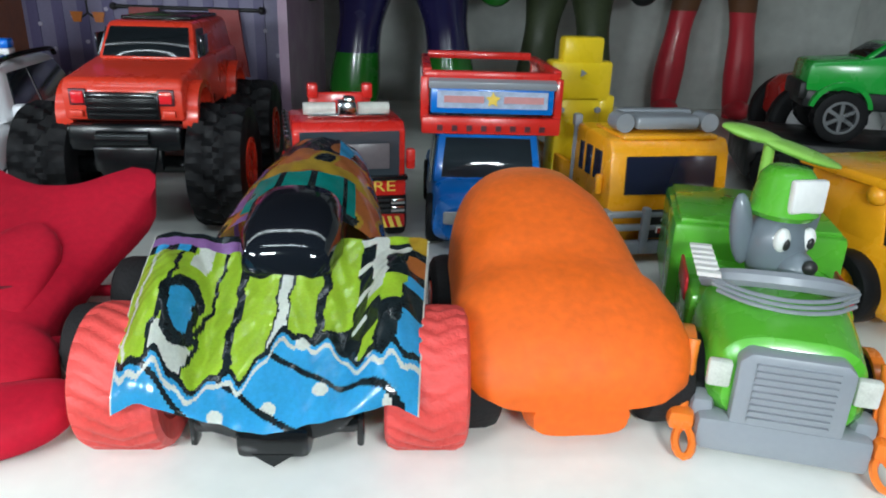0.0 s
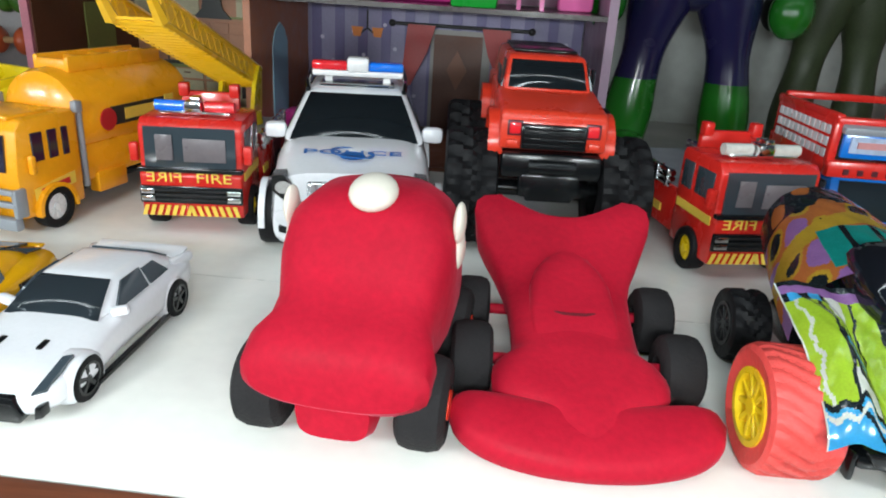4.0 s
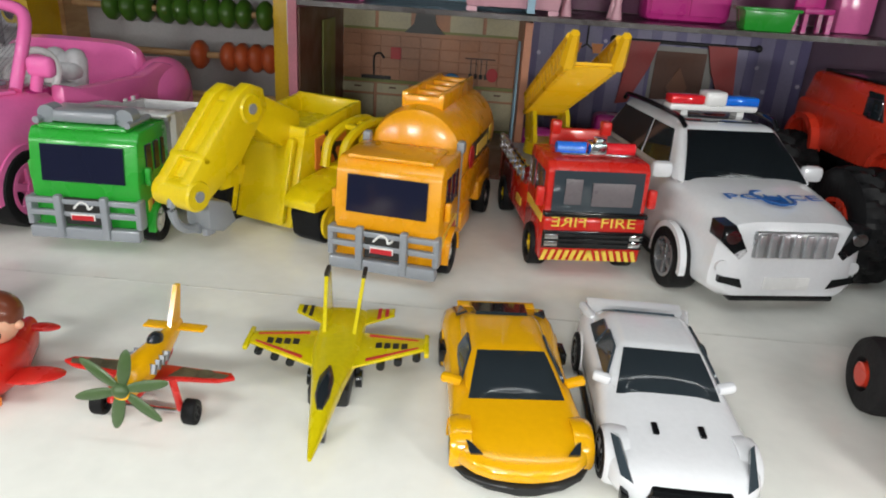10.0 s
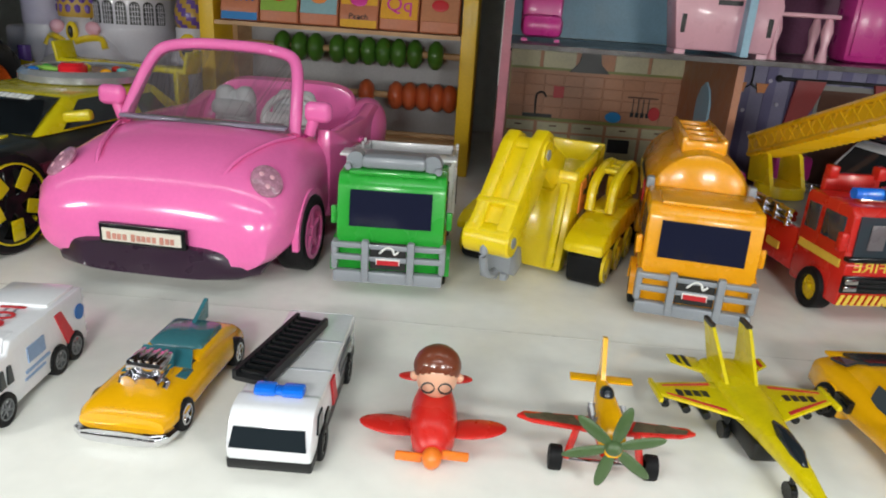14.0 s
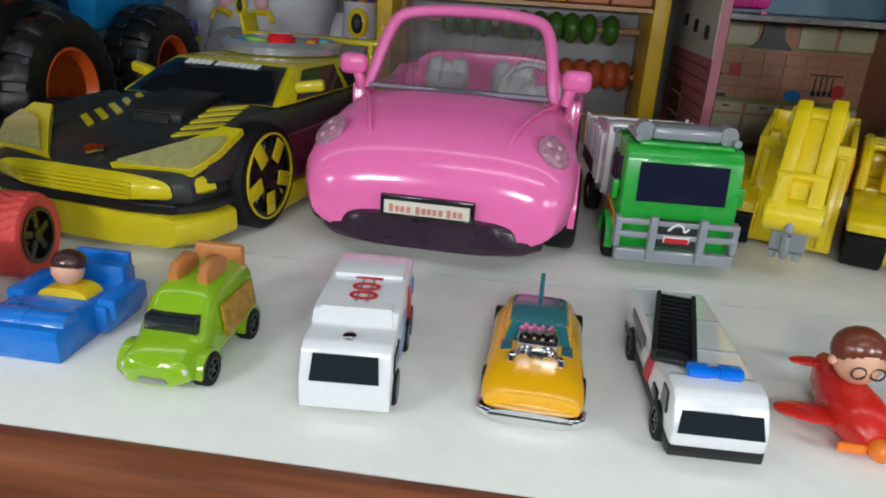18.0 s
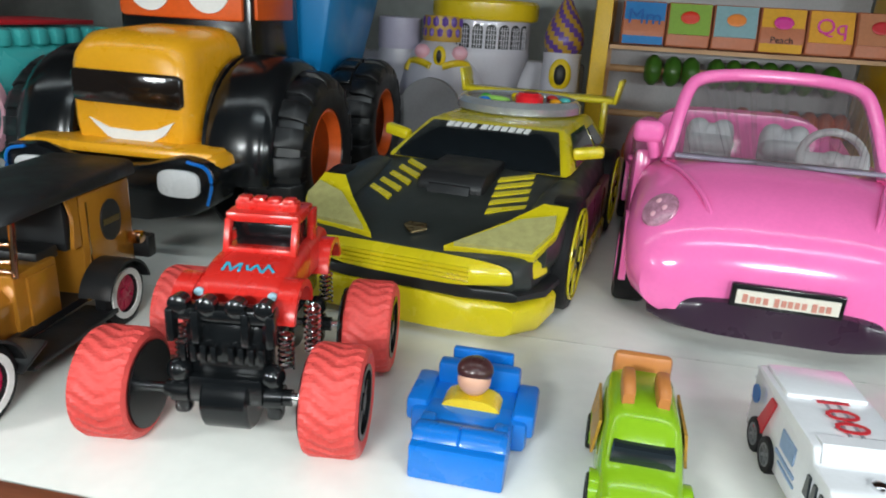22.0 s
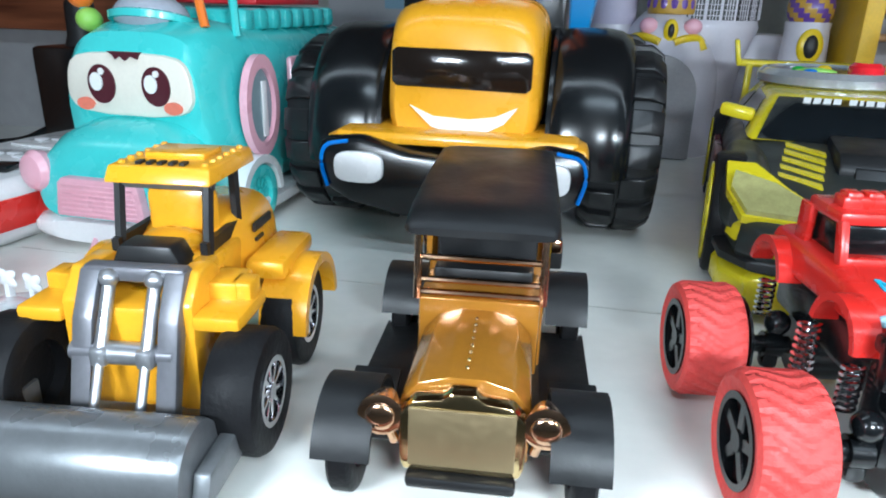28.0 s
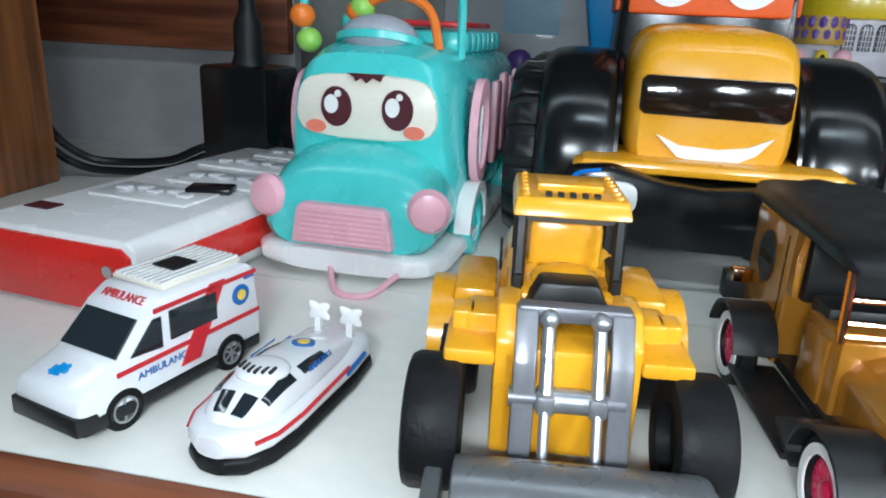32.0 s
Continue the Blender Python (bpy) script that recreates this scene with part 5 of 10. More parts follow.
def digger():
    o = thing("toy_digger", -0.4810, 0.3128, -22.5, "yellow plastic toy digger with folded arm", "toy digger")
    X0, X1 = -0.0275, 0.0165
    sup = part("superstructure", prism([(0.008, 0.003), (0.0205, 0.0505), (0.0735, 0.0505), (0.0735, 0.018), (0.032, 0.018), (0.022, 0.003)], X0, X1, "x", 0.0012), LEMON, o, "yellow body with an open bin")
    for b in (prism([(0.0202, 0.050), (0.0215, 0.0548), (0.0245, 0.0548), (0.0245, 0.050)], X0, X1, "x", 0.0005), box((X0 + X1) / 2, 0.072, 0.0565, X1 - X0, 0.003, 0.0125, 0.0008), *[prism([(0.0225, 0.0502), (0.0225, 0.0546), (0.0735, 0.0626), (0.0735, 0.0502)], x, x + 0.0028, "x", 0.0005) for x in (X0 + 0.0001, X1 - 0.0029)]):
        part("rim_wall", b, LEMON, sup)
    part("recess", box((X0 + X1) / 2, 0.048, 0.0511, X1 - X0 - 0.004, 0.046, 0.001), ACID, sup)
    st = part("sticker", patch([(X1 + 0.0001, 0.029, 0.031), (X1 + 0.0001, 0.057, 0.034), (X1 + 0.0001, 0.057, 0.052), (X1 + 0.0001, 0.029, 0.048)], 0.0004, 0.0004), PAPERO, sup, "orange sticker with black mark")
    part("sticker_print", join(moved(lathe([(0.0048, 0), (0.0048, 0.0005)], 14), X1 + 0.0005, 0.043, 0.042), *[moved(box(0, 0, 0, 0.0004, 0.02, 0.0028), X1 + 0.0008, 0.043, 0.042, a) for a in (0, 60, 120)]), PAPERK, st)
    part("cab_frame", join(*[tube(curve([(x, 0.03, 0.034), (x, 0.034, 0.047), (x, 0.05, 0.0535), (x, 0.07, 0.0535), (x, 0.082, 0.046), (x, 0.084, 0.034)]), 0.0027, 8) for x in (0.0225, 0.0335)], box(0.028, 0.058, 0.0325, 0.014, 0.05, 0.004, 0.001), box(0.028, 0.07, 0.041, 0.011, 0.02, 0.014, 0.003), *[box(0.028, y, 0.053, 0.011, 0.005, 0.003, 0.001) for y in (0.048, 0.06, 0.072)]), LEMON, o, "yellow open cab frame")
    part("shovel_bracket", join(prism([(-0.013, 0.062), (-0.009, 0.0735), (0.001, 0.0735), (0.030, 0.0610), (0.030, 0.0490), (0.016, 0.0440)], -0.0115, 0.0065, "x", 0.0015), box(-0.0205, 0.026, 0.0525, 0.006, 0.01, 0.01, 0.001)), LEMON, sup)
    for s in (-1, 1):
        part("front_rib", prism([(0.004, 0.006), (0.0075, 0.006), (0.0185, 0.0495), (0.0150, 0.0495)], -0.0055 + s * 0.0170 - 0.002, -0.0055 + s * 0.0170 + 0.002, "x", 0.0006), LEMON, sup)
    plate = [(-0.0185, 0.0745), (-0.0105, 0.0785), (-0.0015, 0.0755), (0.0010, 0.0655), (-0.017, 0.0440), (-0.0400, 0.0285), (-0.0475, 0.0265), (-0.0535, 0.0315), (-0.0520, 0.0390)]
    arm = part("boom", prism([(-0.018, 0.071), (-0.010, 0.073), (-0.010, 0.052), (-0.034, 0.0405), (-0.047, 0.0405)], -0.0065, 0.0015, "x", 0.0008), LEMON, o, "folded yellow boom")
    for x0, k in ((-0.0125, 0.0), (0.0015, 0.0015)):
        part("arm_plate", prism([(y + k, z + k) for y, z in plate], x0, x0 + 0.0065, "x", 0.0011), LEMON, arm)
    part("cross_bar", box(-0.0025, -0.0395, 0.0485, 0.021, 0.004, 0.0055, 0.001, (40, 0, 0)), LEMON, arm)
    for y, z in ((-0.0095, 0.0682), (-0.0465, 0.0335)):
        part("pivot", moved(lathe([(0.0066, -0.0115), (0.0074, -0.0105), (0.0074, 0.0105), (0.0066, 0.0115)], 20), -0.0025, y, z), LEMON, arm)
        part("pin", moved(lathe([(0.0026, -0.0121), (0.0026, 0.0121)], 14), -0.0025, y, z), GREY, arm)
    claw = part("bucket", prism([(-0.038, 0.0295), (-0.024, 0.0245), (-0.020, 0.0140), (-0.029, 0.0105), (-0.038, 0.0145)], -0.0095, 0.0055, "x", 0.001), GREY, o, "grey bucket under the arm")
    part("hook", tube(curve([(-0.0025, -0.0500, 0.0370), (-0.0025, -0.0525, 0.0280), (-0.0025, -0.0500, 0.0190), (-0.0025, -0.0420, 0.0140), (-0.0025, -0.0340, 0.0150)]), 0.0021, 8), GREY, claw, "curved grey hook")
    part("bucket_tip", join(*[box(-0.0075 + 0.005 * i, -0.0360, 0.0125, 0.0034, 0.006, 0.0035, 0.0006) for i in range(3)]), GREY, claw)
    for s in (-1, 1):
        tr = part("track", prism([(0.003, 0.004), (0.008, 0.0), (0.064, 0.0), (0.072, 0.006), (0.072, 0.017), (0.066, 0.0215), (0.007, 0.0215), (0.001, 0.017)], s * 0.0303 - 0.0088, s * 0.0303 + 0.0088, "x", 0.0012), RUBBER, o, "black track")
        part("track_cover", prism([(-0.003, 0.0195), (-0.003, 0.0245), (0.004, 0.0285), (0.018, 0.0315), (0.045, 0.0340), (0.077, 0.0330), (0.077, 0.0205)], s * 0.0303 - 0.0102, s * 0.0303 + 0.0102, "x", 0.0014), LEMON, tr)
        for i in range(3):
            part("roller", moved(lathe([(0.0092, -0.001), (0.0092, 0.001), (0.0075, 0.0012), (0.0045, 0.0004), (0.003, 0.0016)], 18), s * 0.0397, 0.0125 + 0.0235 * i, 0.0108, 0, 0, 0 if s > 0 else 180), YEL, tr)


digger()


def pink_car():
    o = thing("convertible_car", -0.6570, 0.2547, -2.9, "hot pink plastic convertible with clear windscreen", "toy car")
    st = [(0.0, 0.046, 0.012, 0.034, 3.0, -0.02), (0.003, 0.0555, 0.0085, 0.044, 3.0, 0.0), (0.012, 0.0615, 0.0078, 0.054, 3.0, 0.02), (0.03, 0.0640, 0.0078, 0.062, 3.0, 0.03), (0.05, 0.0640, 0.0078, 0.067, 3.0, 0.05), (0.068, 0.0632, 0.0078, 0.0688, 3.2, 0.06), (0.085, 0.062, 0.0078, 0.066, 4, 0.06)]
    body = part("front_body", loft(st, 40), PINK, o)
    part("tub_floor", box(0, 0.15, 0.022, 0.108, 0.13, 0.012, 0.003), PINK, o)
    for s in (-1, 1):
        part("side_panel", prism([(0.083, 0.016), (0.083, 0.066), (0.10, 0.062), (0.165, 0.0605), (0.19, 0.066), (0.215, 0.060), (0.23, 0.045), (0.23, 0.016)], s * 0.0575 - 0.004, s * 0.0575 + 0.004, "x", 0.002), PINK, o)
    part("rear_deck", box(0, 0.205, 0.045, 0.11, 0.045, 0.04, 0.008), PINK, o)
    part("rear_bench", loft([(0.180, 0.050, 0.030, 0.068, 5, 0.04), (0.184, 0.053, 0.030, 0.0765, 5, 0.10), (0.192, 0.053, 0.030, 0.0780, 5, 0.12), (0.197, 0.050, 0.030, 0.072, 5, 0.08)], 28), PINK, o, "pink rear bench")
    part("boot", loft([(0.2, 0.052, 0.02, 0.062, 2.6, 0.1), (0.222, 0.053, 0.02, 0.060, 2.4, 0.1), (0.24, 0.045, 0.024, 0.052, 2.2, 0.1), (0.248, 0.028, 0.03, 0.044, 2, 0.1)], 30), PINK, o)
    part("bumper", loft([(-0.0025, 0.036, 0.0075, 0.0225, 4.5, 0.14), (0.0015, 0.0475, 0.0068, 0.0235, 4.5, 0.16), (0.008, 0.0535, 0.0066, 0.0225, 4.5, 0.16), (0.03, 0.052, 0.007, 0.019, 4, 0.1)], 24), P("dark_plum_plastic", (0.03, 0.012, 0.03), 0.3), o, "dark bumper with plate")
    pl = part("number_plate", box(0, -0.003, 0.0267, 0.0415, 0.003, 0.0098, 0.0008), BLACK, o, "plate in a black frame")
    part("plate_face", box(0, -0.0047, 0.0265, 0.0375, 0.0008, 0.0058), CREAM, pl)
    for x in (-0.0155, -0.0128, -0.0105, -0.0078, -0.0038, -0.0012, 0.0012, 0.0036, 0.0062, 0.0098, 0.0124, 0.0148):
        part("plate_print", box(x, -0.0053, 0.0262 - (0.0003 if x > -0.015 else 0), 0.0017, 0.0005, 0.0034 if x in (-0.0155, -0.0038, 0.0098) else 0.0026), mat("faded_plate_print", (0.6, 0.26, 0.2), 0.4), pl)
    fr = [(s * x, y, z) for s, row in ((-1, 1), (1, -1)) for x, y, z in [(0.0470, 0.066, 0.0645), (0.0440, 0.080, 0.0840), (0.0405, 0.0895, 0.0965), (0.0345, 0.0940, 0.1018), (0.0200, 0.0970, 0.1040), (0.0065, 0.0975, 0.1045)][::row]]
    fr = curve(fr, 4)
    wf = part("windscreen_frame", tube(fr, 0.0033, 10), PINK, o)
    lo = [lerp((-0.048, 0.062, 0.0655), (0.048, 0.062, 0.0655), i / (len(fr) - 1)) + Vector((0, -0.006 * math.sin(math.pi * i / (len(fr) - 1)), 0.0025 * math.sin(math.pi * i / (len(fr) - 1)))) for i in range(len(fr))]
    bm = bmesh.new()
    a, b = [bm.verts.new(p) for p in lo], [bm.verts.new(p) for p in fr]
    for i in range(len(fr) - 1):
        bm.faces.new((a[i], a[i + 1], b[i + 1], b[i]))
    bmesh.ops.solidify(bm, geom=bm.faces[:], thickness=0.0008)
    part("windscreen", bm, mat("smoky_clear_plastic", (0.16, 0.14, 0.15), 0.05, var=0, alpha=0.34), wf, "clear plastic windscreen")
    part("wiper_sill", box(0, 0.0605, 0.0685, 0.09, 0.006, 0.002, 0.0008), mat("translucent_grey", (0.3, 0.28, 0.36), 0.2, alpha=0.8), o)
    part("dashboard", box(0, 0.082, 0.058, 0.1, 0.02, 0.012, 0.003), PINK2, o)
    part("steering_wheel", join(moved(tube([(0.0152 * math.cos(i * math.pi / 12), 0.0152 * math.sin(i * math.pi / 12), 0) for i in range(24)], 0.0021, 8, True), 0.033, 0.0985, 0.0665, 60), moved(box(0, 0, 0, 0.029, 0.007, 0.003, 0.001), 0.033, 0.0985, 0.0665, 60), moved(ball((0, 0, 0), (0.006, 0.005, 0.003)), 0.033, 0.0985, 0.0665, 60), rod((0.033, 0.085, 0.056), (0.033, 0.0985, 0.0665), 0.002)), WHITE, o, "white steering wheel")
    for s in (-1, 1):
        part("seat", join(box(s * 0.020, 0.128, 0.033, 0.028, 0.03, 0.012, 0.004), moved(box(0, 0, 0, 0.0265, 0.011, 0.042, 0.0052, None, 4), s * 0.020, 0.146, 0.0530, -8), *[moved(box(0, 0, 0, 0.0118, 0.012, 0.046, 0.0055, None, 4), s * 0.020 + k * 0.0066, 0.1452, 0.0535, -8) for k in (-1, 1)], *[moved(box(0, 0, 0, 0.0255, 0.0135, 0.0105, 0.0045, None, 3), s * 0.020, 0.1455 - 0.0015 * k, 0.040 + 0.0115 * k, -8) for k in range(3)]), mat("white_quilted_plastic", (0.66, 0.66, 0.68), 0.3), o, "white quilted seat")
        hl = part("headlight", moved(lathe([(0.0070, -0.0012), (0.0074, 0.0), (0.0070, 0.0008), (0.0045, 0.0016), (0.0015, 0.0019)], 24, "z"), s * 0.0507, 0.0175, 0.0520, 44, 0, s * 38, (1, 1.2, 1)), mat("pink_grey_lens", (0.50, 0.24, 0.34), 0.12, var=0.6, scale=420, coat=0.6), o, "clear pinkish headlight")
        for u, v in ((-0.3, 0.4), (0.35, 0.1), (-0.1, -0.45)):
            part("reflector", moved(ball((0.0065 * u, 0.0078 * v, 0.0016), (0.0013, 0.0015, 0.0005), 10, 6), s * 0.0507, 0.0175, 0.0520, 44, 0, s * 38), ROSE, hl)
        part("mirror", join(box(s * 0.0575, 0.074, 0.0762, 0.0145, 0.008, 0.0108, 0.0036, (0, 0, 0), 4), rod((s * 0.0525, 0.074, 0.064), (s * 0.055, 0.074, 0.072), 0.003)), PINK, o)
        part("rear_fender", ball((s * 0.0515, 0.203, 0.046), (0.0145, 0.034, 0.0215), 28, 18), PINK, o)
        part("handle", box(s * 0.0625, 0.15, 0.049, 0.003, 0.009, 0.0028, 0.001), PINK, o)
        part("crease", tube(curve([(s * 0.026, 0.004, 0.040), (s * 0.033, 0.02, 0.0575), (s * 0.041, 0.045, 0.0635), (s * 0.048, 0.064, 0.064)]), 0.0011, 6), PINK, o)
        for y in (0.045, 0.195):
            part("wheel_arch", moved(hoop(0.0225, 0.019, 0, 0.003, 22, 0.55), s * 0.0605 - (0.003 if s < 0 else 0), y, 0.02), PINK, o)
            wheel(o, s * 0.0575, y, 0.02, 0.015, RUBBER, PINK, "five", rimr=0.68)


pink_car()


def racer():
    o = thing("sports_car", -0.8080, 0.2362, -8.7, "black and yellow plastic sports car with a clear roof dome", "toy car")
    o.scale = (0.945, 1, 0.99)
    CARK = mat("satin_black_plastic", (0.022, 0.026, 0.024), 0.38, var=0.15)
    body = part("hood", loft([(0.003, 0.050, 0.022, 0.0355, 5, 0.05), (0.008, 0.056, 0.02, 0.0385, 5, 0.06), (0.04, 0.0625, 0.02, 0.0455, 5, 0.1), (0.08, 0.065, 0.02, 0.052, 5, 0.12), (0.10, 0.065, 0.02, 0.0545, 5, 0.12), (0.17, 0.065, 0.02, 0.056, 5, 0.12), (0.24, 0.062, 0.02, 0.05, 5, 0.12)], 36), CARK, o)
    lowb = part("bumper", join(loft([(-0.002, 0.035, 0.004, 0.019, 4, 0), (0.001, 0.050, 0.003, 0.019, 5, 0), (0.012, 0.059, 0.003, 0.019, 6, 0), (0.03, 0.062, 0.003, 0.019, 6, 0)], 28)), ACID, o, "acid yellow bumper")
    part("bumper_band", loft([(-0.0005, 0.034, 0.0185, 0.0245, 4, 0), (0.002, 0.051, 0.0185, 0.0245, 4, 0), (0.013, 0.0605, 0.0185, 0.0245, 5, 0), (0.03, 0.063, 0.0185, 0.0245, 5, 0)], 24), MATTE, lowb)
    nose = part("nose", loft([(-0.001, 0.034, 0.024, 0.0325, 4, 0.05), (0.003, 0.049, 0.024, 0.035, 4, 0.05), (0.012, 0.0575, 0.024, 0.037, 4, 0.05), (0.02, 0.06, 0.024, 0.037, 4, 0.05)], 24), ACID, o, "yellow slatted nose")
    for i in range(4):
        part("slat", box(0, -0.0018, 0.0262 + 0.0019 * i, 0.06, 0.0016, 0.0008), ACID, nose)
    c = cabin(o, (-0.053, 0.053, 0.088, 0.222), (-0.041, 0.041, 0.126, 0.205), 0.0525, 0.0702, ACID, GLASSD, 0.003, (0.05, 0.95, 0.03, 0.93), ((0.12, 0.6, 0.1, 0.85), (0.66, 0.86, 0.1, 0.7)))
    for x, w in ((-0.027, 0.0034), (-0.0225, 0.0034), (-0.018, 0.0034), (-0.0135, 0.0034), (-0.0065, 0.0034), (-0.002, 0.0016), (0.0008, 0.0034), (0.0053, 0.0034), (0.0098, 0.0034), (0.0143, 0.0034), (0.0188, 0.003)):
        part("visor_bar", patch([(x, 0.1168, 0.0659), (x + w, 0.1168, 0.0659), (x + w + 0.0008, 0.1205, 0.0676), (x + 0.0008, 0.1205, 0.0676)], 0.0004, 0.0020), PAPERW, c, "white bar across the windscreen")
    dome = part("roof_dome", moved(lathe([(0.031, 0.0735), (0.0345, 0.0755), (0.0345, 0.0795), (0.032, 0.0825), (0.0303, 0.0828), (0.0298, 0.0805)], 36, "z"), -0.004, 0.19, -0.0040, s=(1.2, 1.1, 1)), mat("silver_clear_ring", (0.6, 0.63, 0.66), 0.15, 0.6), o, "silver ring on the roof")
    part("dome_floor", moved(lathe([(0.001, 0.0812), (0.030, 0.0812), (0.030, 0.0802)], 28, "z"), -0.004, 0.19, -0.0040, s=(1.2, 1.1, 1)), BLACK, dome)
    for i, (x, y, c_) in enumerate(((0.008, 0.146, RLENS), (-0.016, 0.15, LIME2), (-0.024, 0.158, GREEN), (-0.02, 0.142, BLUE), (0.022, 0.16, ORANGE), (-0.008, 0.176, YEL), (0.016, 0.178, RED), (0.026, 0.171, TEAL))):
        part("bead", moved(lathe([(0.0085, 0.0795), (0.0090, 0.0815), (0.0090, 0.0865), (0.0065, 0.0885)], 20, "z") if i == 0 else ball((0, 0, 0.0825), (0.011 if i == 1 else 0.004, 0.003, 0.002), 12, 8), x, y + 0.022, -0.0045), c_, dome, "red button" if i == 0 else "")
    part("scoop", join(prism([(0.066, 0.0475), (0.066, 0.053), (0.072, 0.0575), (0.105, 0.0595), (0.105, 0.05)], -0.017, 0.017, "x", 0.0015), prism([(0.062, 0.047), (0.0655, 0.053), (0.068, 0.053), (0.067, 0.046)], -0.011, 0.011, "x", 0.0006)), MATTE, o, "matte black hood scoop").location = (0, -0.014, -0.0022)
    zt = lambda y: 0.0352 + (0.0455 - 0.038) * (y - 0.01) / 0.03 if y < 0.04 else 0.0455 + (y - 0.04) * 0.1625
    for s in (-1, 1):
        for i in range(5):
            y = 0.04 + 0.0088 * i
            xs = 0.032 - 0.0012 * i
            pts = [(s * (xs - 0.0078), y - 0.005, 0), (s * (xs + 0.0078), y + 0.0065, 0), (s * (xs + 0.0078), y + 0.0108, 0), (s * (xs - 0.0078), y - 0.0007, 0)]
            pts = pts if s > 0 else pts[::-1]
            part("stripe", patch([(px, py, 0.0383 + (py - 0.01) * 0.172 - 0.0035 * max(0, (abs(px) - 0.03) / 0.03)) for px, py, _ in pts], 0.0006, 0.0022), ACID, body)
        part("fender", loft([(0.016, 0.006, 0.03, 0.041, 3, 0), (0.024, 0.009, 0.028, 0.0455, 3, 0), (0.038, 0.0105, 0.028, 0.0495, 3, 0), (0.06, 0.0105, 0.028, 0.0525, 3, 0), (0.085, 0.0085, 0.03, 0.053, 3, 0)], 20), CARK, o).location.x = s * 0.0525
        sur = [(s * 0.017, 0.0035, 0.0362), (s * 0.0545, 0.0095, 0.0355), (s * 0.0605, 0.022, 0.042), (s * 0.0612, 0.04, 0.0492), (s * 0.05, 0.0405, 0.0492), (s * 0.038, 0.026, 0.0435)]
        hl = [(s * 0.021, 0.0045, 0.0368), (s * 0.053, 0.0105, 0.0362), (s * 0.0592, 0.022, 0.0422), (s * 0.058, 0.031, 0.0462), (s * 0.043, 0.0255, 0.0438)]
        part("headlight_surround", patch(sur if s > 0 else sur[::-1], 0.0016, 0.0012), ACID, o)
        part("headlight", patch(hl if s > 0 else hl[::-1], 0.0016, 0.0032), mat("yellow_clear_lens", (0.42, 0.40, 0.16), 0.08, var=0.25, scale=300, coat=0.7), o, "clear headlight over yellow")
        part("mirror", box(s * 0.0565, 0.115, 0.0615, 0.017, 0.006, 0.0065, 0.002, (0, s * -8, s * 14)), ACID, o)
        part("side_skirt", box(s * 0.0605, 0.115, 0.01, 0.008, 0.10, 0.012, 0.002), ACID, o)
        part("side_panel", box(s * 0.0625, 0.12, 0.03, 0.004, 0.085, 0.024, 0.001), BROWNSH, o)
        part("spoiler_post", box(s * 0.048, 0.228, 0.062, 0.004, 0.014, 0.03, 0.001), ACID, o)
        part("spoiler_end", box(s * 0.056, 0.232, 0.083, 0.003, 0.02, 0.016, 0.001, (0, s * 12, 0)), ACID, o)
        for y in (0.055, 0.19):
            wheel(o, s * 0.0585, y, 0.0262, 0.014, RUBBER, BLACK, "five", rimr=0.8)
            part("rim_ring", moved(hoop(0.0212, 0.0203, -0.0006, 0.0006, 30), s * 0.0657, y, 0.0262), ACID, o)
            for k in range(5):
                part("spoke_trim", moved(box(0, 0, 0.0135, 0.001, 0.0075, 0.011, 0.001), s * 0.0655, y, 0.0262, 72 * k + 36), ACID, o)
    part("spoiler", box(0, 0.232, 0.077, 0.11, 0.018, 0.004, 0.0015), ACID, o)
    part("hood_badge", patch([(0, 0.007, 0.0388), (0.0055, 0.012, 0.0397), (0.004, 0.0155, 0.0404), (-0.004, 0.0155, 0.0404), (-0.0055, 0.012, 0.0397)], 0.0006, 0.0014), GOLD, body, "small gold shield badge")


racer()


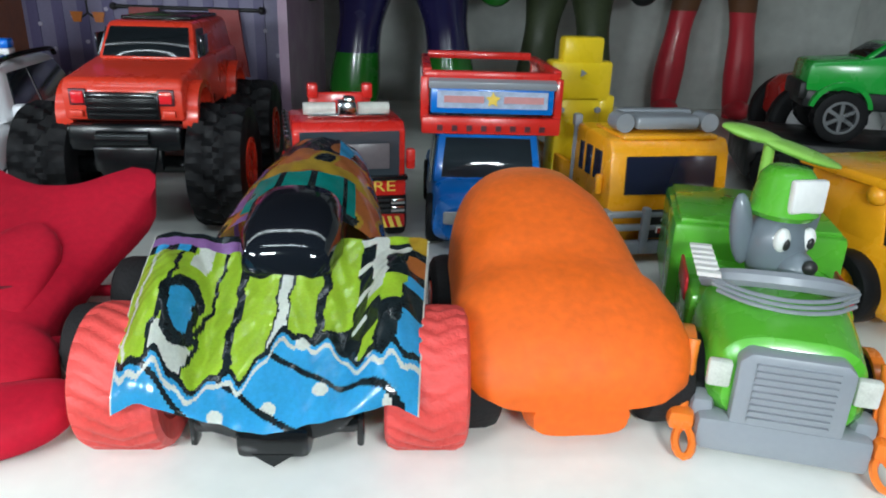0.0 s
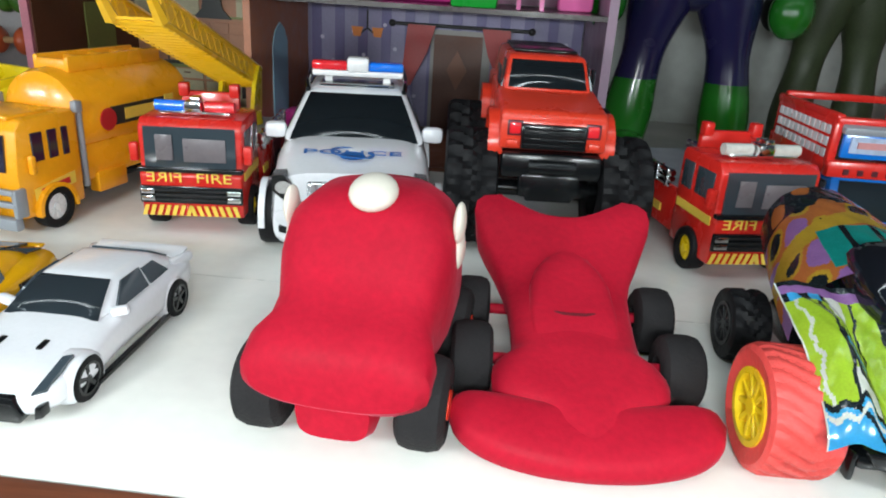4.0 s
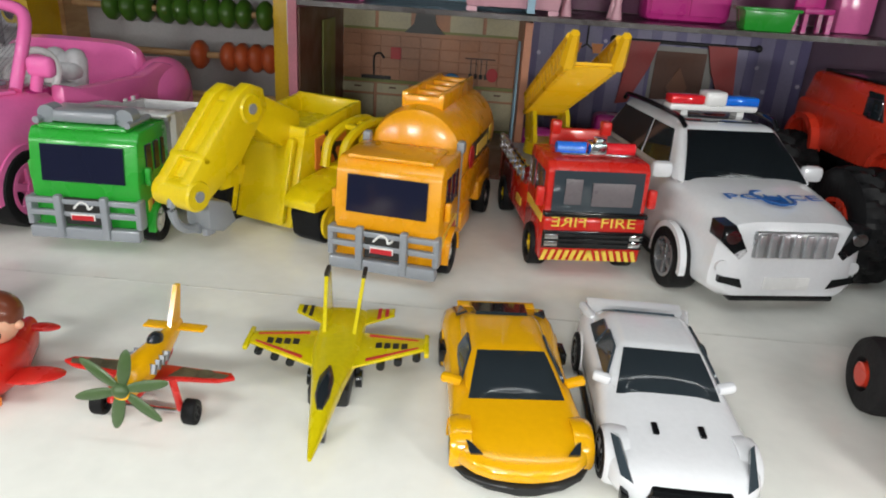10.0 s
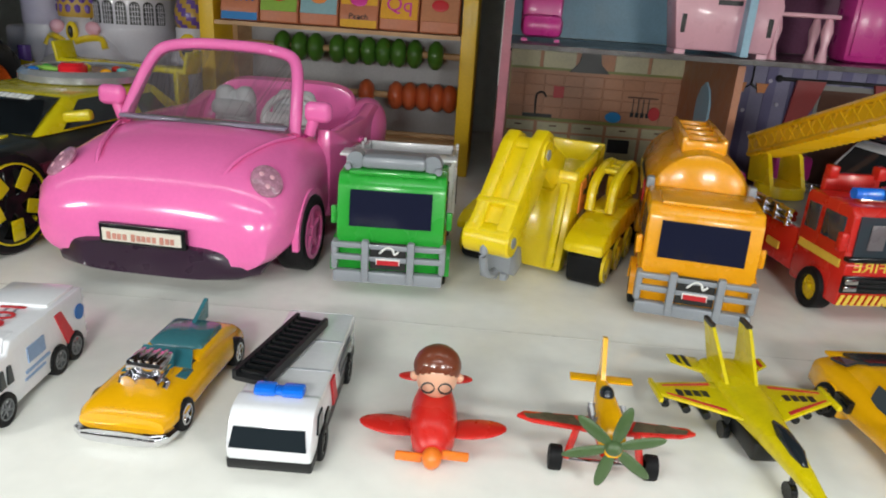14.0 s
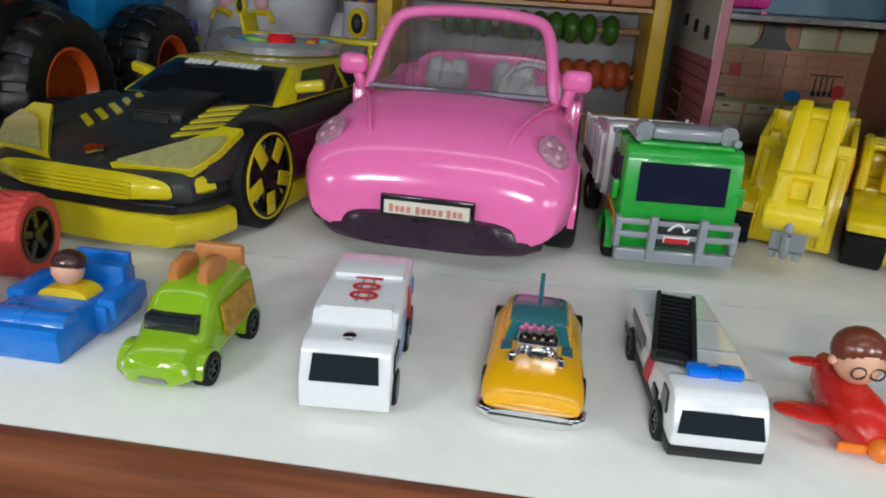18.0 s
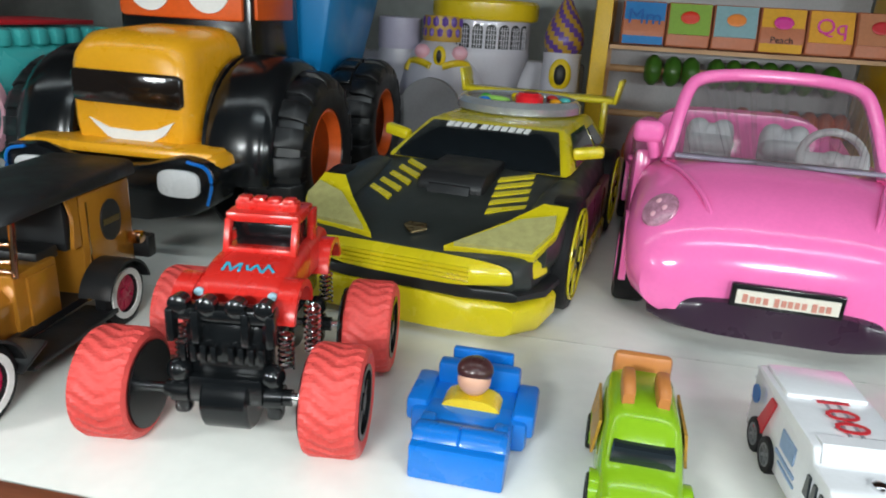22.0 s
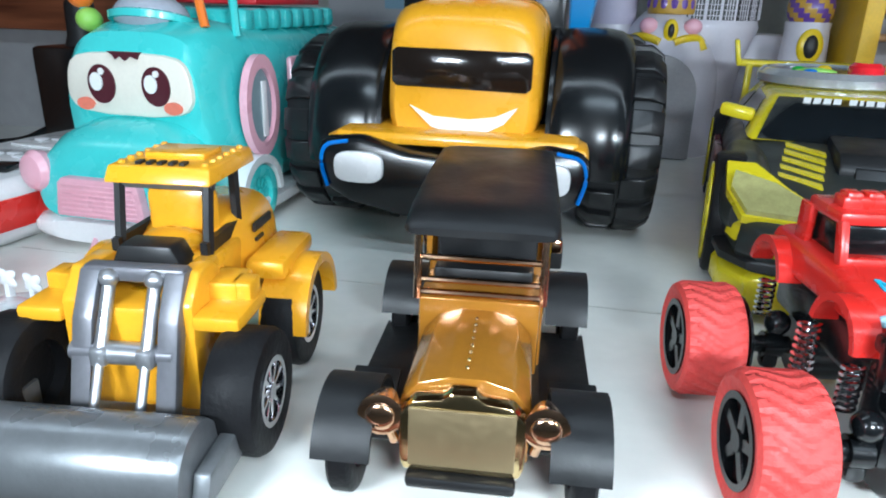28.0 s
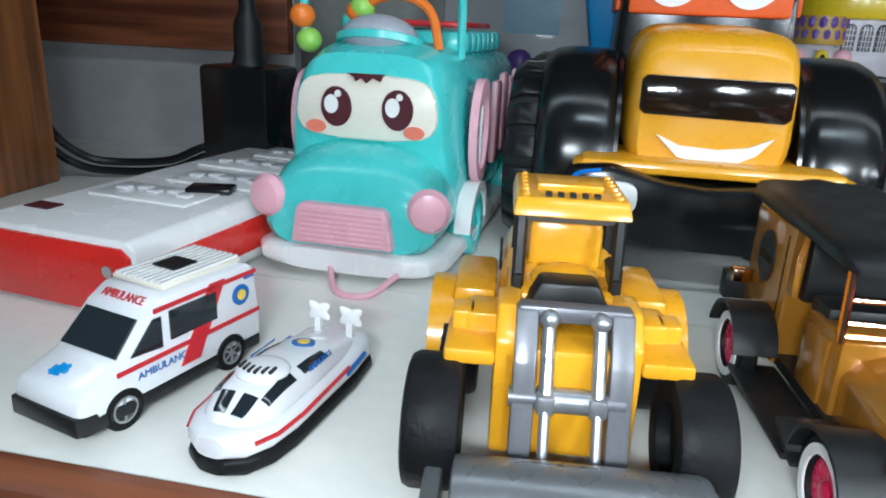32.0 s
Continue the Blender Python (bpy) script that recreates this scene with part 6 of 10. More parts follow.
# ---- big toys at the dark end ----
def big_wheel(o, s, x, y, r, w):
    """A huge tractor wheel: a smooth tyre with broad staggered tread bars, and a deep dished rim."""
    h, q = w / 2, r * 0.56
    key = ("big", s)
    if key not in MESHES:
        tyre = lathe([(q * 0.95, -h * 0.5), (q, -h * 0.92), (r * 0.80, -h), (r * 0.90, -h * 0.9), (r * 0.945, -h * 0.62), (r * 0.945, h * 0.62), (r * 0.90, h * 0.9), (r * 0.80, h), (q, h * 0.92), (q * 0.95, h * 0.5)], 48)
        t = part("wheel", tyre, TYRE, o, "black tyre with broad tread bars")
        for k in (-1, 1):
            bar = part("tread_bar", prism([(k * h * 0.04, r * 0.90), (k * h * 0.04, r * 0.995), (k * h * 0.66, r * 0.99), (k * h * 0.98, r * 0.90), (k * h * 1.01, r * 0.78), (k * h * 0.8, r * 0.78)], -r * 0.115, r * 0.115, "y", r * 0.012, 1), TYRE, t)
            MESHES["bar", s, k] = bar.data
        m = part("rim", lathe([(q * 0.97, s * h * 0.5), (q * 1.0, s * h * 0.86), (q * 0.93, s * h * 0.9), (q * 0.80, s * h * 0.35), (q * 0.42, s * h * 0.15), (q * 0.36, s * h * 0.45), (q * 0.12, s * h * 0.5)], 36), DORANGE, t, "orange dished rim")
        MESHES[key] = (t.data, m.data)
    else:
        t = new("wheel", MESHES[key][0])
        t.parent = o
        m = new("rim", MESHES[key][1])
        m.parent = t
        for k in (-1, 1):
            new("tread_bar", MESHES["bar", s, k]).parent = t
    for k in (-1, 1):
        for i in range(1, 18):
            bar = new("tread_bar", MESHES["bar", s, k])
            bar.parent = t
            bar.rotation_euler.x = math.radians(20 * i + (10 if k > 0 else 0))
    t.location = (x, y, r)


def tractor():
    o = thing("toy_tractor", -0.9698, 0.2752, 0.2, "big yellow plastic tractor with huge black tyres and blue tipper", "toy tractor")
    o.scale.x = 0.98
    hood = part("hood", loft([(0.016, 0.031, 0.048, 0.098, 4.5, 0.06), (0.0185, 0.034, 0.047, 0.103, 4.5, 0.06), (0.028, 0.036, 0.047, 0.108, 5, 0.06), (0.08, 0.037, 0.047, 0.111, 5, 0.06)], 32), MUST, o)
    hood.location.y = 0.006
    part("visor", prism([(-0.029, 0.0725), (0.029, 0.0715), (0.0312, 0.0735), (0.0312, 0.0865), (0.029, 0.0885), (-0.029, 0.089), (-0.0312, 0.087), (-0.0312, 0.0745)], 0.0145, 0.022, "y", 0.0008), mat("dark_brown_gloss", (0.012, 0.008, 0.006), 0.1, coat=0.6), hood, "glossy black strip")
    sm = [(-0.023, 0.067), (-0.012, 0.0625), (0.004, 0.0618), (0.016, 0.0635), (0.026, 0.068), (0.020, 0.0605), (0.012, 0.0565), (-0.002, 0.055), (-0.013, 0.058)]
    part("smile", moved(prism(sm, 0.0148, 0.0165, "y"), 0, 0, -0.0025), PAPERW, hood, "white painted smile")
    part("fender_lip", join(box(0, 0.03, 0.0485, 0.108, 0.045, 0.006, 0.0025), *[box(s * 0.0535, 0.02, 0.041, 0.009, 0.03, 0.018, 0.004) for s in (-1, 1)]), MUST, o).location.z = 0.003
    bump = part("bumper", prism([(-0.058, 0.048), (-0.04, 0.0495), (-0.02, 0.044), (0, 0.0425), (0.02, 0.044), (0.04, 0.0495), (0.056, 0.0475), (0.06, 0.04), (0.056, 0.026), (0.045, 0.02), (0.02, 0.015), (-0.02, 0.015), (-0.045, 0.02), (-0.056, 0.026), (-0.06, 0.04)], 0.0, 0.026, "y", 0.003), BLACK, o, "black bumper with white lamps")
    bump.location.z = 0.0036
    for s in (-1, 1):
        part("headlight", prism([(s * (0.0402 + 0.0112 * math.copysign(abs(math.cos(a)) ** 0.6, math.cos(a))), 0.0365 + 0.0068 * math.copysign(abs(math.sin(a)) ** 0.6, math.sin(a))) for a in [i * math.pi / 10 for i in range(20)]], -0.0022, 0.002, "y", 0.0006), WHITE, bump, "white oval lamp")
        part("blue_line", tube(curve([(s * 0.045, -0.0004, 0.0475), (s * 0.055, -0.0004, 0.045), (s * 0.0575, -0.0004, 0.037), (s * 0.055, -0.0004, 0.027)]), 0.0009, 5), BLUE, bump)
        fen = part("mudguard", moved(arch([(s * x, r) for x, r in ((0, 0.0445), (0, 0.0485), (0.003, 0.051), (0.008, 0.0525), (0.024, 0.0528), (0.031, 0.0518), (0.036, 0.0492), (0.038, 0.0455), (0.037, 0.0445))]), s * 0.038, 0.075, 0.045), BLACK, o, "glossy black mudguard")
        part("guard_side", moved(lathe([(0.001, -0.001), (0.05, -0.001), (0.05, 0.001), (0.001, 0.001)], 30), s * 0.039, 0.075, 0.047), BLACK, fen)
        for y in (0.075, 0.195):
            big_wheel(o, s, s * 0.0725, y, 0.0455, 0.036)
    cab = part("cab", join(frus(-0.044, 0.044, 0.078, 0.15, 0.045, -0.04, 0.04, 0.08, 0.145, 0.20, 0.005)), BLACK, o, "black cab")
    part("face_plate", box(0, 0.0775, 0.138, 0.076, 0.004, 0.048, 0.003), DORANGE, cab, "orange face plate")
    for s in (-1, 1):
        part("side_plate", box(s * 0.0425, 0.108, 0.14, 0.003, 0.05, 0.05, 0.003), DORANGE, cab)
        e = part("eye", oval((s * 0.018, 0.131), 0.0135, 0.0135, 0.0748, 24), PAPERW, cab, "white round eye")
        part("pupil", oval((s * 0.015, 0.135), 0.0055, 0.0055, 0.0737, 18), PAPERK, e)
    part("chassis", box(0, 0.13, 0.04, 0.06, 0.2, 0.025, 0.004), BLACK, o)
    part("tipper", join(frus(-0.05, 0.05, 0.16, 0.25, 0.072, -0.066, 0.066, 0.155, 0.275, 0.16, 0.005), box(0, 0.214, 0.162, 0.14, 0.128, 0.006, 0.002)), SKYB, o, "blue tipper body")


tractor()


def teal_bus():
    o = thing("toy_bus", -1.1160, 0.2500, -2.5, "teal plastic toy bus with round eyes and bead wires", "toy bus")
    o.scale = (0.95, 1, 1)
    hood = part("hood", loft([(0.0, 0.036, 0.012, 0.036, 3, 0.1), (0.004, 0.042, 0.01, 0.045, 3, 0.14), (0.014, 0.0445, 0.01, 0.0525, 3, 0.2), (0.03, 0.045, 0.01, 0.056, 3, 0.22), (0.05, 0.045, 0.01, 0.058, 3, 0.2)], 36), TEAL, o)
    cab = part("cab", join(loft([(0.026, 0.037, 0.045, 0.084, 4, 0.1), (0.03, 0.0405, 0.02, 0.092, 4, 0.14), (0.042, 0.0435, 0.012, 0.0965, 4, 0.16), (0.06, 0.0445, 0.012, 0.0975, 4.5, 0.16), (0.1, 0.0445, 0.012, 0.093, 5, 0.14), (0.2, 0.0445, 0.012, 0.092, 5, 0.14), (0.212, 0.041, 0.016, 0.088, 4, 0.14)], 36)), TEAL, o)
    bump = part("bumper", loft([(-0.004, 0.030, 0.004, 0.0135, 3.4, 0), (-0.001, 0.0395, 0.0035, 0.014, 3.6, 0), (0.008, 0.0455, 0.0035, 0.014, 4, 0), (0.06, 0.0475, 0.0035, 0.014, 5, 0), (0.2, 0.0475, 0.004, 0.014, 5, 0)], 24), WHITE, o, "white bumper band")
    face = part("face_panel", prism([(-0.026, 0.0572), (-0.012, 0.0558), (0.012, 0.0558), (0.026, 0.0572), (0.0305, 0.0592), (0.0332, 0.0632), (0.0335, 0.0672), (0.0325, 0.0742), (0.0305, 0.0788), (0.0268, 0.0815), (0.020, 0.0828), (0, 0.0838), (-0.020, 0.0828), (-0.0268, 0.0815), (-0.0305, 0.0788), (-0.0325, 0.0742), (-0.0335, 0.0672), (-0.0332, 0.0632), (-0.0305, 0.0592)], 0.0235, 0.035, "y", 0.0012), CREAM, o, "cream face panel")
    for s in (-1, 1):
        e = part("eye", oval((s * 0.0145 + 0.001, 0.0695), 0.0073, 0.0085, 0.0233, 24), MAROON, face, "dark maroon eye")
        part("eye_light", oval((s * 0.0145 - 0.0012, 0.0705), 0.0033, 0.004, 0.0224, 18, 0.0004), PAPERW, e)
        part("eye_glint", oval((s * 0.0145 + 0.002, 0.075), 0.0015, 0.0015, 0.0224, 12, 0.0004), PAPERW, e)
        part("cheek", oval((s * 0.0235, 0.0605), 0.0048, 0.0028, 0.0233, 18), mat("coral_print", (0.75, 0.2, 0.13), 0.4), face)
    part("fringe", prism([(-0.008, 0.0838), (0.009, 0.0838), (0.0075, 0.0808), (0.004, 0.0822), (0.001, 0.080), (-0.0015, 0.082), (-0.004, 0.0805), (-0.005, 0.0822)], 0.0222, 0.0245, "y"), MAROON, face)
    gr = part("grille", prism([(-0.0235, 0.0155), (0.0235, 0.0155), (0.021, 0.0305), (0.0185, 0.033), (-0.0185, 0.033), (-0.021, 0.0305)], -0.0045, 0.008, "y", 0.0012), ROSE, o, "pale pink ribbed grille")
    for i in range(7):
        part("rib", box(0, -0.0045, 0.0173 + 0.0021 * i, 0.04 - 0.0005 * i, 0.001, 0.0011, 0.0003, None, 1), ROSE, gr)
    for s in (-1, 1):
        part("headlight", moved(lathe([(0.0085, 0), (0.0095, -0.004), (0.0075, -0.007), (0.004, -0.008)], 24, "y"), s * 0.0365, 0.006, 0.0328, 0, 0, s * 12), ROSE, o, "round pale pink headlight")
        part("fender", moved(hoop(0.0205, 0.0165, 0, 0.008, 22, 0.5), s * 0.041 - (0.008 if s < 0 else 0), 0.055, 0.015), WHITE, o, "white wheel arch")
        for y in (0.055, 0.165):
            wheel(o, s * 0.0425, y, 0.0155, 0.012, TEAL, TEAL, "disc")
        w = part("side_window", moved(hoop(0.021, 0.0155, 0, 0.004, 28), s * 0.0435 - (0.004 if s < 0 else 0), 0.062, 0.058, s=(1, 0.78, 1.15)), ROSE, o, "pink oval window frame")
        part("pane", moved(lathe([(0.001, -0.0005), (0.0158, -0.0005), (0.0158, 0.0005), (0.001, 0.0005)], 26), s * 0.0445, 0.062, 0.058, s=(1, 0.78, 1.15)), mat("dull_clear_pane", (0.25, 0.33, 0.36), 0.12), w)
        part("inner_bar", box(s * 0.0455, 0.066, 0.056, 0.0012, 0.0045, 0.027, 0.0005), WHITE, w, "white bar inside the window")
        part("xylophone_key", join(*[box(s * 0.046, 0.1 + 0.022 * i, 0.058 + 0.003 * (i % 2), 0.004, 0.014, 0.042, 0.003) for i in range(5)]), ROSE, o, "pale pink side rack")
    part("dome_seat", moved(lathe([(0.021, -0.001), (0.0215, 0.002), (0.019, 0.003)], 28, "z"), -0.003, 0.050, 0.0955, -14, 0, 0, (1, 0.8, 1)), TEAL, o)
    part("roof_window", moved(ball((0, 0, 0), (0.019, 0.015, 0.0105)), -0.003, 0.050, 0.0975, -14), mat("milky_clear_dome", (0.5, 0.52, 0.6), 0.1, alpha=0.75), o, "clear roof dome")
    for i in range(8):
        for s in (-1, 1):
            part("roof_key", box(s * 0.0165, 0.085 + 0.0145 * i, 0.0965, 0.028, 0.010, 0.011, 0.003), TEAL, o)
    part("roof_board", box(0, 0.14, 0.105, 0.05, 0.08, 0.003, 0.001), PAPERR, o)
    for k, (m, pts) in enumerate(((TEAL, [(-0.038, 0.05, 0.092), (-0.042, 0.05, 0.11), (-0.03, 0.052, 0.135), (0, 0.056, 0.145), (0.03, 0.06, 0.135), (0.034, 0.064, 0.09)]), (ORANGE2, [(-0.022, 0.06, 0.099), (-0.014, 0.056, 0.1105), (0.004, 0.052, 0.1165), (0.021, 0.05, 0.1105), (0.027, 0.048, 0.094)]))):
        w = part("bead_wire", tube(curve(pts), 0.0022, 8), m if k else TEAL, o, "curved orange wire" if k else "curved teal wire")
        cs = (LIME2, ORANGE2, TEAL) if k == 0 else (LIME2, TEAL, ORANGE2)
        path = curve(pts)
        for i in range(3):
            part("bead", ball(path[[1, 4, 7][i]] if k == 0 else path[[5, 2, 4][i]], (0.0062, 0.0062, 0.0056)), cs[i], w)
    part("pull_cord", tube(curve([(-0.006, -0.002, 0.006), (0.004, -0.018, 0.0016), (0.018, -0.018, 0.0016), (0.026, -0.004, 0.006)]), 0.0014, 6), ROSE, o, "pale pink cord loop")


teal_bus()

ext = thing("extension_board", -1.205, 0.19, -8, "white plastic extension board with red sides", "extension board")
part("body", prism([(-0.052, 0.012), (-0.046, 0.004), (-0.032, 0.0), (0.032, 0.0), (0.036, 0.004), (0.036, 0.025), (0.032, 0.029), (-0.04, 0.029), (-0.049, 0.025)], 0.002, 0.19, "y", 0.0018), WHITE, ext)
part("end_cap", prism([(-0.050, 0.012), (-0.045, 0.005), (-0.032, 0.0015), (0.030, 0.0015), (0.034, 0.005), (0.034, 0.0235), (0.030, 0.0265), (-0.04, 0.0265), (-0.047, 0.0235)], 0.0, 0.004, "y", 0.0008), RED, ext, "red end cap")
part("side_band", box(0.0365, 0.095, 0.0145, 0.001, 0.18, 0.014, 0.0003), RED, ext, "red side band")
part("screw", moved(lathe([(0.0022, -0.001), (0.0022, 0.001)], 12, "y"), 0.026, -0.0006, 0.0185), CHROME, ext)
part("plate", box(-0.03, 0.025, 0.0294, 0.012, 0.008, 0.0006), MAROON, ext)
for k in range(4):
    y = 0.06 + 0.036 * k
    sk = part("socket", box(-0.006 + 0.01 * (k % 2), y, 0.0294, 0.05, 0.024, 0.0012, 0.0004), WHITE, ext, "white socket with pin holes")
    for i in range(5):
        part("shutter", box(-0.022 + 0.008 * i + 0.01 * (k % 2), y + 0.004 * (i % 2), 0.0306, 0.006, 0.005, 0.0014, 0.0005), P("pearl_white_plastic", (0.7, 0.7, 0.72), 0.3), sk)
part("switch", box(0.012, 0.075, 0.0306, 0.02, 0.012, 0.003, 0.001, (0, 0, 20)), BLACK, ext, "black switch")
ch = thing("charger", -1.2265, 0.392, -6, "black plastic charger plugged in the extension board", "charger", z=0.0)
part("body", box(0, 0.0, 0.038, 0.046, 0.04, 0.076, 0.003), BLACK, ch)
part("strain_relief", moved(lathe([(0.011, 0.076), (0.009, 0.082), (0.0085, 0.1), (0.005, 0.108), (0.005, 0.2)], 16, "z"), 0, 0, 0), MATTE, ch)
for k, (dx, dz) in enumerate(((0, 0), (0.006, 0.006))):
    pts = [(-1.356 + dx, 0.35, 0.24), (-1.355 + dx, 0.35, 0.11 + dz), (-1.354 + dx, 0.352, 0.06 + dz), (-1.352 + dx, 0.362, 0.025 + dz), (-1.338 + dx, 0.372, 0.0085 + dz), (-1.315, 0.382, 0.0045 + dz), (-1.285, 0.392, 0.0065 + dz), (-1.262, 0.402, 0.016 + dz), (-1.235, 0.425, 0.02)]
    solo("cable", tube(curve(pts), 0.0026, 8), BLACK, "black electric cable hanging by the wooden post", "cable", "black cables")


# ---- small cars of the front row ----
def ambulance():
    o = thing("ambulance_van", -1.1488, 0.1180, -15.5, "white toy ambulance with red stripes", "toy car")
    o.scale = (0.82, 0.98, 0.945)
    body = part("body", join(prism([(0.0, 0.006), (0.0, 0.0125), (0.002, 0.0155), (0.013, 0.0195), (0.024, 0.0305), (0.03, 0.034), (0.062, 0.0345), (0.0655, 0.032), (0.067, 0.014), (0.067, 0.006)], -0.0152, 0.0152, "x", 0.0018)), PAINTW, o)
    part("skirt", join(box(0, 0.0335, 0.006, 0.0312, 0.0655, 0.0045, 0.001), prism([(-0.001, 0.0045), (-0.001, 0.0105), (0.006, 0.0095), (0.006, 0.0045)], -0.0155, 0.0155, "x", 0.001)), MATTE, o, "black lower trim")
    f = lambda x, t: (x, 0.0135 + (0.0245 - 0.0135) * t, 0.0198 + (0.031 - 0.0198) * t)
    part("windscreen", patch([f(-0.0128, 0.04), f(0.0128, 0.04), f(0.0118, 0.8), f(-0.0118, 0.8)], 0.0004, 0.0005), GLASSD, body, "dark windscreen")
    for s in (-1, 1):
        def side(name, pts, m, label=""):
            q = [(s * 0.0153, y, z) for y, z in pts]
            part(name, patch(q if s > 0 else q[::-1], 0.0003, 0.0003), m, body, label)
        side("side_window", [(0.0165, 0.0205), (0.027, 0.0195), (0.027, 0.029), (0.0245, 0.029)], GLASSD)
        side("side_window", [(0.03, 0.0205), (0.0475, 0.0205), (0.0475, 0.0295), (0.03, 0.0295)], GLASSD)
        side("stripe", [(0.025, 0.0305), (0.065, 0.0305), (0.065, 0.0318), (0.025, 0.0318)], PAPERR)
        side("stripe", [(0.012, 0.0165), (0.066, 0.0165), (0.066, 0.0178), (0.012, 0.0178)], PAPERR)
        side("stripe", [(0.033, 0.0105), (0.04, 0.0105), (0.0515, 0.0325), (0.0455, 0.0325)], PAPERR, "broad red stripe")
        part("emblem", moved(lathe([(0.0035, 0), (0.0035, 0.0006)], 16), s * 0.0153 - (0.0006 if s < 0 else 0), 0.058, 0.0248), PAPERB, body)
        part("emblem_disc", moved(lathe([(0.0018, 0), (0.0018, 0.0009)], 12), s * 0.0153 - (0.0009 if s < 0 else 0), 0.058, 0.0248), PAPERY, body)
        words("lettering", "AMBULANCE", 0.0032, pose(s * 0.0156, 0.0275, 0.0138, 90, 0, 90 * s), PAPERB, body, "blue AMBULANCE lettering", 0.0185)
        part("blue_mark", box(s * 0.0154, 0.062, 0.0305 + 0.0, 0.0006, 0.004, 0.0022), PAPERB, body)
        wheel(o, s * 0.0132, 0.0135, 0.0062, 0.005, RUBBER, SILVER, "six")
        wheel(o, s * 0.0135, 0.0528, 0.0062, 0.005, RUBBER, SILVER, "six")
    words("lettering", "AMBULANCE", 0.0038, pose(0, 0.0262, 0.0325, 45, 0, 0), PAPERR, body, "red AMBULANCE lettering", 0.0195)
    part("star", join(*[moved(box(0, 0, 0, 0.0058, 0.0016, 0.0006), -0.002, 0.0065, 0.0178, 18, 0, a) for a in (0, 60, 120)]), SKYB, body, "blue star of life")
    rf = part("roof_slats", box(0, 0.0465, 0.0352, 0.024, 0.031, 0.0015, 0.0005), CREAM, o, "off-white ribbed roof")
    for i in range(9):
        part("slat", box(-0.0104 + 0.0026 * i, 0.0465, 0.0362, 0.0013, 0.03, 0.001), WHITE, rf)
    part("hatch", box(0, 0.045, 0.0369, 0.011, 0.009, 0.0008, 0.0003), MATTE, rf)


ambulance()


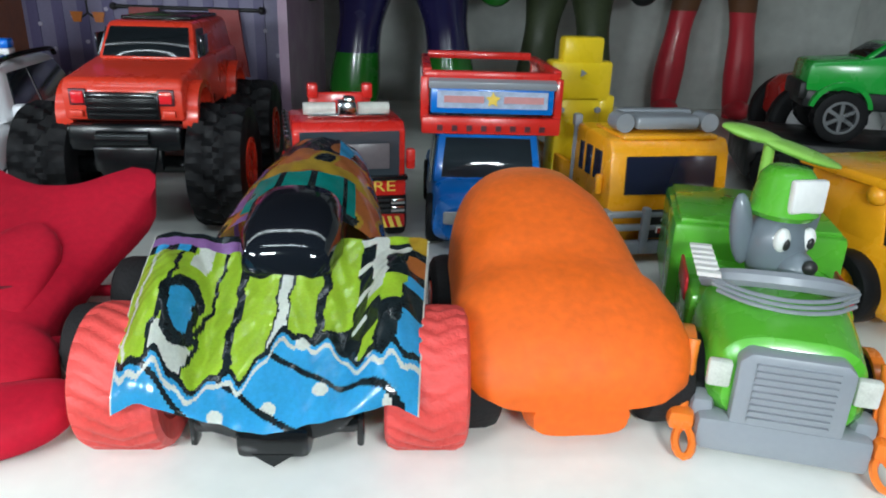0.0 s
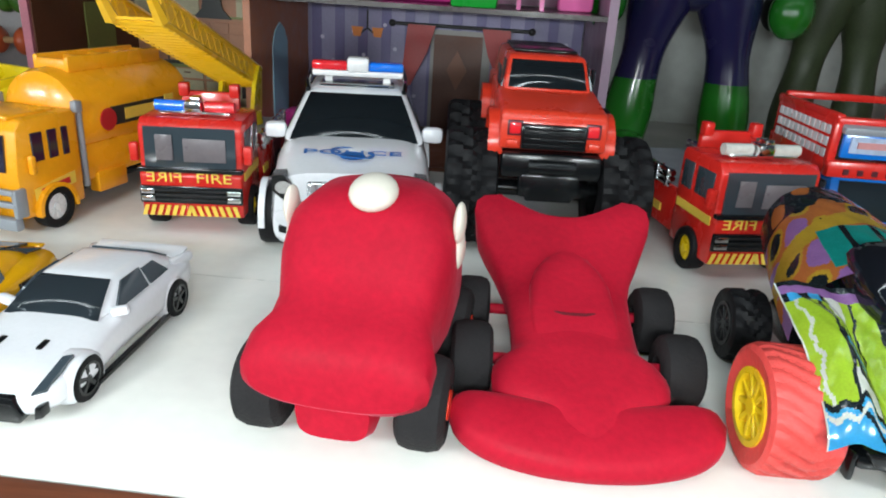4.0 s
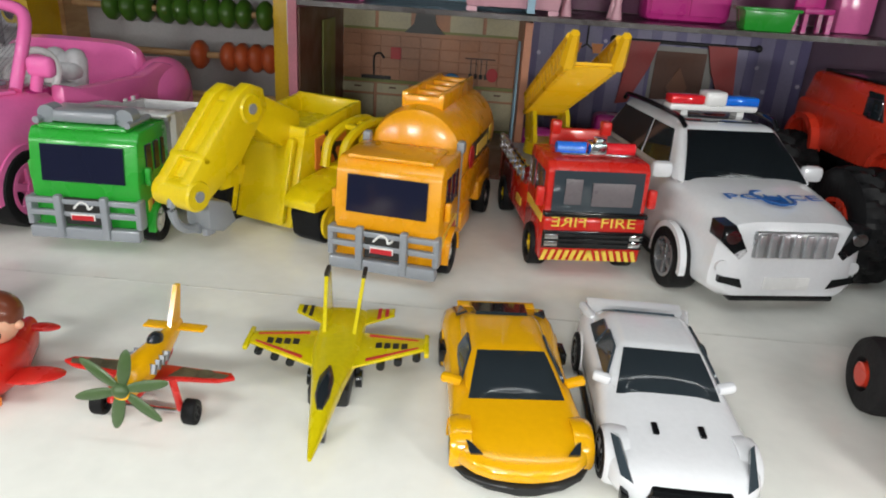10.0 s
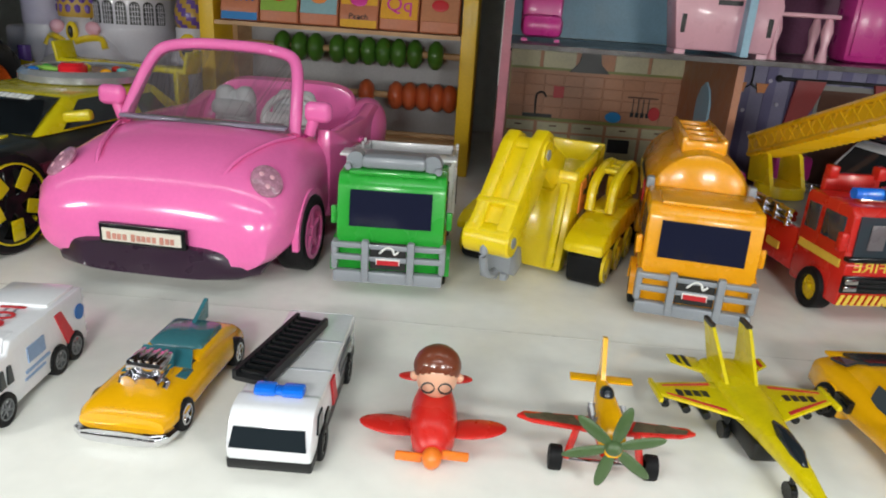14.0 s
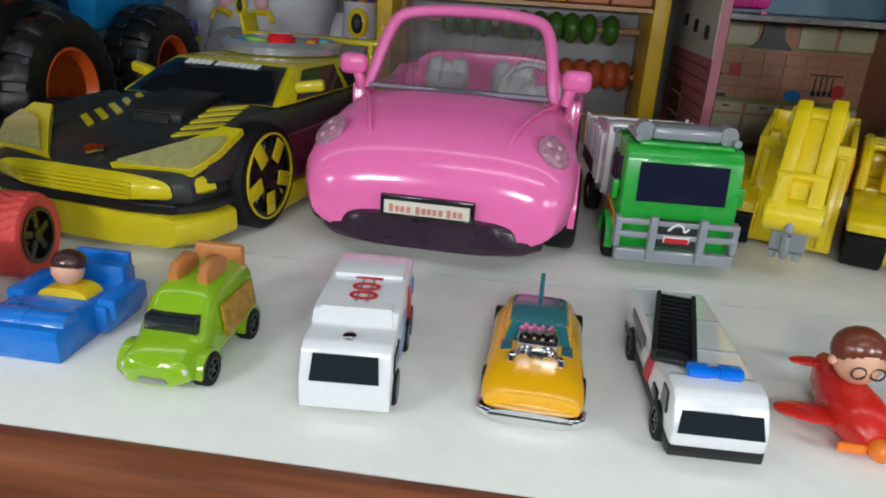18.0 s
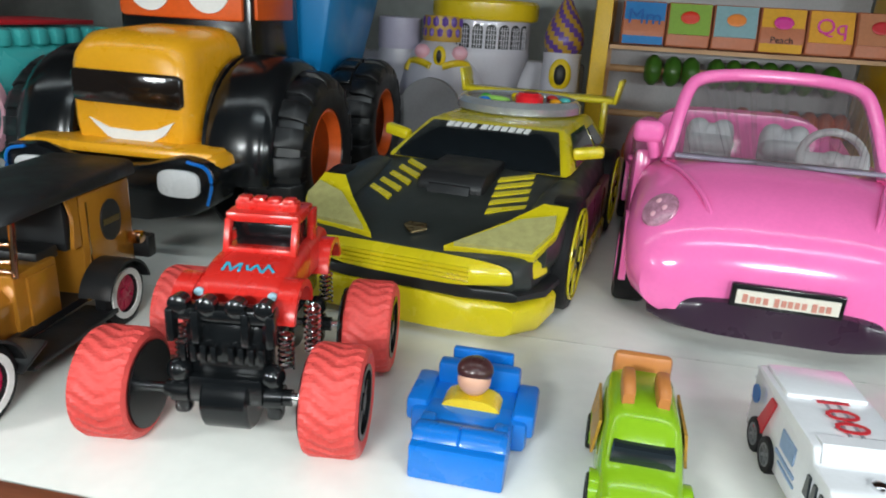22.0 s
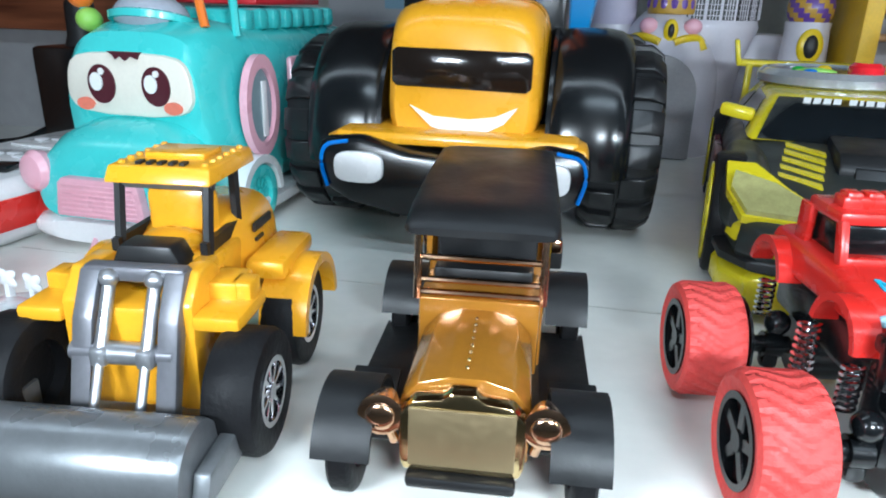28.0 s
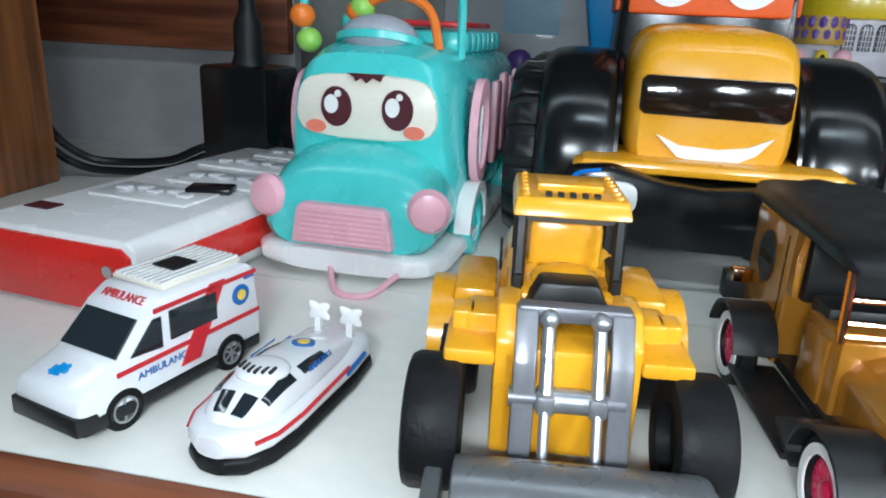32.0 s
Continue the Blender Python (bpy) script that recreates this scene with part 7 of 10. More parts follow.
def hovercraft():
    o = thing("toy_boat", -1.1020, 0.1145, -8.5, "white toy rescue hovercraft with black skirt", "toy boat")
    st = lambda k, z0, z1: [(0.0, 0.004 * k, z0 + 0.001, z1 - 0.001, 3, 0), (0.003, 0.0085 * k, z0, z1, 3, 0), (0.009, 0.0115 * k, z0, z1, 3.5, 0), (0.018, 0.0128 * k, z0, z1, 3.5, 0), (0.05, 0.0128 * k, z0, z1, 3.5, 0), (0.063, 0.0115 * k, z0, z1, 3.5, 0), (0.068, 0.0085 * k, z0 + 0.001, z1 - 0.001, 3, 0)]
    part("skirt", loft(st(1.04, 0.0, 0.0062), 28), RUBBER, o, "black rubber skirt")
    hull = part("hull", loft(st(1.02, 0.0045, 0.0118), 28), PAINTW, o)
    cst = [(0.0045, 0.0055, 0.009, 0.0118, 2.6, 0.2), (0.0085, 0.0092, 0.009, 0.0138, 2.8, 0.28), (0.0135, 0.0112, 0.009, 0.0168, 3, 0.32), (0.02, 0.0119, 0.009, 0.0182, 3, 0.34), (0.034, 0.0119, 0.009, 0.0178, 3, 0.34), (0.046, 0.0114, 0.009, 0.0160, 3, 0.3), (0.056, 0.0104, 0.009, 0.0135, 3, 0.3), (0.063, 0.0085, 0.009, 0.0115, 3, 0.3)]
    cab = part("cabin", loft(stations_at(cst, [0.0045 + 0.00195 * k for k in range(31)]), 48), PAINTW, o)
    for a0, a1 in ((7, 11), (12, 16)):
        part("windscreen", skin(stations_at(cst, [0.0072 + 0.0009 * k for k in range(7)]), 48, a0, a1), GLASSD, cab)
    for s in (-1, 1):
        for y0, y1 in ((0.0125, 0.0245), (0.0285, 0.041)):
            part("side_window", skin(stations_at(cst, [y0 + (y1 - y0) * k / 8 for k in range(9)]), 48, *((2, 6) if s > 0 else (17, 21))), GLASSD, cab)
        part("stripe", tube([(s * 0.0095, 0.0045, 0.009), (s * 0.0122, 0.01, 0.0092), (s * 0.0133, 0.02, 0.0094), (s * 0.0133, 0.045, 0.0105)], 0.0006, 5), PAPERR, hull)
        part("stripe", tube([(s * 0.0133, 0.044, 0.0088), (s * 0.0128, 0.056, 0.0098)], 0.0008, 5), PAPERB, hull)
        words("lettering", "AMBULANCE", 0.002, pose(s * 0.0092, 0.036, 0.0160, 55, 0, 90 * s), PAPERB, cab, "", 0.012)
        fan = part("rudder", join(box(s * 0.0055, 0.061, 0.0135, 0.002, 0.002, 0.006), moved(ball((0, 0, 0), (0.0045, 0.001, 0.002)), s * 0.0055, 0.061, 0.0185, 0, 35), moved(ball((0, 0, 0), (0.0045, 0.001, 0.002)), s * 0.0055, 0.061, 0.0185, 0, -35)), WHITE, o, "white propeller")
    part("vent_dome", moved(ball((0, 0, 0), (0.0072, 0.0070, 0.0022)), 0, 0.0225, 0.0178), PAINTW, cab)
    for i in range(6):
        part("vent_slot", box(-0.0045 + 0.0018 * i, 0.0185 + 0.0007 * abs(i - 2.5), 0.0196, 0.0007, 0.003, 0.0008), PAPERK, cab)
    part("emblem", moved(lathe([(0.0034, 0), (0.0034, 0.0006)], 18, "z"), 0, 0.0425, 0.0163, -8), PAPERB, cab)
    part("emblem_disc", moved(lathe([(0.0018, 0), (0.0018, 0.0009)], 14, "z"), 0, 0.0425, 0.0163, -8), PAPERY, cab)
    part("hatch", moved(lathe([(0.0028, 0), (0.003, 0.0006), (0.002, 0.0008)], 16, "z"), 0, 0.0515, 0.0142, -14), WHITE, cab)


hovercraft()


def roller():
    o = thing("road_roller", -1.0182, 0.0985, 6, "yellow toy road roller with a grey drum", "toy roller")
    dr = part("drum", moved(lathe([(0.0085, -0.026), (0.0105, -0.0255), (0.0109, -0.024), (0.0109, 0.024), (0.0105, 0.0255), (0.0085, 0.026)], 36), 0.002, 0.009, 0.0109), DSILVER, o, "grey metallic drum")
    for s in (-1, 1):
        part("drum_frame", prism([(0.001, 0.006), (0.004, 0.0135), (0.034, 0.0145), (0.034, 0.006)], 0.001 + s * 0.0292 - 0.002, 0.001 + s * 0.0292 + 0.002, "x", 0.0008), DSILVER, o)
    part("front_block", join(box(0, 0.046, 0.022, 0.032, 0.024, 0.028, 0.002), prism([(0.034, 0.008), (0.034, 0.037), (0.04, 0.044), (0.052, 0.044), (0.052, 0.008)], -0.0168, -0.0112, "x", 0.001), prism([(0.034, 0.008), (0.034, 0.037), (0.04, 0.044), (0.052, 0.044), (0.052, 0.008)], 0.0112, 0.0168, "x", 0.001)), MUST, o, "yellow front block")
    DULL = mat("dull_silver_plastic", (0.20, 0.20, 0.22), 0.38, 0.5)
    arm = part("lift_arm", join(*[prism([(0.0235, 0.009), (0.0275, 0.009), (0.0345, 0.029), (0.0425, 0.0405), (0.0415, 0.0445), (0.037, 0.0445), (0.031, 0.034)], 0.001 + s * 0.0108 - 0.0026, 0.001 + s * 0.0108 + 0.0026, "x", 0.0006) for s in (-1, 1)], rod((-0.013, 0.0305, 0.0255), (0.013, 0.0305, 0.0255), 0.0023), box(0.001, 0.0395, 0.0432, 0.0262, 0.005, 0.0042, 0.0012)), DULL, o, "silver lift arms")
    part("cross_collar", rod((-0.0065, 0.0303, 0.0255), (0.0065, 0.0303, 0.0255), 0.0029), SILVER, arm)
    for s in (-1, 1):
        part("piston", join(ball((0.001 + s * 0.0058, 0.0365, 0.0425), 0.0024, 12, 8), rod((0.001 + s * 0.0058, 0.0362, 0.041), (0.001 + s * 0.0058, 0.0285, 0.026), 0.0016), rod((0.001 + s * 0.0058, 0.0285, 0.026), (0.001 + s * 0.0058, 0.0215, 0.0115), 0.0012), box(0.001 + s * 0.0058, 0.0285, 0.0255, 0.0042, 0.004, 0.005, 0.001)), SILVER, arm)
        part("step", join(box(s * 0.0225, 0.0430, 0.0330, 0.0120, 0.020, 0.0040, 0.0012), box(s * 0.0245, 0.0485, 0.0365, 0.006, 0.008, 0.006, 0.001), box(s * 0.0195, 0.05, 0.035, 0.009, 0.012, 0.009, 0.001)), MUST, o)
        wheel(o, s * 0.0298, 0.0335, 0.0160, 0.0130, RUBBER, CHROME, "ten", lugs=0, rimr=0.55)
        wheel(o, s * 0.0268, 0.0785, 0.016, 0.0118, RUBBER, CHROME, "ten", rimr=0.55)
    part("rear_block", join(loft([(0.066, 0.015, 0.02, 0.046, 4, 0.1), (0.075, 0.018, 0.014, 0.05, 4, 0.15), (0.098, 0.018, 0.014, 0.05, 4, 0.15), (0.104, 0.015, 0.018, 0.046, 4, 0.1)], 24), *[moved(hoop(0.0185, 0.0155, 0, 0.014, 20, 0.5), s * 0.0285 - 0.007, 0.0815, 0.0158) for s in (-1, 1)], *[box(s * 0.023, 0.0815, 0.034, 0.012, 0.03, 0.006, 0.002) for s in (-1, 1)]), MUST, o, "yellow engine cover")
    for s in (-1, 1):
        part("mark", join(box(s * 0.0165, 0.085, 0.043, 0.0008, 0.014, 0.0025), box(s * 0.0165, 0.082, 0.039, 0.0008, 0.006, 0.001)), PAPERK, o)
    cab = part("cab_base", join(box(0, 0.062, 0.036, 0.03, 0.022, 0.014, 0.002), ball((0, 0.06, 0.044), (0.009, 0.007, 0.004)), box(0, 0.069, 0.049, 0.02, 0.006, 0.018, 0.003)), MUST, o)
    part("dash", prism([(-0.0113, 0.0388), (0.0113, 0.0388), (0.0068, 0.0478), (-0.0068, 0.0478)], 0.0455, 0.0545, "y", 0.001), MATTE, cab, "matte black dash")
    for s in (-1, 1):
        part("pillar", join(rod((s * 0.0122, 0.0545, 0.038), (s * 0.0122, 0.059, 0.0615), 0.0016, None, 6), rod((s * 0.0122, 0.076, 0.044), (s * 0.0122, 0.076, 0.062), 0.0016, None, 6), box(s * 0.0122, 0.065, 0.0425, 0.002, 0.024, 0.008)), MATTE, o)
    part("roll_bar", rod((-0.0135, 0.0595, 0.0606), (0.0135, 0.0595, 0.0606), 0.0016, None, 6), DSILVER, o)
    rf = part("roof", join(frus(-0.0146, 0.0146, 0.048, 0.081, 0.062, -0.0138, 0.0138, 0.05, 0.08, 0.0665, 0.0007), box(0, 0.0655, 0.0672, 0.017, 0.012, 0.0018, 0.0005)), MUST, o, "yellow studded roof")
    rf.location = (0, 0.007, -0.0008)
    for i in range(6):
        for s in (-1, 1):
            part("stud", moved(lathe([(0.001, 0.0664), (0.0008, 0.0673)], 8, "z"), s * 0.0115, 0.053 + 0.0048 * i, 0), MUST, rf)
    for i in range(5):
        part("slot", box(-0.006 + 0.003 * i, 0.0525, 0.067, 0.0014, 0.003, 0.0008), MATTE, rf)


roller()


def vintage():
    o = thing("vintage_car", -0.9360, 0.1192, 4.4, "ochre and black die-cast vintage van with gold radiator", "toy car")
    bon = part("bonnet", prism([(-0.0145, 0.012), (0.0145, 0.012), (0.0145, 0.0265), (0.0105, 0.0315), (0.004, 0.0335), (-0.004, 0.0335), (-0.0105, 0.0315), (-0.0145, 0.0265)], 0.0055, 0.034, "y", 0.0008), BROWNG, o)
    bon.scale = (1.0, 1.28, 0.95)
    part("rivet_line", join(*[ball((0, 0.009 + 0.0028 * i, 0.0337), 0.0005, 8, 5) for i in range(8)]), GOLD, bon)
    rad = part("radiator", prism([(-0.0145, 0.0085), (0.0145, 0.0085), (0.0155, 0.012), (0.0155, 0.0255), (0.012, 0.0295), (0.005, 0.0305), (0.003, 0.0325), (-0.003, 0.0325), (-0.005, 0.0305), (-0.012, 0.0295), (-0.0155, 0.0255), (-0.0155, 0.012)], 0.001, 0.0058, "y", 0.001), GOLD, o, "shiny gold radiator")
    rad.location.z = 0.0045
    rad.scale = (0.88, 1, 0.83)
    part("radiator_core", box(0, 0.0008, 0.0195, 0.026, 0.001, 0.017, 0.0003), mat("gold_mesh", (0.34, 0.26, 0.14), 0.38, 0.7, var=0.05, scale=500, bump=0.01), rad)
    body = part("body", join(box(0, 0.0455, 0.024, 0.032, 0.022, 0.024, 0.001), box(0, 0.0865, 0.0335, 0.0365, 0.034, 0.043, 0.0012)), BROWNG, o, "ochre van body")
    body.location = (0, 0.008, -0.0015)
    for s in (-1, 1):
        part("door", box(s * 0.0163, 0.0475, 0.0235, 0.0012, 0.015, 0.02, 0.0004), BROWNG, body)
        part("pillar", prism([(0.0685, 0.036), (0.0685, 0.056), (0.0625, 0.056), (0.0655, 0.047), (0.064, 0.036)], s * 0.0175 - 0.0008, s * 0.0175 + 0.0008), BROWNG, body)
        lg = part("side_emblem", moved(lathe([(0.0085, 0), (0.0085, 0.0006)], 24), s * 0.0184 - (0.0006 if s < 0 else 0), 0.0875, 0.041, s=(1, 0.8, 1)), PAPERK, body, "black oval emblem")
        part("emblem_bar", box(s * 0.0189, 0.0875, 0.041, 0.0005, 0.011, 0.0025), GOLD, lg)
        part("gold_line", box(s * 0.0184, 0.073, 0.034, 0.0005, 0.0006, 0.036), GOLD, body)
        part("lamp", join(moved(lathe([(0.0028, 0.004), (0.0046, -0.001), (0.005, -0.003), (0.0038, -0.0035)], 18, "y"), s * 0.0176, 0.0045, 0.0246), rod((s * 0.0158, 0.0075, 0.0145), (s * 0.0176, 0.0045, 0.022), 0.0012)), COPPER, o, "rose gold headlamp")
        part("lamp_glass", moved(ball((0, 0, 0), (0.0034, 0.0014, 0.0034)), s * 0.0176, 0.0011, 0.0246), COPPER, o)
        part("windscreen_post", rod((s * 0.0165, 0.043, 0.034), (s * 0.0165, 0.045, 0.053), 0.0011, None, 8), COPPER, o)
        part("running_board", box(s * 0.0240, 0.052, 0.0095, 0.014, 0.048, 0.002, 0.0006), MATTE, o, "black running board")
        for y in (0.0105, 0.0845):
            f = part("mudguard", moved(hoop(0.0150, 0.0140, -0.0066, 0.0062, 26, 0.42), s * 0.0253, y, 0.0120), MATTE, o, "black mudguard")
            wheel(o, s * 0.0265, y, 0.0130, 0.0058, RUBBER, CRIM, "disc", rimr=0.58)
            part("whitewall", moved(hoop(0.0102, 0.0078, 0, 0.0006, 28), s * 0.0293 - (0.0006 if s < 0 else 0), y, 0.0130), PAPERW, o)
        part("mudguard_tail", box(s * 0.0252, 0.0285, 0.0138, 0.0124, 0.014, 0.0016, 0.0006, (22, 0, 0)), MATTE, o)
    for k, z in enumerate((0.0372, 0.0405, 0.0465, 0.055)):
        part("windscreen_bar", rod((-0.0165, 0.0435 + 0.0006 * k, z - 0.0015), (0.0165, 0.0435 + 0.0006 * k, z - 0.0015), 0.0009, None, 8), COPPER, o, "rose gold screen bar")
    part("seat", join(box(0, 0.063, 0.035, 0.028, 0.012, 0.005, 0.001), box(0, 0.074, 0.043, 0.03, 0.004, 0.02, 0.001)), MATTE, o)
    part("floor", box(0, 0.056, 0.0125, 0.034, 0.09, 0.003), MATTE, o)
    part("roof", loft([(0.029, 0.0185, 0.0545, 0.0565, 5, 0.03), (0.031, 0.02, 0.0545, 0.0585, 5, 0.05), (0.045, 0.0205, 0.0548, 0.0605, 5, 0.06), (0.07, 0.0205, 0.055, 0.062, 5, 0.06), (0.104, 0.0205, 0.055, 0.0625, 5, 0.06), (0.106, 0.019, 0.0555, 0.0615, 5, 0.06)], 28), MATTE, o, "matte black roof").location = (0, 0.0095, -0.0016)
    part("bumper", join(box(0, 0.001, 0.0098, 0.024, 0.004, 0.0030, 0.001), rod((-0.026, 0.012, 0.0125), (0.026, 0.012, 0.0125), 0.0013)), MATTE, o)
    for s in (-1, 1):
        part("lantern", box(s * 0.0215, 0.108, 0.0285, 0.006, 0.005, 0.005, 0.001), COPPER, o)
    part("fuel_tank", box(0, 0.114, 0.023, 0.05, 0.006, 0.01, 0.001), MATTE, o)


vintage()


def crawler():
    o = thing("monster_truck", -0.8368, 0.1452, 7.4, "small red pull-back truck on chunky coral red tyres", "toy truck")
    o.scale = (0.842, 0.84, 0.856)
    part("chassis", join(box(0, 0.004, 0.031, 0.03, 0.008, 0.024, 0.002), box(0, 0.035, 0.038, 0.028, 0.075, 0.016, 0.003)), BLACK, o, "black ribbed chassis")
    bull = part("bull_bar", join(box(0, -0.001, 0.0495, 0.036, 0.008, 0.005, 0.0015), *[box(k * 0.0085, -0.004, 0.0455, 0.003, 0.005, 0.012, 0.001) for k in (-2, -1, 1, 2)]), BLACK, o, "black bull bar with lamps")
    for k in (-1.6, -0.55, 0.55, 1.6):
        part("bar_lamp", moved(lathe([(0.003, 0.003), (0.0034, -0.002), (0.002, -0.003)], 14, "y"), k * 0.009, -0.003, 0.0525), BLACK, bull)
    for y, z in ((0.004, 0.0155), (0.062, 0.0185)):
        part("gear_case", moved(lathe([(0.0105, -0.0085), (0.0115, -0.0075), (0.0115, 0.0075), (0.0105, 0.0085)], 24), 0, y, z), BLACK, o)
    part("case_mount", box(0, 0.0, 0.021, 0.026, 0.008, 0.010, 0.001), BLACK, o)
    for s in (-1, 1):
        for i in range(4):
            part("grille_slot", box(s * (0.003 + 0.0035 * i), -0.0045, 0.0355, 0.002, 0.002, 0.006, 0.0004), BLACK, o)
        for y in (0.0, 0.061):
            part("axle", rod((s * 0.008, y, 0.0185), (s * 0.036, y, 0.0185), 0.0018), CHROME, o, "steel axle")
            part("hub_block", join(moved(lathe([(0.0045, -0.003), (0.0045, 0.003)], 12), s * 0.0165, y, 0.0185), moved(lathe([(0.003, -0.006), (0.003, 0.006)], 10), s * 0.0165, y, 0.0185), box(s * 0.0165, y, 0.0165, 0.006, 0.006, 0.013, 0.002)), BLACK, o)
            part("ball_joint", ball((s * 0.0165, y - 0.002, 0.0275), 0.0043), BLACK, o)
            part("spring", tube([(s * 0.0185 + 0.0026 * math.cos(k * 0.7), y + 0.007 + 0.0026 * math.sin(k * 0.7), 0.026 + 0.014 * k / 62) for k in range(63)], 0.0006, 5), CHROME, o, "steel coil spring")
            wheel(o, s * (0.0388 if y < 0.03 else 0.0402), y, 0.0195, 0.0200, RUBR, BLACK, "five", lugs=26, rimr=0.66, label="coral red rubber tyre")
            # black disc added for the shade inside the tyre's open inner side
            part("wheel_well", moved(lathe([(0.001, -0.0004), (0.0155, -0.0004), (0.0155, 0.0004), (0.001, 0.0004)], 24), s * 0.0284, y, 0.0195), BLACK, o)
    body = part("body", join(loft([(-0.002, 0.0165, 0.0445, 0.0495, 4, 0.06), (0.001, 0.0195, 0.043, 0.0525, 4.5, 0.08), (0.022, 0.0205, 0.043, 0.0555, 5, 0.1), (0.05, 0.0205, 0.042, 0.056, 5, 0.1), (0.066, 0.0195, 0.043, 0.055, 5, 0.1)], 28)), RED, o, "red truck shell")
    for s in (-1, 1):
        for y in (0.006, 0.056):
            part("wheel_arch", moved(hoop(0.0135, 0.011, -0.004, 0.004, 18, 0.45), s * 0.0205, y, 0.0395), RED, body)
    body.location = (0.0005, 0.0105, 0.0025)
    body.scale.x = 0.9
    cb = part("cabin", join(*[box(s * 0.0145, 0.0275, 0.0605, 0.003, 0.004, 0.013, 0.0008, (-18, 0, 0)) for s in (-1, 1)], box(0, 0.0395, 0.0675, 0.032, 0.022, 0.004, 0.0012), *[box(s * 0.0155, 0.05, 0.0605, 0.003, 0.008, 0.013, 0.0008) for s in (-1, 1)], box(0, 0.0255, 0.0552, 0.032, 0.003, 0.004, 0.001)), RED, body)
    part("cab_inside", box(0, 0.042, 0.0595, 0.027, 0.018, 0.010, 0.001), BLACK, cb)
    part("roof_light", join(box(0, 0.037, 0.071, 0.027, 0.007, 0.004, 0.001), *[box(-0.0098 + 0.0065 * i, 0.0365, 0.0728, 0.0055, 0.006, 0.003, 0.001) for i in range(4)]), RED, cb, "red roof light bar")
    for s in (-1, 1):
        part("headlight", oval((s * 0.0145, 0.0495), 0.0019, 0.0015, -0.0018), mat("pale_blue_dot", (0.4, 0.6, 0.7), 0.3), body)
    for i, (x, h, a) in enumerate(((-0.0095, 0.0062, 0), (-0.0075, 0.006, 30), (-0.0052, 0.006, -25), (-0.0032, 0.006, 8), (-0.0003, 0.0035, 20), (0.002, 0.0035, -20), (0.0045, 0.0055, 35), (0.0072, 0.006, -10), (0.0095, 0.005, 40))):
        part("scrawl", moved(box(0, 0, 0, 0.0011, h, 0.0004), x, 0.0115, 0.0543, 9, 0, a), mat("turquoise_print", (0.05, 0.42, 0.6), 0.4), body)
    for s in (-1, 1):
        part("front_spring", tube([(s * 0.0235 + 0.0028 * math.cos(k * 0.7), 0.024 + 0.0028 * math.sin(k * 0.7), 0.024 + 0.02 * k / 80) for k in range(81)], 0.0006, 5), CHROME, o)


crawler()


def blue_car():
    o = thing("block_car", -0.7675, 0.1412, -0.8, "chunky blue plastic car with a moulded driver", "toy car")
    body = part("body", join(box(0, 0.012, 0.0055, 0.0275, 0.024, 0.011, 0.001), box(0, 0.021, 0.0075, 0.0265, 0.012, 0.0075, 0.0012)), BLUE, o)
    part("hood_roll", moved(lathe([(0.0048, -0.0135), (0.0055, -0.0125), (0.0055, -0.0005), (0.005, 0), (0.0055, 0.0005), (0.0055, 0.0125), (0.0048, 0.0135)], 22), 0, 0.008, 0.0085), BLUE, o)
    part("seat_base", box(0, 0.03, 0.006, 0.036, 0.022, 0.01, 0.0018), BLUE, o)
    part("seat_back", box(0, 0.04, 0.0115, 0.027, 0.006, 0.013, 0.0015), BLUE, o)
    for s in (-1, 1):
        part("side_sill", box(s * 0.0165, 0.031, 0.009, 0.007, 0.02, 0.008, 0.0015), BLUE, o)
        part("hood_lug", box(s * 0.011, 0.013, 0.011, 0.0045, 0.006, 0.004, 0.001), BLUE, o)
    part("rear_wing", join(box(0, 0.047, 0.0150, 0.0205, 0.003, 0.009, 0.0008), box(0, 0.046, 0.008, 0.02, 0.008, 0.012, 0.001)), BLUE, o)
    d = multi("driver_figure", [(loft([(0.0, 0.0, 0, 0.001, 2, 0), (0.0001, 0.008, 0.0, 0.008, 2.5, 0), (0.008, 0.008, 0, 0.008, 2.5, 0)], 16), YEL), (ball((0, 0.004, 0.0125), (0.0046, 0.0044, 0.0048)), SKIN), (ball((0, 0.0048, 0.0148), (0.005, 0.0047, 0.0038)), DHAIR)])
    d.matrix_world = pose(-0.7672, 0.1638, 0.0055, 0, 0, -1) @ Matrix.Diagonal((1.15, 1.15, 1.12, 1))
    tagged(d, "tiny plastic driver in a yellow shirt with dark hair", "figure")


blue_car()


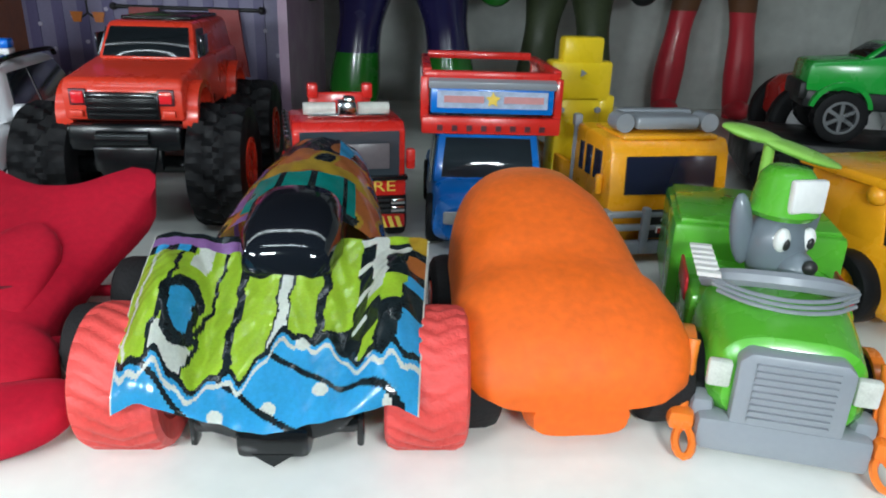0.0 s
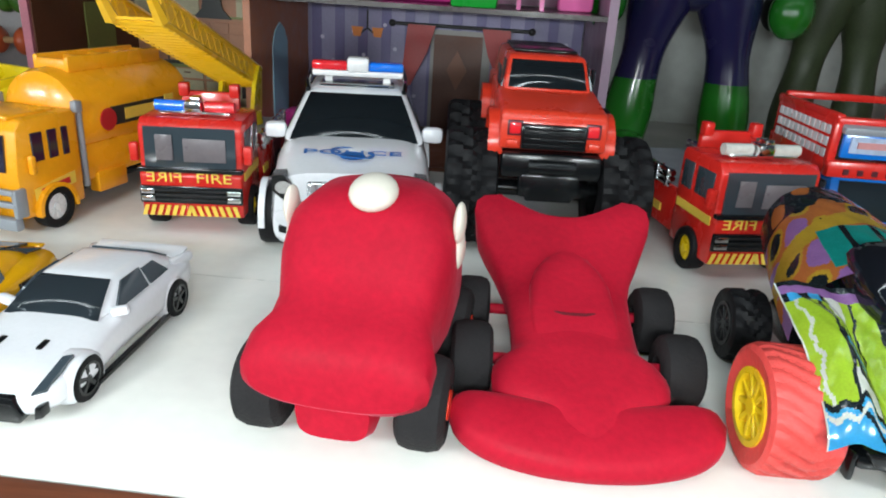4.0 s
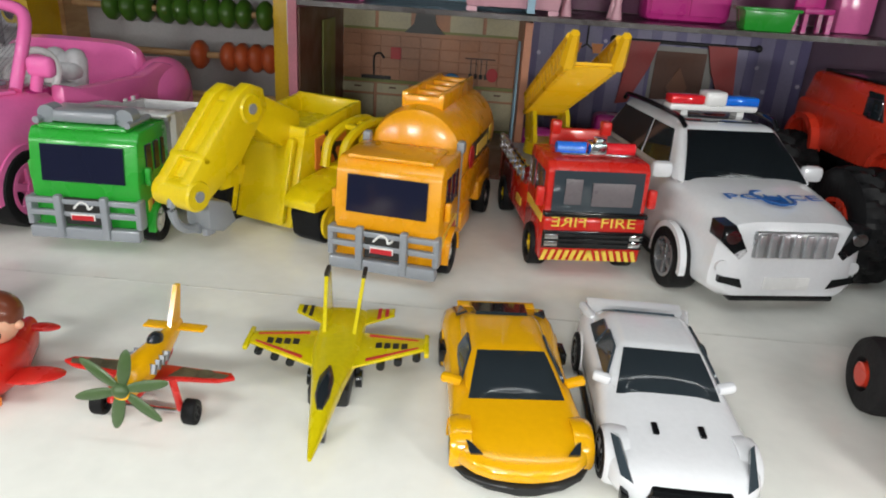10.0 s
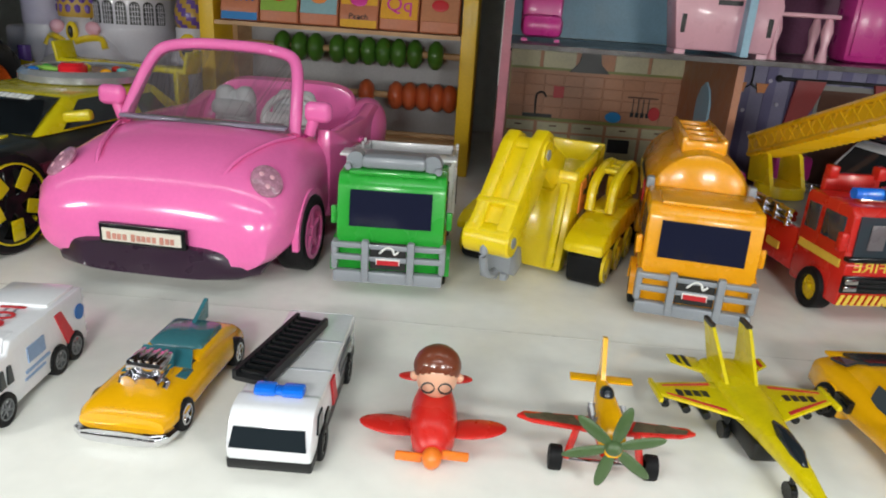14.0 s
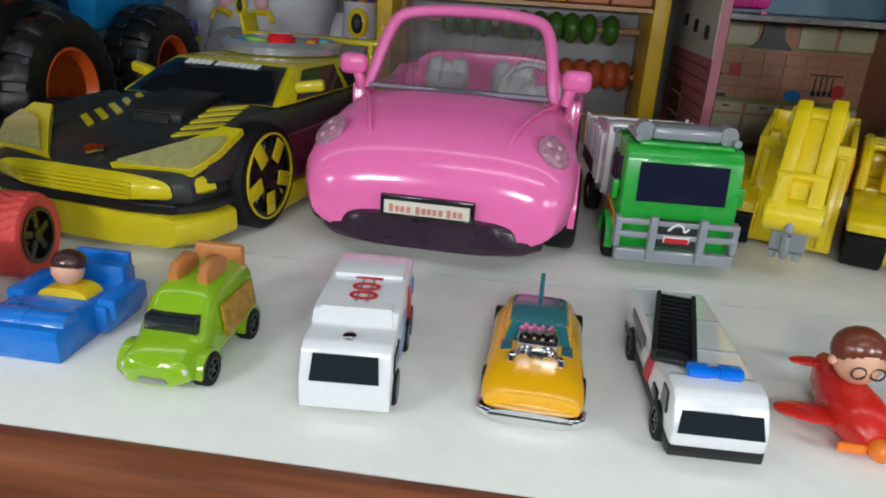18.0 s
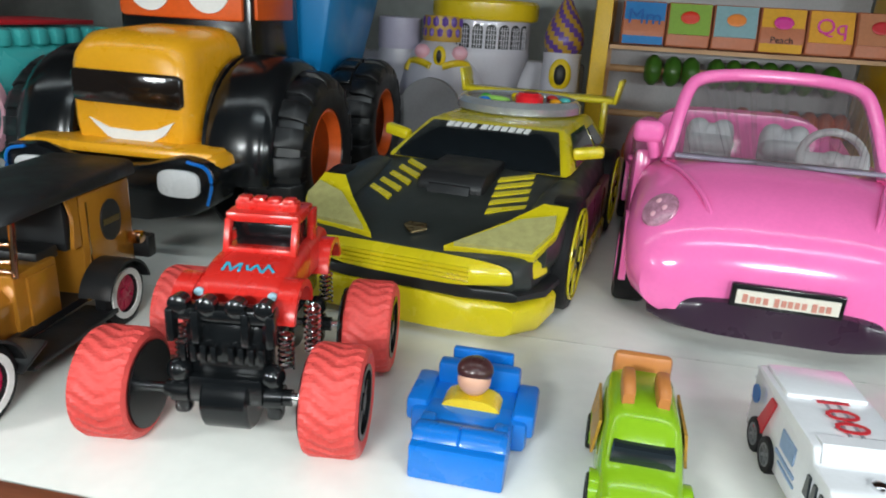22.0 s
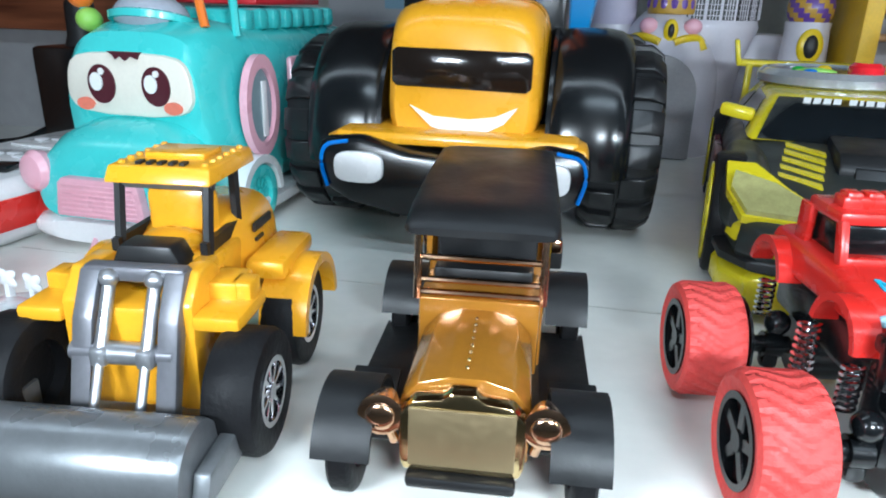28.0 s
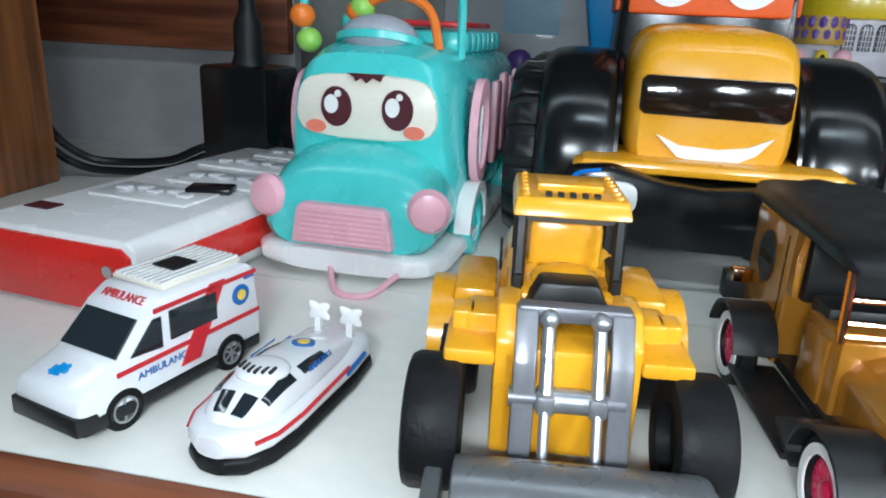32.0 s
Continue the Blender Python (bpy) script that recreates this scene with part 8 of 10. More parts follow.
def toaster_van():
    o = thing("toast_van", -0.7180, 0.1314, -1, "lime die-cast van with toast slices on its roof", "toy car")
    body = part("body", loft([(0.0, 0.0085, 0.004, 0.010, 3, 0.1), (0.002, 0.0115, 0.0035, 0.0125, 3, 0.12), (0.009, 0.0125, 0.0035, 0.0145, 3.2, 0.16), (0.0125, 0.0128, 0.0035, 0.0155, 3.5, 0.18), (0.0185, 0.0128, 0.0035, 0.0245, 4.5, 0.24), (0.024, 0.0128, 0.0035, 0.0265, 4.5, 0.24), (0.044, 0.0128, 0.0035, 0.0265, 4.5, 0.24), (0.049, 0.012, 0.004, 0.025, 4, 0.24), (0.051, 0.0095, 0.006, 0.021, 4, 0.24)], 32), LIME, o)
    part("windscreen", prism([(-0.0086, 0.0150), (0.0086, 0.0150), (0.0080, 0.0200), (-0.0080, 0.0200)], 0.0118, 0.02, "y", 0.0004), GLASSD, body)
    part("grille", prism([(-0.005, 0.0045), (0.005, 0.0045), (0.004, 0.0065), (-0.004, 0.0065)], -0.0004, 0.003, "y", 0.0004), SILVER, body)
    for s in (-1, 1):
        part("bread", loft([(0.024, 0.0016, 0.0245, 0.0295, 4, 0), (0.026, 0.0019, 0.0245, 0.0315, 4, 0), (0.034, 0.0019, 0.0245, 0.0325, 4, 0), (0.038, 0.0016, 0.0245, 0.0305, 4, 0)], 14), TAN, o, "toasted bread slice").location.x = s * 0.0048
        part("side_print", patch([(s * 0.0123, 0.022, 0.010), (s * 0.0123, 0.044, 0.010), (s * 0.0109, 0.044, 0.0205), (s * 0.0109, 0.022, 0.0205)] if s > 0 else [(s * 0.0109, 0.022, 0.0205), (s * 0.0109, 0.044, 0.0205), (s * 0.0123, 0.044, 0.010), (s * 0.0123, 0.022, 0.010)], 0.0004, 0.0006), mat("gold_scroll_print", (0.5, 0.27, 0.03), 0.4, var=0.7, scale=350), body, "gold scrollwork on the side")
        part("headlight", ball((s * 0.0085, 0.0018, 0.0085), (0.0018, 0.001, 0.0016), 12, 8), LENS, body)
        for y in (0.0105, 0.0405):
            part("wheel_arch", moved(hoop(0.0068, 0.0055, -0.0015, 0.0015, 18, 0.5), s * 0.0118, y, 0.0050), LIME, body)
            wheel(o, s * 0.0115, y, 0.0054, 0.0048, RUBBER, BLACK, "five")
    part("rear_bread", box(0, 0.0465, 0.027, 0.0175, 0.004, 0.009, 0.002), TAN, o, "toasted crust across the tail")


toaster_van()


def rescue_van():
    o = thing("rescue_truck", -0.6615, 0.1320, 4.4, "white die-cast rescue truck numbered 001", "toy truck")
    body = part("body", join(prism([(0.0, 0.0035), (0.0, 0.0115), (0.0035, 0.0205), (0.0065, 0.0218), (0.016, 0.0218), (0.019, 0.0255), (0.063, 0.0255), (0.064, 0.0245), (0.064, 0.0035)], -0.013, 0.013, "x", 0.0009)), PAINTW, o)
    part("roof_step", join(frus(-0.0115, 0.0115, 0.0155, 0.024, 0.0225, -0.0105, 0.0105, 0.0195, 0.024, 0.0262), box(0, 0.0525, 0.0258, 0.0225, 0.018, 0.002, 0.0005)), PAINTW, body)
    part("windscreen", patch([(-0.0098, 0.0004, 0.0122), (0.0098, 0.0004, 0.0122), (0.0092, 0.0032, 0.0195), (-0.0092, 0.0032, 0.0195)], 0.0004, 0.0005), GLASSD, body)
    part("beacon", moved(lathe([(0.0021, 0.0215), (0.0021, 0.0228), (0.0012, 0.0234)], 14, "z"), 0, 0.009, 0), CHROME, body)
    words("number", "001", 0.0130, pose(0.0012, 0.0350, 0.0262, 0, 0, 90), PAPERR, body, "dark red 001", 0.0165)
    part("roof_line", join(box(-0.0012, 0.034, 0.0256, 0.0008, 0.026, 0.0005), box(0.0022, 0.034, 0.0256, 0.0008, 0.026, 0.0005)), GREY, body)
    for s in (-1, 1):
        for k in range(3):
            q = [(s * 0.0131, 0.006 + 0.004 * k, 0.0125), (s * 0.0131, 0.009 + 0.004 * k, 0.0125), (s * 0.0131, 0.0085 + 0.004 * k, 0.0185), (s * 0.0131, 0.0068 + 0.004 * k, 0.0185)]
            part("side_window", patch(q if s > 0 else q[::-1], 0.0003, 0.0003), GLASSD, body)
        q = [(s * 0.0131, 0.05, 0.0075), (s * 0.0131, 0.056, 0.0075), (s * 0.0131, 0.0475, 0.0225), (s * 0.0131, 0.0435, 0.0225)]
        part("stripe", patch(q if s > 0 else q[::-1], 0.0003, 0.0003), PAPERR, body, "red slanting stripe")
        part("side_print", join(box(s * 0.0132, 0.031, 0.0165, 0.0005, 0.010, 0.0055), box(s * 0.0132, 0.031, 0.0112, 0.0005, 0.014, 0.001), box(s * 0.0132, 0.029, 0.009, 0.0005, 0.012, 0.0008)), mat("pale_blue_print", (0.25, 0.36, 0.55), 0.4), body)
        part("side_emblem", moved(lathe([(0.003, 0), (0.003, 0.0004)], 16), s * 0.0132 - (0.0004 if s < 0 else 0), 0.0595, 0.017), PAPERB, body)
        for y in (0.011, 0.043, 0.054):
            wheel(o, s * 0.0118, y, 0.0056, 0.0046, RUBBER, DSILVER, "six")
        part("ladder", join(*[box(s * 0.011, 0.0648, 0.006 + 0.0035 * i, 0.003, 0.0014, 0.0007) for i in range(6)]), PAINTW, body)
    part("underside", box(0, 0.033, 0.005, 0.02, 0.058, 0.004), MATTE, o)


rescue_van()


def hot_rod():
    o = thing("hot_rod_car", -0.6092, 0.1385, -1.9, "amber die-cast hot rod with exposed chrome engine", "toy car")
    o.scale = (1.09, 1.0, 1.08)
    body = part("body", loft([(0.0015, 0.0128, 0.0045, 0.0098, 3.2, 0.06), (0.004, 0.0140, 0.004, 0.0112, 3.4, 0.08), (0.012, 0.0146, 0.0038, 0.0124, 3.4, 0.1), (0.022, 0.0146, 0.0038, 0.0128, 3.6, 0.12), (0.03, 0.0143, 0.004, 0.0129, 3.8, 0.12), (0.05, 0.0146, 0.004, 0.0128, 3.8, 0.12), (0.066, 0.0125, 0.0045, 0.0098, 4, 0.12), (0.07, 0.0095, 0.005, 0.0085, 3, 0.1)], 30), AMBER, o)
    part("bumper", join(loft([(-0.001, 0.0115, 0.0018, 0.0062, 3, 0), (0.001, 0.0142, 0.0016, 0.0066, 3, 0), (0.006, 0.0148, 0.0016, 0.006, 3, 0)], 18), box(0, -0.001, 0.0042, 0.022, 0.001, 0.001, 0.0004)), CHROME, o, "chrome bumper")
    c = part("cockpit", box(0, 0.041, 0.0123, 0.017, 0.025, 0.001, 0.0003), MATTE, body)
    part("windscreen", patch([(-0.0095, 0.0275, 0.0125), (0.0095, 0.0275, 0.0125), (0.008, 0.0325, 0.0165), (-0.008, 0.0325, 0.0165)], 0.0004, 0), DTEAL, body, "teal windscreen")
    part("roof_frame", loft([(0.033, 0.0105, 0.010, 0.0145, 4, 0.12), (0.036, 0.0112, 0.010, 0.0152, 4.5, 0.14), (0.056, 0.0112, 0.010, 0.0152, 4.5, 0.14), (0.064, 0.0105, 0.009, 0.012, 4, 0.1)], 24), AMBER, body)
    part("roof_glass", loft([(0.0350, 0.0070, 0.0130, 0.0152, 4, 0.1), (0.0375, 0.0094, 0.0130, 0.0168, 4, 0.12), (0.054, 0.0094, 0.0130, 0.0168, 4, 0.12), (0.0565, 0.0080, 0.0130, 0.0155, 4, 0.1)], 20), DTEAL, body, "teal roof glass")
    part("fin", prism([(0.046, 0.0145), (0.062, 0.0145), (0.0625, 0.0215)], -0.0007, 0.0007), DTEAL, body, "teal fin")
    eng = part("engine", join(box(0, 0.020, 0.0138, 0.0105, 0.0105, 0.005, 0.0008), box(0, 0.0205, 0.0175, 0.0112, 0.0095, 0.0038, 0.001), rod((-0.0035, 0.013, 0.014), (-0.0035, 0.018, 0.0145), 0.0022), rod((0.0035, 0.013, 0.014), (0.0035, 0.018, 0.0145), 0.0022)), CHROME, o, "chrome engine")
    for i in range(4):
        part("rib", box(-0.0036 + 0.0024 * i, 0.0205, 0.0196, 0.0012, 0.0085, 0.0008, 0.0002), CHROME, eng)
    for s in (-1, 1):
        part("header_pipe", tube(curve([(s * 0.0045, 0.018, 0.0135), (s * 0.0068, 0.0165, 0.0135), (s * 0.0068, 0.0145, 0.0122)]), 0.0009, 6), CHROME, eng)
        part("hood_vent", box(s * 0.0085, 0.0245, 0.0122, 0.0035, 0.006, 0.001, 0.0003), DTEAL, body)
        for y in (0.0135, 0.056):
            wheel(o, s * 0.0118, y, 0.0052, 0.0046, RUBBER, CHROME, "five")


hot_rod()


def fire_tender():
    o = thing("airport_tender", -0.5603, 0.1308, 2.1, "white die-cast airport fire truck with black ladder", "toy truck")
    body = part("body", join(prism([(0.0, 0.0065), (-0.0005, 0.0125), (0.0035, 0.0195), (0.006, 0.0212), (0.013, 0.0215), (0.0145, 0.0205), (0.073, 0.0205), (0.074, 0.0195), (0.074, 0.0065)], -0.0125, 0.0125, "x", 0.0012)), PAINTW, o)
    part("skirt", box(0, 0.037, 0.0055, 0.0252, 0.074, 0.004, 0.0008), MATTE, o)
    part("windscreen", patch([(-0.0112, -0.0002, 0.0113), (0.0112, -0.0002, 0.0113), (0.0104, 0.0022, 0.0170), (-0.0104, 0.0022, 0.0170)], 0.0006, 0.0005), GLASSD, body)
    part("beacon", join(box(-0.0042, 0.0135, 0.0228, 0.0068, 0.005, 0.003, 0.001), box(0.0042, 0.0135, 0.0228, 0.0068, 0.005, 0.003, 0.001), box(0, 0.0135, 0.0226, 0.004, 0.0035, 0.002, 0.0005)), BLENS, o, "blue roof beacon")
    lad = part("ladder", moved(join(box(0, 0, 0, 0.0115, 0.043, 0.0018, 0.0004), box(-0.0055, 0, 0.0012, 0.0014, 0.043, 0.003), box(0.0055, 0, 0.0012, 0.0014, 0.043, 0.003)), -0.0055, 0.0385, 0.0225, 1, 0, -13), MATTE, o, "black swivelled ladder")
    for i in range(13):
        part("rung", moved(box(0, -0.019 + 0.0032 * i, 0.0017, 0.0105, 0.0011, 0.0012), -0.0055, 0.0385, 0.0225, 1, 0, -13), BLACK, lad)
    part("roof_seam", join(box(0, 0.03, 0.0207, 0.024, 0.0004, 0.0003), box(0, 0.05, 0.0207, 0.024, 0.0004, 0.0003)), GREY, body)
    for s in (-1, 1):
        q = [(s * 0.0126, 0.006, 0.0128), (s * 0.0126, 0.0125, 0.0128), (s * 0.0126, 0.0125, 0.0185), (s * 0.0126, 0.0075, 0.0185)]
        part("side_window", patch(q if s > 0 else q[::-1], 0.0003, 0.0003), GLASSD, body)
        q = [(s * 0.0126, 0.03, 0.008), (s * 0.0126, 0.036, 0.008), (s * 0.0126, 0.031, 0.019), (s * 0.0126, 0.026, 0.019)]
        part("stripe", patch(q if s > 0 else q[::-1], 0.0003, 0.0003), PAPERR, body, "red slanting stripe")
        part("side_print", join(box(s * 0.0127, 0.052, 0.0155, 0.0004, 0.022, 0.003), box(s * 0.0127, 0.05, 0.0115, 0.0004, 0.012, 0.0015)), mat("dark_grey_print", (0.1, 0.1, 0.12), 0.4), body)
        part("hose_port", box(s * 0.0127, 0.02, 0.0105, 0.001, 0.006, 0.004, 0.0004), BLACK, body)
        for y in (0.013, 0.058):
            wheel(o, s * 0.0112, y, 0.0058, 0.005, RUBBER, BLACK, "six")


fire_tender()


def red_plane():
    o = thing("toy_plane", -0.5138, 0.1402, 4, "chubby red plastic plane with an orange propeller", "toy plane")
    o.scale = (0.88, 0.88, 0.92)
    body = part("body", loft([(0.004, 0.004, 0.003, 0.010, 2.2, 0), (0.008, 0.0072, 0.001, 0.0145, 2.4, 0), (0.018, 0.0088, 0.0, 0.0165, 2.5, 0), (0.028, 0.0085, 0.0, 0.0165, 2.5, 0), (0.04, 0.006, 0.003, 0.0165, 2.3, 0), (0.046, 0.003, 0.007, 0.016, 2, 0)], 26), RED, o)
    for s in (-1, 1):
        part("wing", moved(ball((0, 0, 0), (0.0125, 0.0062, 0.0012)), s * 0.0145, 0.019, 0.0072, 0, s * -5), RED, o)
        part("tail_wing", moved(ball((0, 0, 0), (0.0065, 0.0032, 0.0011)), s * 0.008, 0.041, 0.0145), RED, o)
    pr = part("propeller", join(ball((0, 0.0025, 0.006), (0.0035, 0.0042, 0.0036)), box(0.008, 0.0035, 0.0066, 0.0095, 0.0016, 0.0034, 0.0007, (0, 4, 0)), box(-0.008, 0.0035, 0.0054, 0.0095, 0.0016, 0.0034, 0.0007, (0, 4, 0))), ORANGE2, o, "orange propeller")
    d = multi("pilot_figure", [(ball((0, 0, 0.0075), (0.0064, 0.006, 0.0072)), SKIN), (ball((0, 0.0012, 0.0098), (0.0072, 0.0066, 0.0066)), HAIR), (ball((-0.0067, 0, 0.0068), 0.0014, 10, 6), SKIN), (ball((0.0067, 0, 0.0068), 0.0014, 10, 6), SKIN), (moved(tube([(0.0019 * math.cos(k * 0.524), 0, 0.0017 * math.sin(k * 0.524)) for k in range(12)], 0.0003, 5, True), -0.0025, -0.0057, 0.0062), PAPERK), (moved(tube([(0.0019 * math.cos(k * 0.524), 0, 0.0017 * math.sin(k * 0.524)) for k in range(12)], 0.0003, 5, True), 0.0025, -0.0057, 0.0062), PAPERK)])
    d.matrix_world = pose(-0.5152, 0.1632, 0.0140, 0, 0, 4) @ Matrix.Diagonal((1.08, 1.08, 1.08, 1))
    tagged(d, "plastic pilot head with brown hair and glasses", "figure")


red_plane()


def prop_plane():
    o = thing("toy_plane", -0.4618, 0.1388, -1, "small yellow and red toy plane with a green propeller", "toy plane")
    o.scale = (1.08, 0.84, 1)
    body = part("body", join(loft([(0.0, 0.0022, 0.0085, 0.0125, 2.2, 0), (0.003, 0.0036, 0.0075, 0.015, 2.4, 0), (0.015, 0.0042, 0.007, 0.0168, 2.4, 0), (0.028, 0.0034, 0.008, 0.0165, 2.3, 0), (0.046, 0.001, 0.011, 0.0155, 2, 0)], 18), prism([(0.036, 0.0145), (0.0445, 0.0145), (0.0475, 0.0275), (0.0445, 0.028)], -0.0007, 0.0007), box(0, 0.042, 0.014, 0.019, 0.005, 0.0008, 0.0002)), AMBER, o, "yellow fuselage")
    part("belly", join(loft([(0.004, 0.003, 0.0055, 0.0095, 2.4, 0), (0.02, 0.0036, 0.0052, 0.0095, 2.4, 0), (0.034, 0.002, 0.008, 0.0105, 2.4, 0)], 14)), RED, o)
    part("cockpit", ball((0, 0.026, 0.0165), (0.0022, 0.004, 0.0024), 14, 8), GLASSD, body)
    part("engine", join(*[rod((s * 0.0042, 0.012 + 0.0032 * i, 0.0115), (s * 0.0042, 0.0135 + 0.0032 * i, 0.0142), 0.0012, None, 8) for s in (-1, 1) for i in range(4)]), DSILVER, o, "grey engine stacks")
    for s in (-1, 1):
        w = part("wing", prism([(s * 0.003, 0.014), (s * 0.021, 0.0165), (s * 0.0255, 0.0195), (s * 0.0235, 0.0225), (s * 0.003, 0.0235)], 0.008, 0.0092, "z", 0.0003), RED, o)
        part("wing_print", join(moved(lathe([(0.0028, 0.0093), (0.0028, 0.0095)], 14, "z"), s * 0.0165, 0.0195, 0), prism([(s * 0.007, 0.016), (s * 0.0225, 0.0178), (s * 0.0235, 0.0205), (s * 0.009, 0.0225)], 0.0092, 0.00935, "z")), mat("dark_swirl_print", (0.12, 0.1, 0.06), 0.4, var=0.8, scale=600), w)
        part("leg", rod((s * 0.0085, 0.015, 0.0150), (s * 0.0105, 0.0145, 0.0045), 0.0011, None, 8), RED, o)
        wheel(o, s * 0.0135, 0.0145, 0.0042, 0.0038, RUBBER, MATTE, "five")
    part("axle", rod((-0.0125, 0.0145, 0.0042), (0.0125, 0.0145, 0.0042), 0.0007, None, 8), CHROME, o)
    for c in o.children:
        if not c.name.startswith(("wheel", "axle", "leg")):
            c.location.z += 0.0062
    prp = part("propeller", ball((0, 0.0005, 0.0178), (0.0024, 0.0026, 0.0024)), DKGREEN, o, "six-bladed dull green propeller")
    for i in range(6):
        part("blade", moved(ball((0, 0, 0.0074), (0.0019, 0.0009, 0.0067), 12, 8), 0, 0.0008, 0.0178, 0, 60 * i + 12), DKGREEN, prp)


prop_plane()


def jet():
    o = thing("toy_jet", -0.4035, 0.1262, 5.2, "yellow die-cast fighter jet with black stripes", "toy plane")
    o.scale = (1.06, 1.06, 1.0)
    ZY = mat("jet_yellow_paint", (0.68, 0.56, 0.005), 0.25, coat=0.4)
    body = part("fuselage", join(loft([(0.0, 0.0006, 0.0105, 0.0115, 2, 0), (0.012, 0.0026, 0.0095, 0.0135, 2.5, 0.2), (0.024, 0.0042, 0.009, 0.0158, 2.6, 0.25), (0.036, 0.006, 0.009, 0.0158, 3, 0.25), (0.05, 0.0085, 0.009, 0.0155, 3.5, 0.2), (0.078, 0.0085, 0.0095, 0.0148, 3.5, 0.15)], 22)), ZY, o)
    part("canopy", loft([(0.017, 0.0008, 0.0135, 0.0152, 2, 0), (0.022, 0.0022, 0.0135, 0.0172, 2.2, 0), (0.03, 0.0024, 0.0135, 0.0178, 2.2, 0), (0.037, 0.0008, 0.0135, 0.0165, 2, 0)], 14), GLASSD, body, "dark canopy")
    for s in (-1, 1):
        w = part("wing", prism([(s * 0.006, 0.042), (s * 0.0285, 0.0545), (s * 0.0285, 0.0615), (s * 0.007, 0.064)], 0.0118, 0.013, "z", 0.0003), ZY, body)
        part("wing_edge", join(prism([(s * 0.010, 0.0452), (s * 0.0265, 0.0545), (s * 0.0265, 0.0553), (s * 0.010, 0.0468)], 0.0131, 0.0133, "z"), prism([(s * 0.01, 0.061), (s * 0.0265, 0.0592), (s * 0.0265, 0.0598), (s * 0.01, 0.0622)], 0.0131, 0.0133, "z")), PAPERR, w)
        part("wing_bar", join(*[prism([(s * (0.0125 + 0.0028 * i), 0.0535), (s * (0.0145 + 0.0028 * i), 0.054), (s * (0.0145 + 0.0028 * i), 0.0572), (s * (0.0125 + 0.0028 * i), 0.0568)], 0.0131, 0.0133, "z") for i in range(4)]), PAPERK, w, "black print bars")
        part("tip_rail", box(s * 0.0292, 0.0575, 0.0124, 0.0016, 0.013, 0.0018, 0.0004), ZY, w)
        part("fin", moved(prism([(0.058, 0.0), (0.076, 0.0), (0.082, 0.0155), (0.074, 0.0155)], -0.0006, 0.0006), s * 0.0048, 0, 0.0138, 0, s * 6), ZY, body)
        part("fin_tip", moved(box(0, 0.0782, 0.0158, 0.0014, 0.0075, 0.0016), s * 0.0048, 0, 0.0138, 0, s * 6), PAPERK, body)
        t = part("tail_plane", prism([(s * 0.007, 0.07), (s * 0.0175, 0.078), (s * 0.0175, 0.0835), (s * 0.007, 0.0815)], 0.0116, 0.0126, "z", 0.0003), ZY, body)
        part("tail_band", join(*[prism([(s * (0.0115 + 0.0026 * i), 0.0738 + 0.002 * i), (s * (0.0128 + 0.0026 * i), 0.0748 + 0.002 * i), (s * (0.0128 + 0.0026 * i), 0.0824), (s * (0.0115 + 0.0026 * i), 0.082)], 0.0127, 0.0129, "z") for i in range(2)]), PAPERK if s < 0 else PAPERR, t)
        for k, x in enumerate((0.0145, 0.020, 0.026)):
            part("missile", join(rod((s * x, 0.049 + 0.003 * k, 0.0085), (s * x, 0.063 + 0.001 * k, 0.0085), 0.0014, None, 10), box(s * x, 0.057, 0.0105, 0.0008, 0.006, 0.003)), BLACK, o)
        part("wheel_leg", join(rod((s * 0.0065, 0.05, 0.009), (s * 0.0075, 0.05, 0.003), 0.0012, None, 8), moved(lathe([(0.003, -0.001), (0.003, 0.001)], 14), s * 0.0078, 0.05, 0.003)), BLACK, o)
    part("belly", box(0, 0.051, 0.0066, 0.0125, 0.036, 0.0068, 0.0012), MATTE, o)
    part("nose_leg", join(rod((0, 0.021, 0.0095), (0, 0.021, 0.003), 0.0009, None, 8), moved(lathe([(0.0028, -0.001), (0.0028, 0.001)], 14), 0, 0.021, 0.0028)), BLACK, o)


jet()


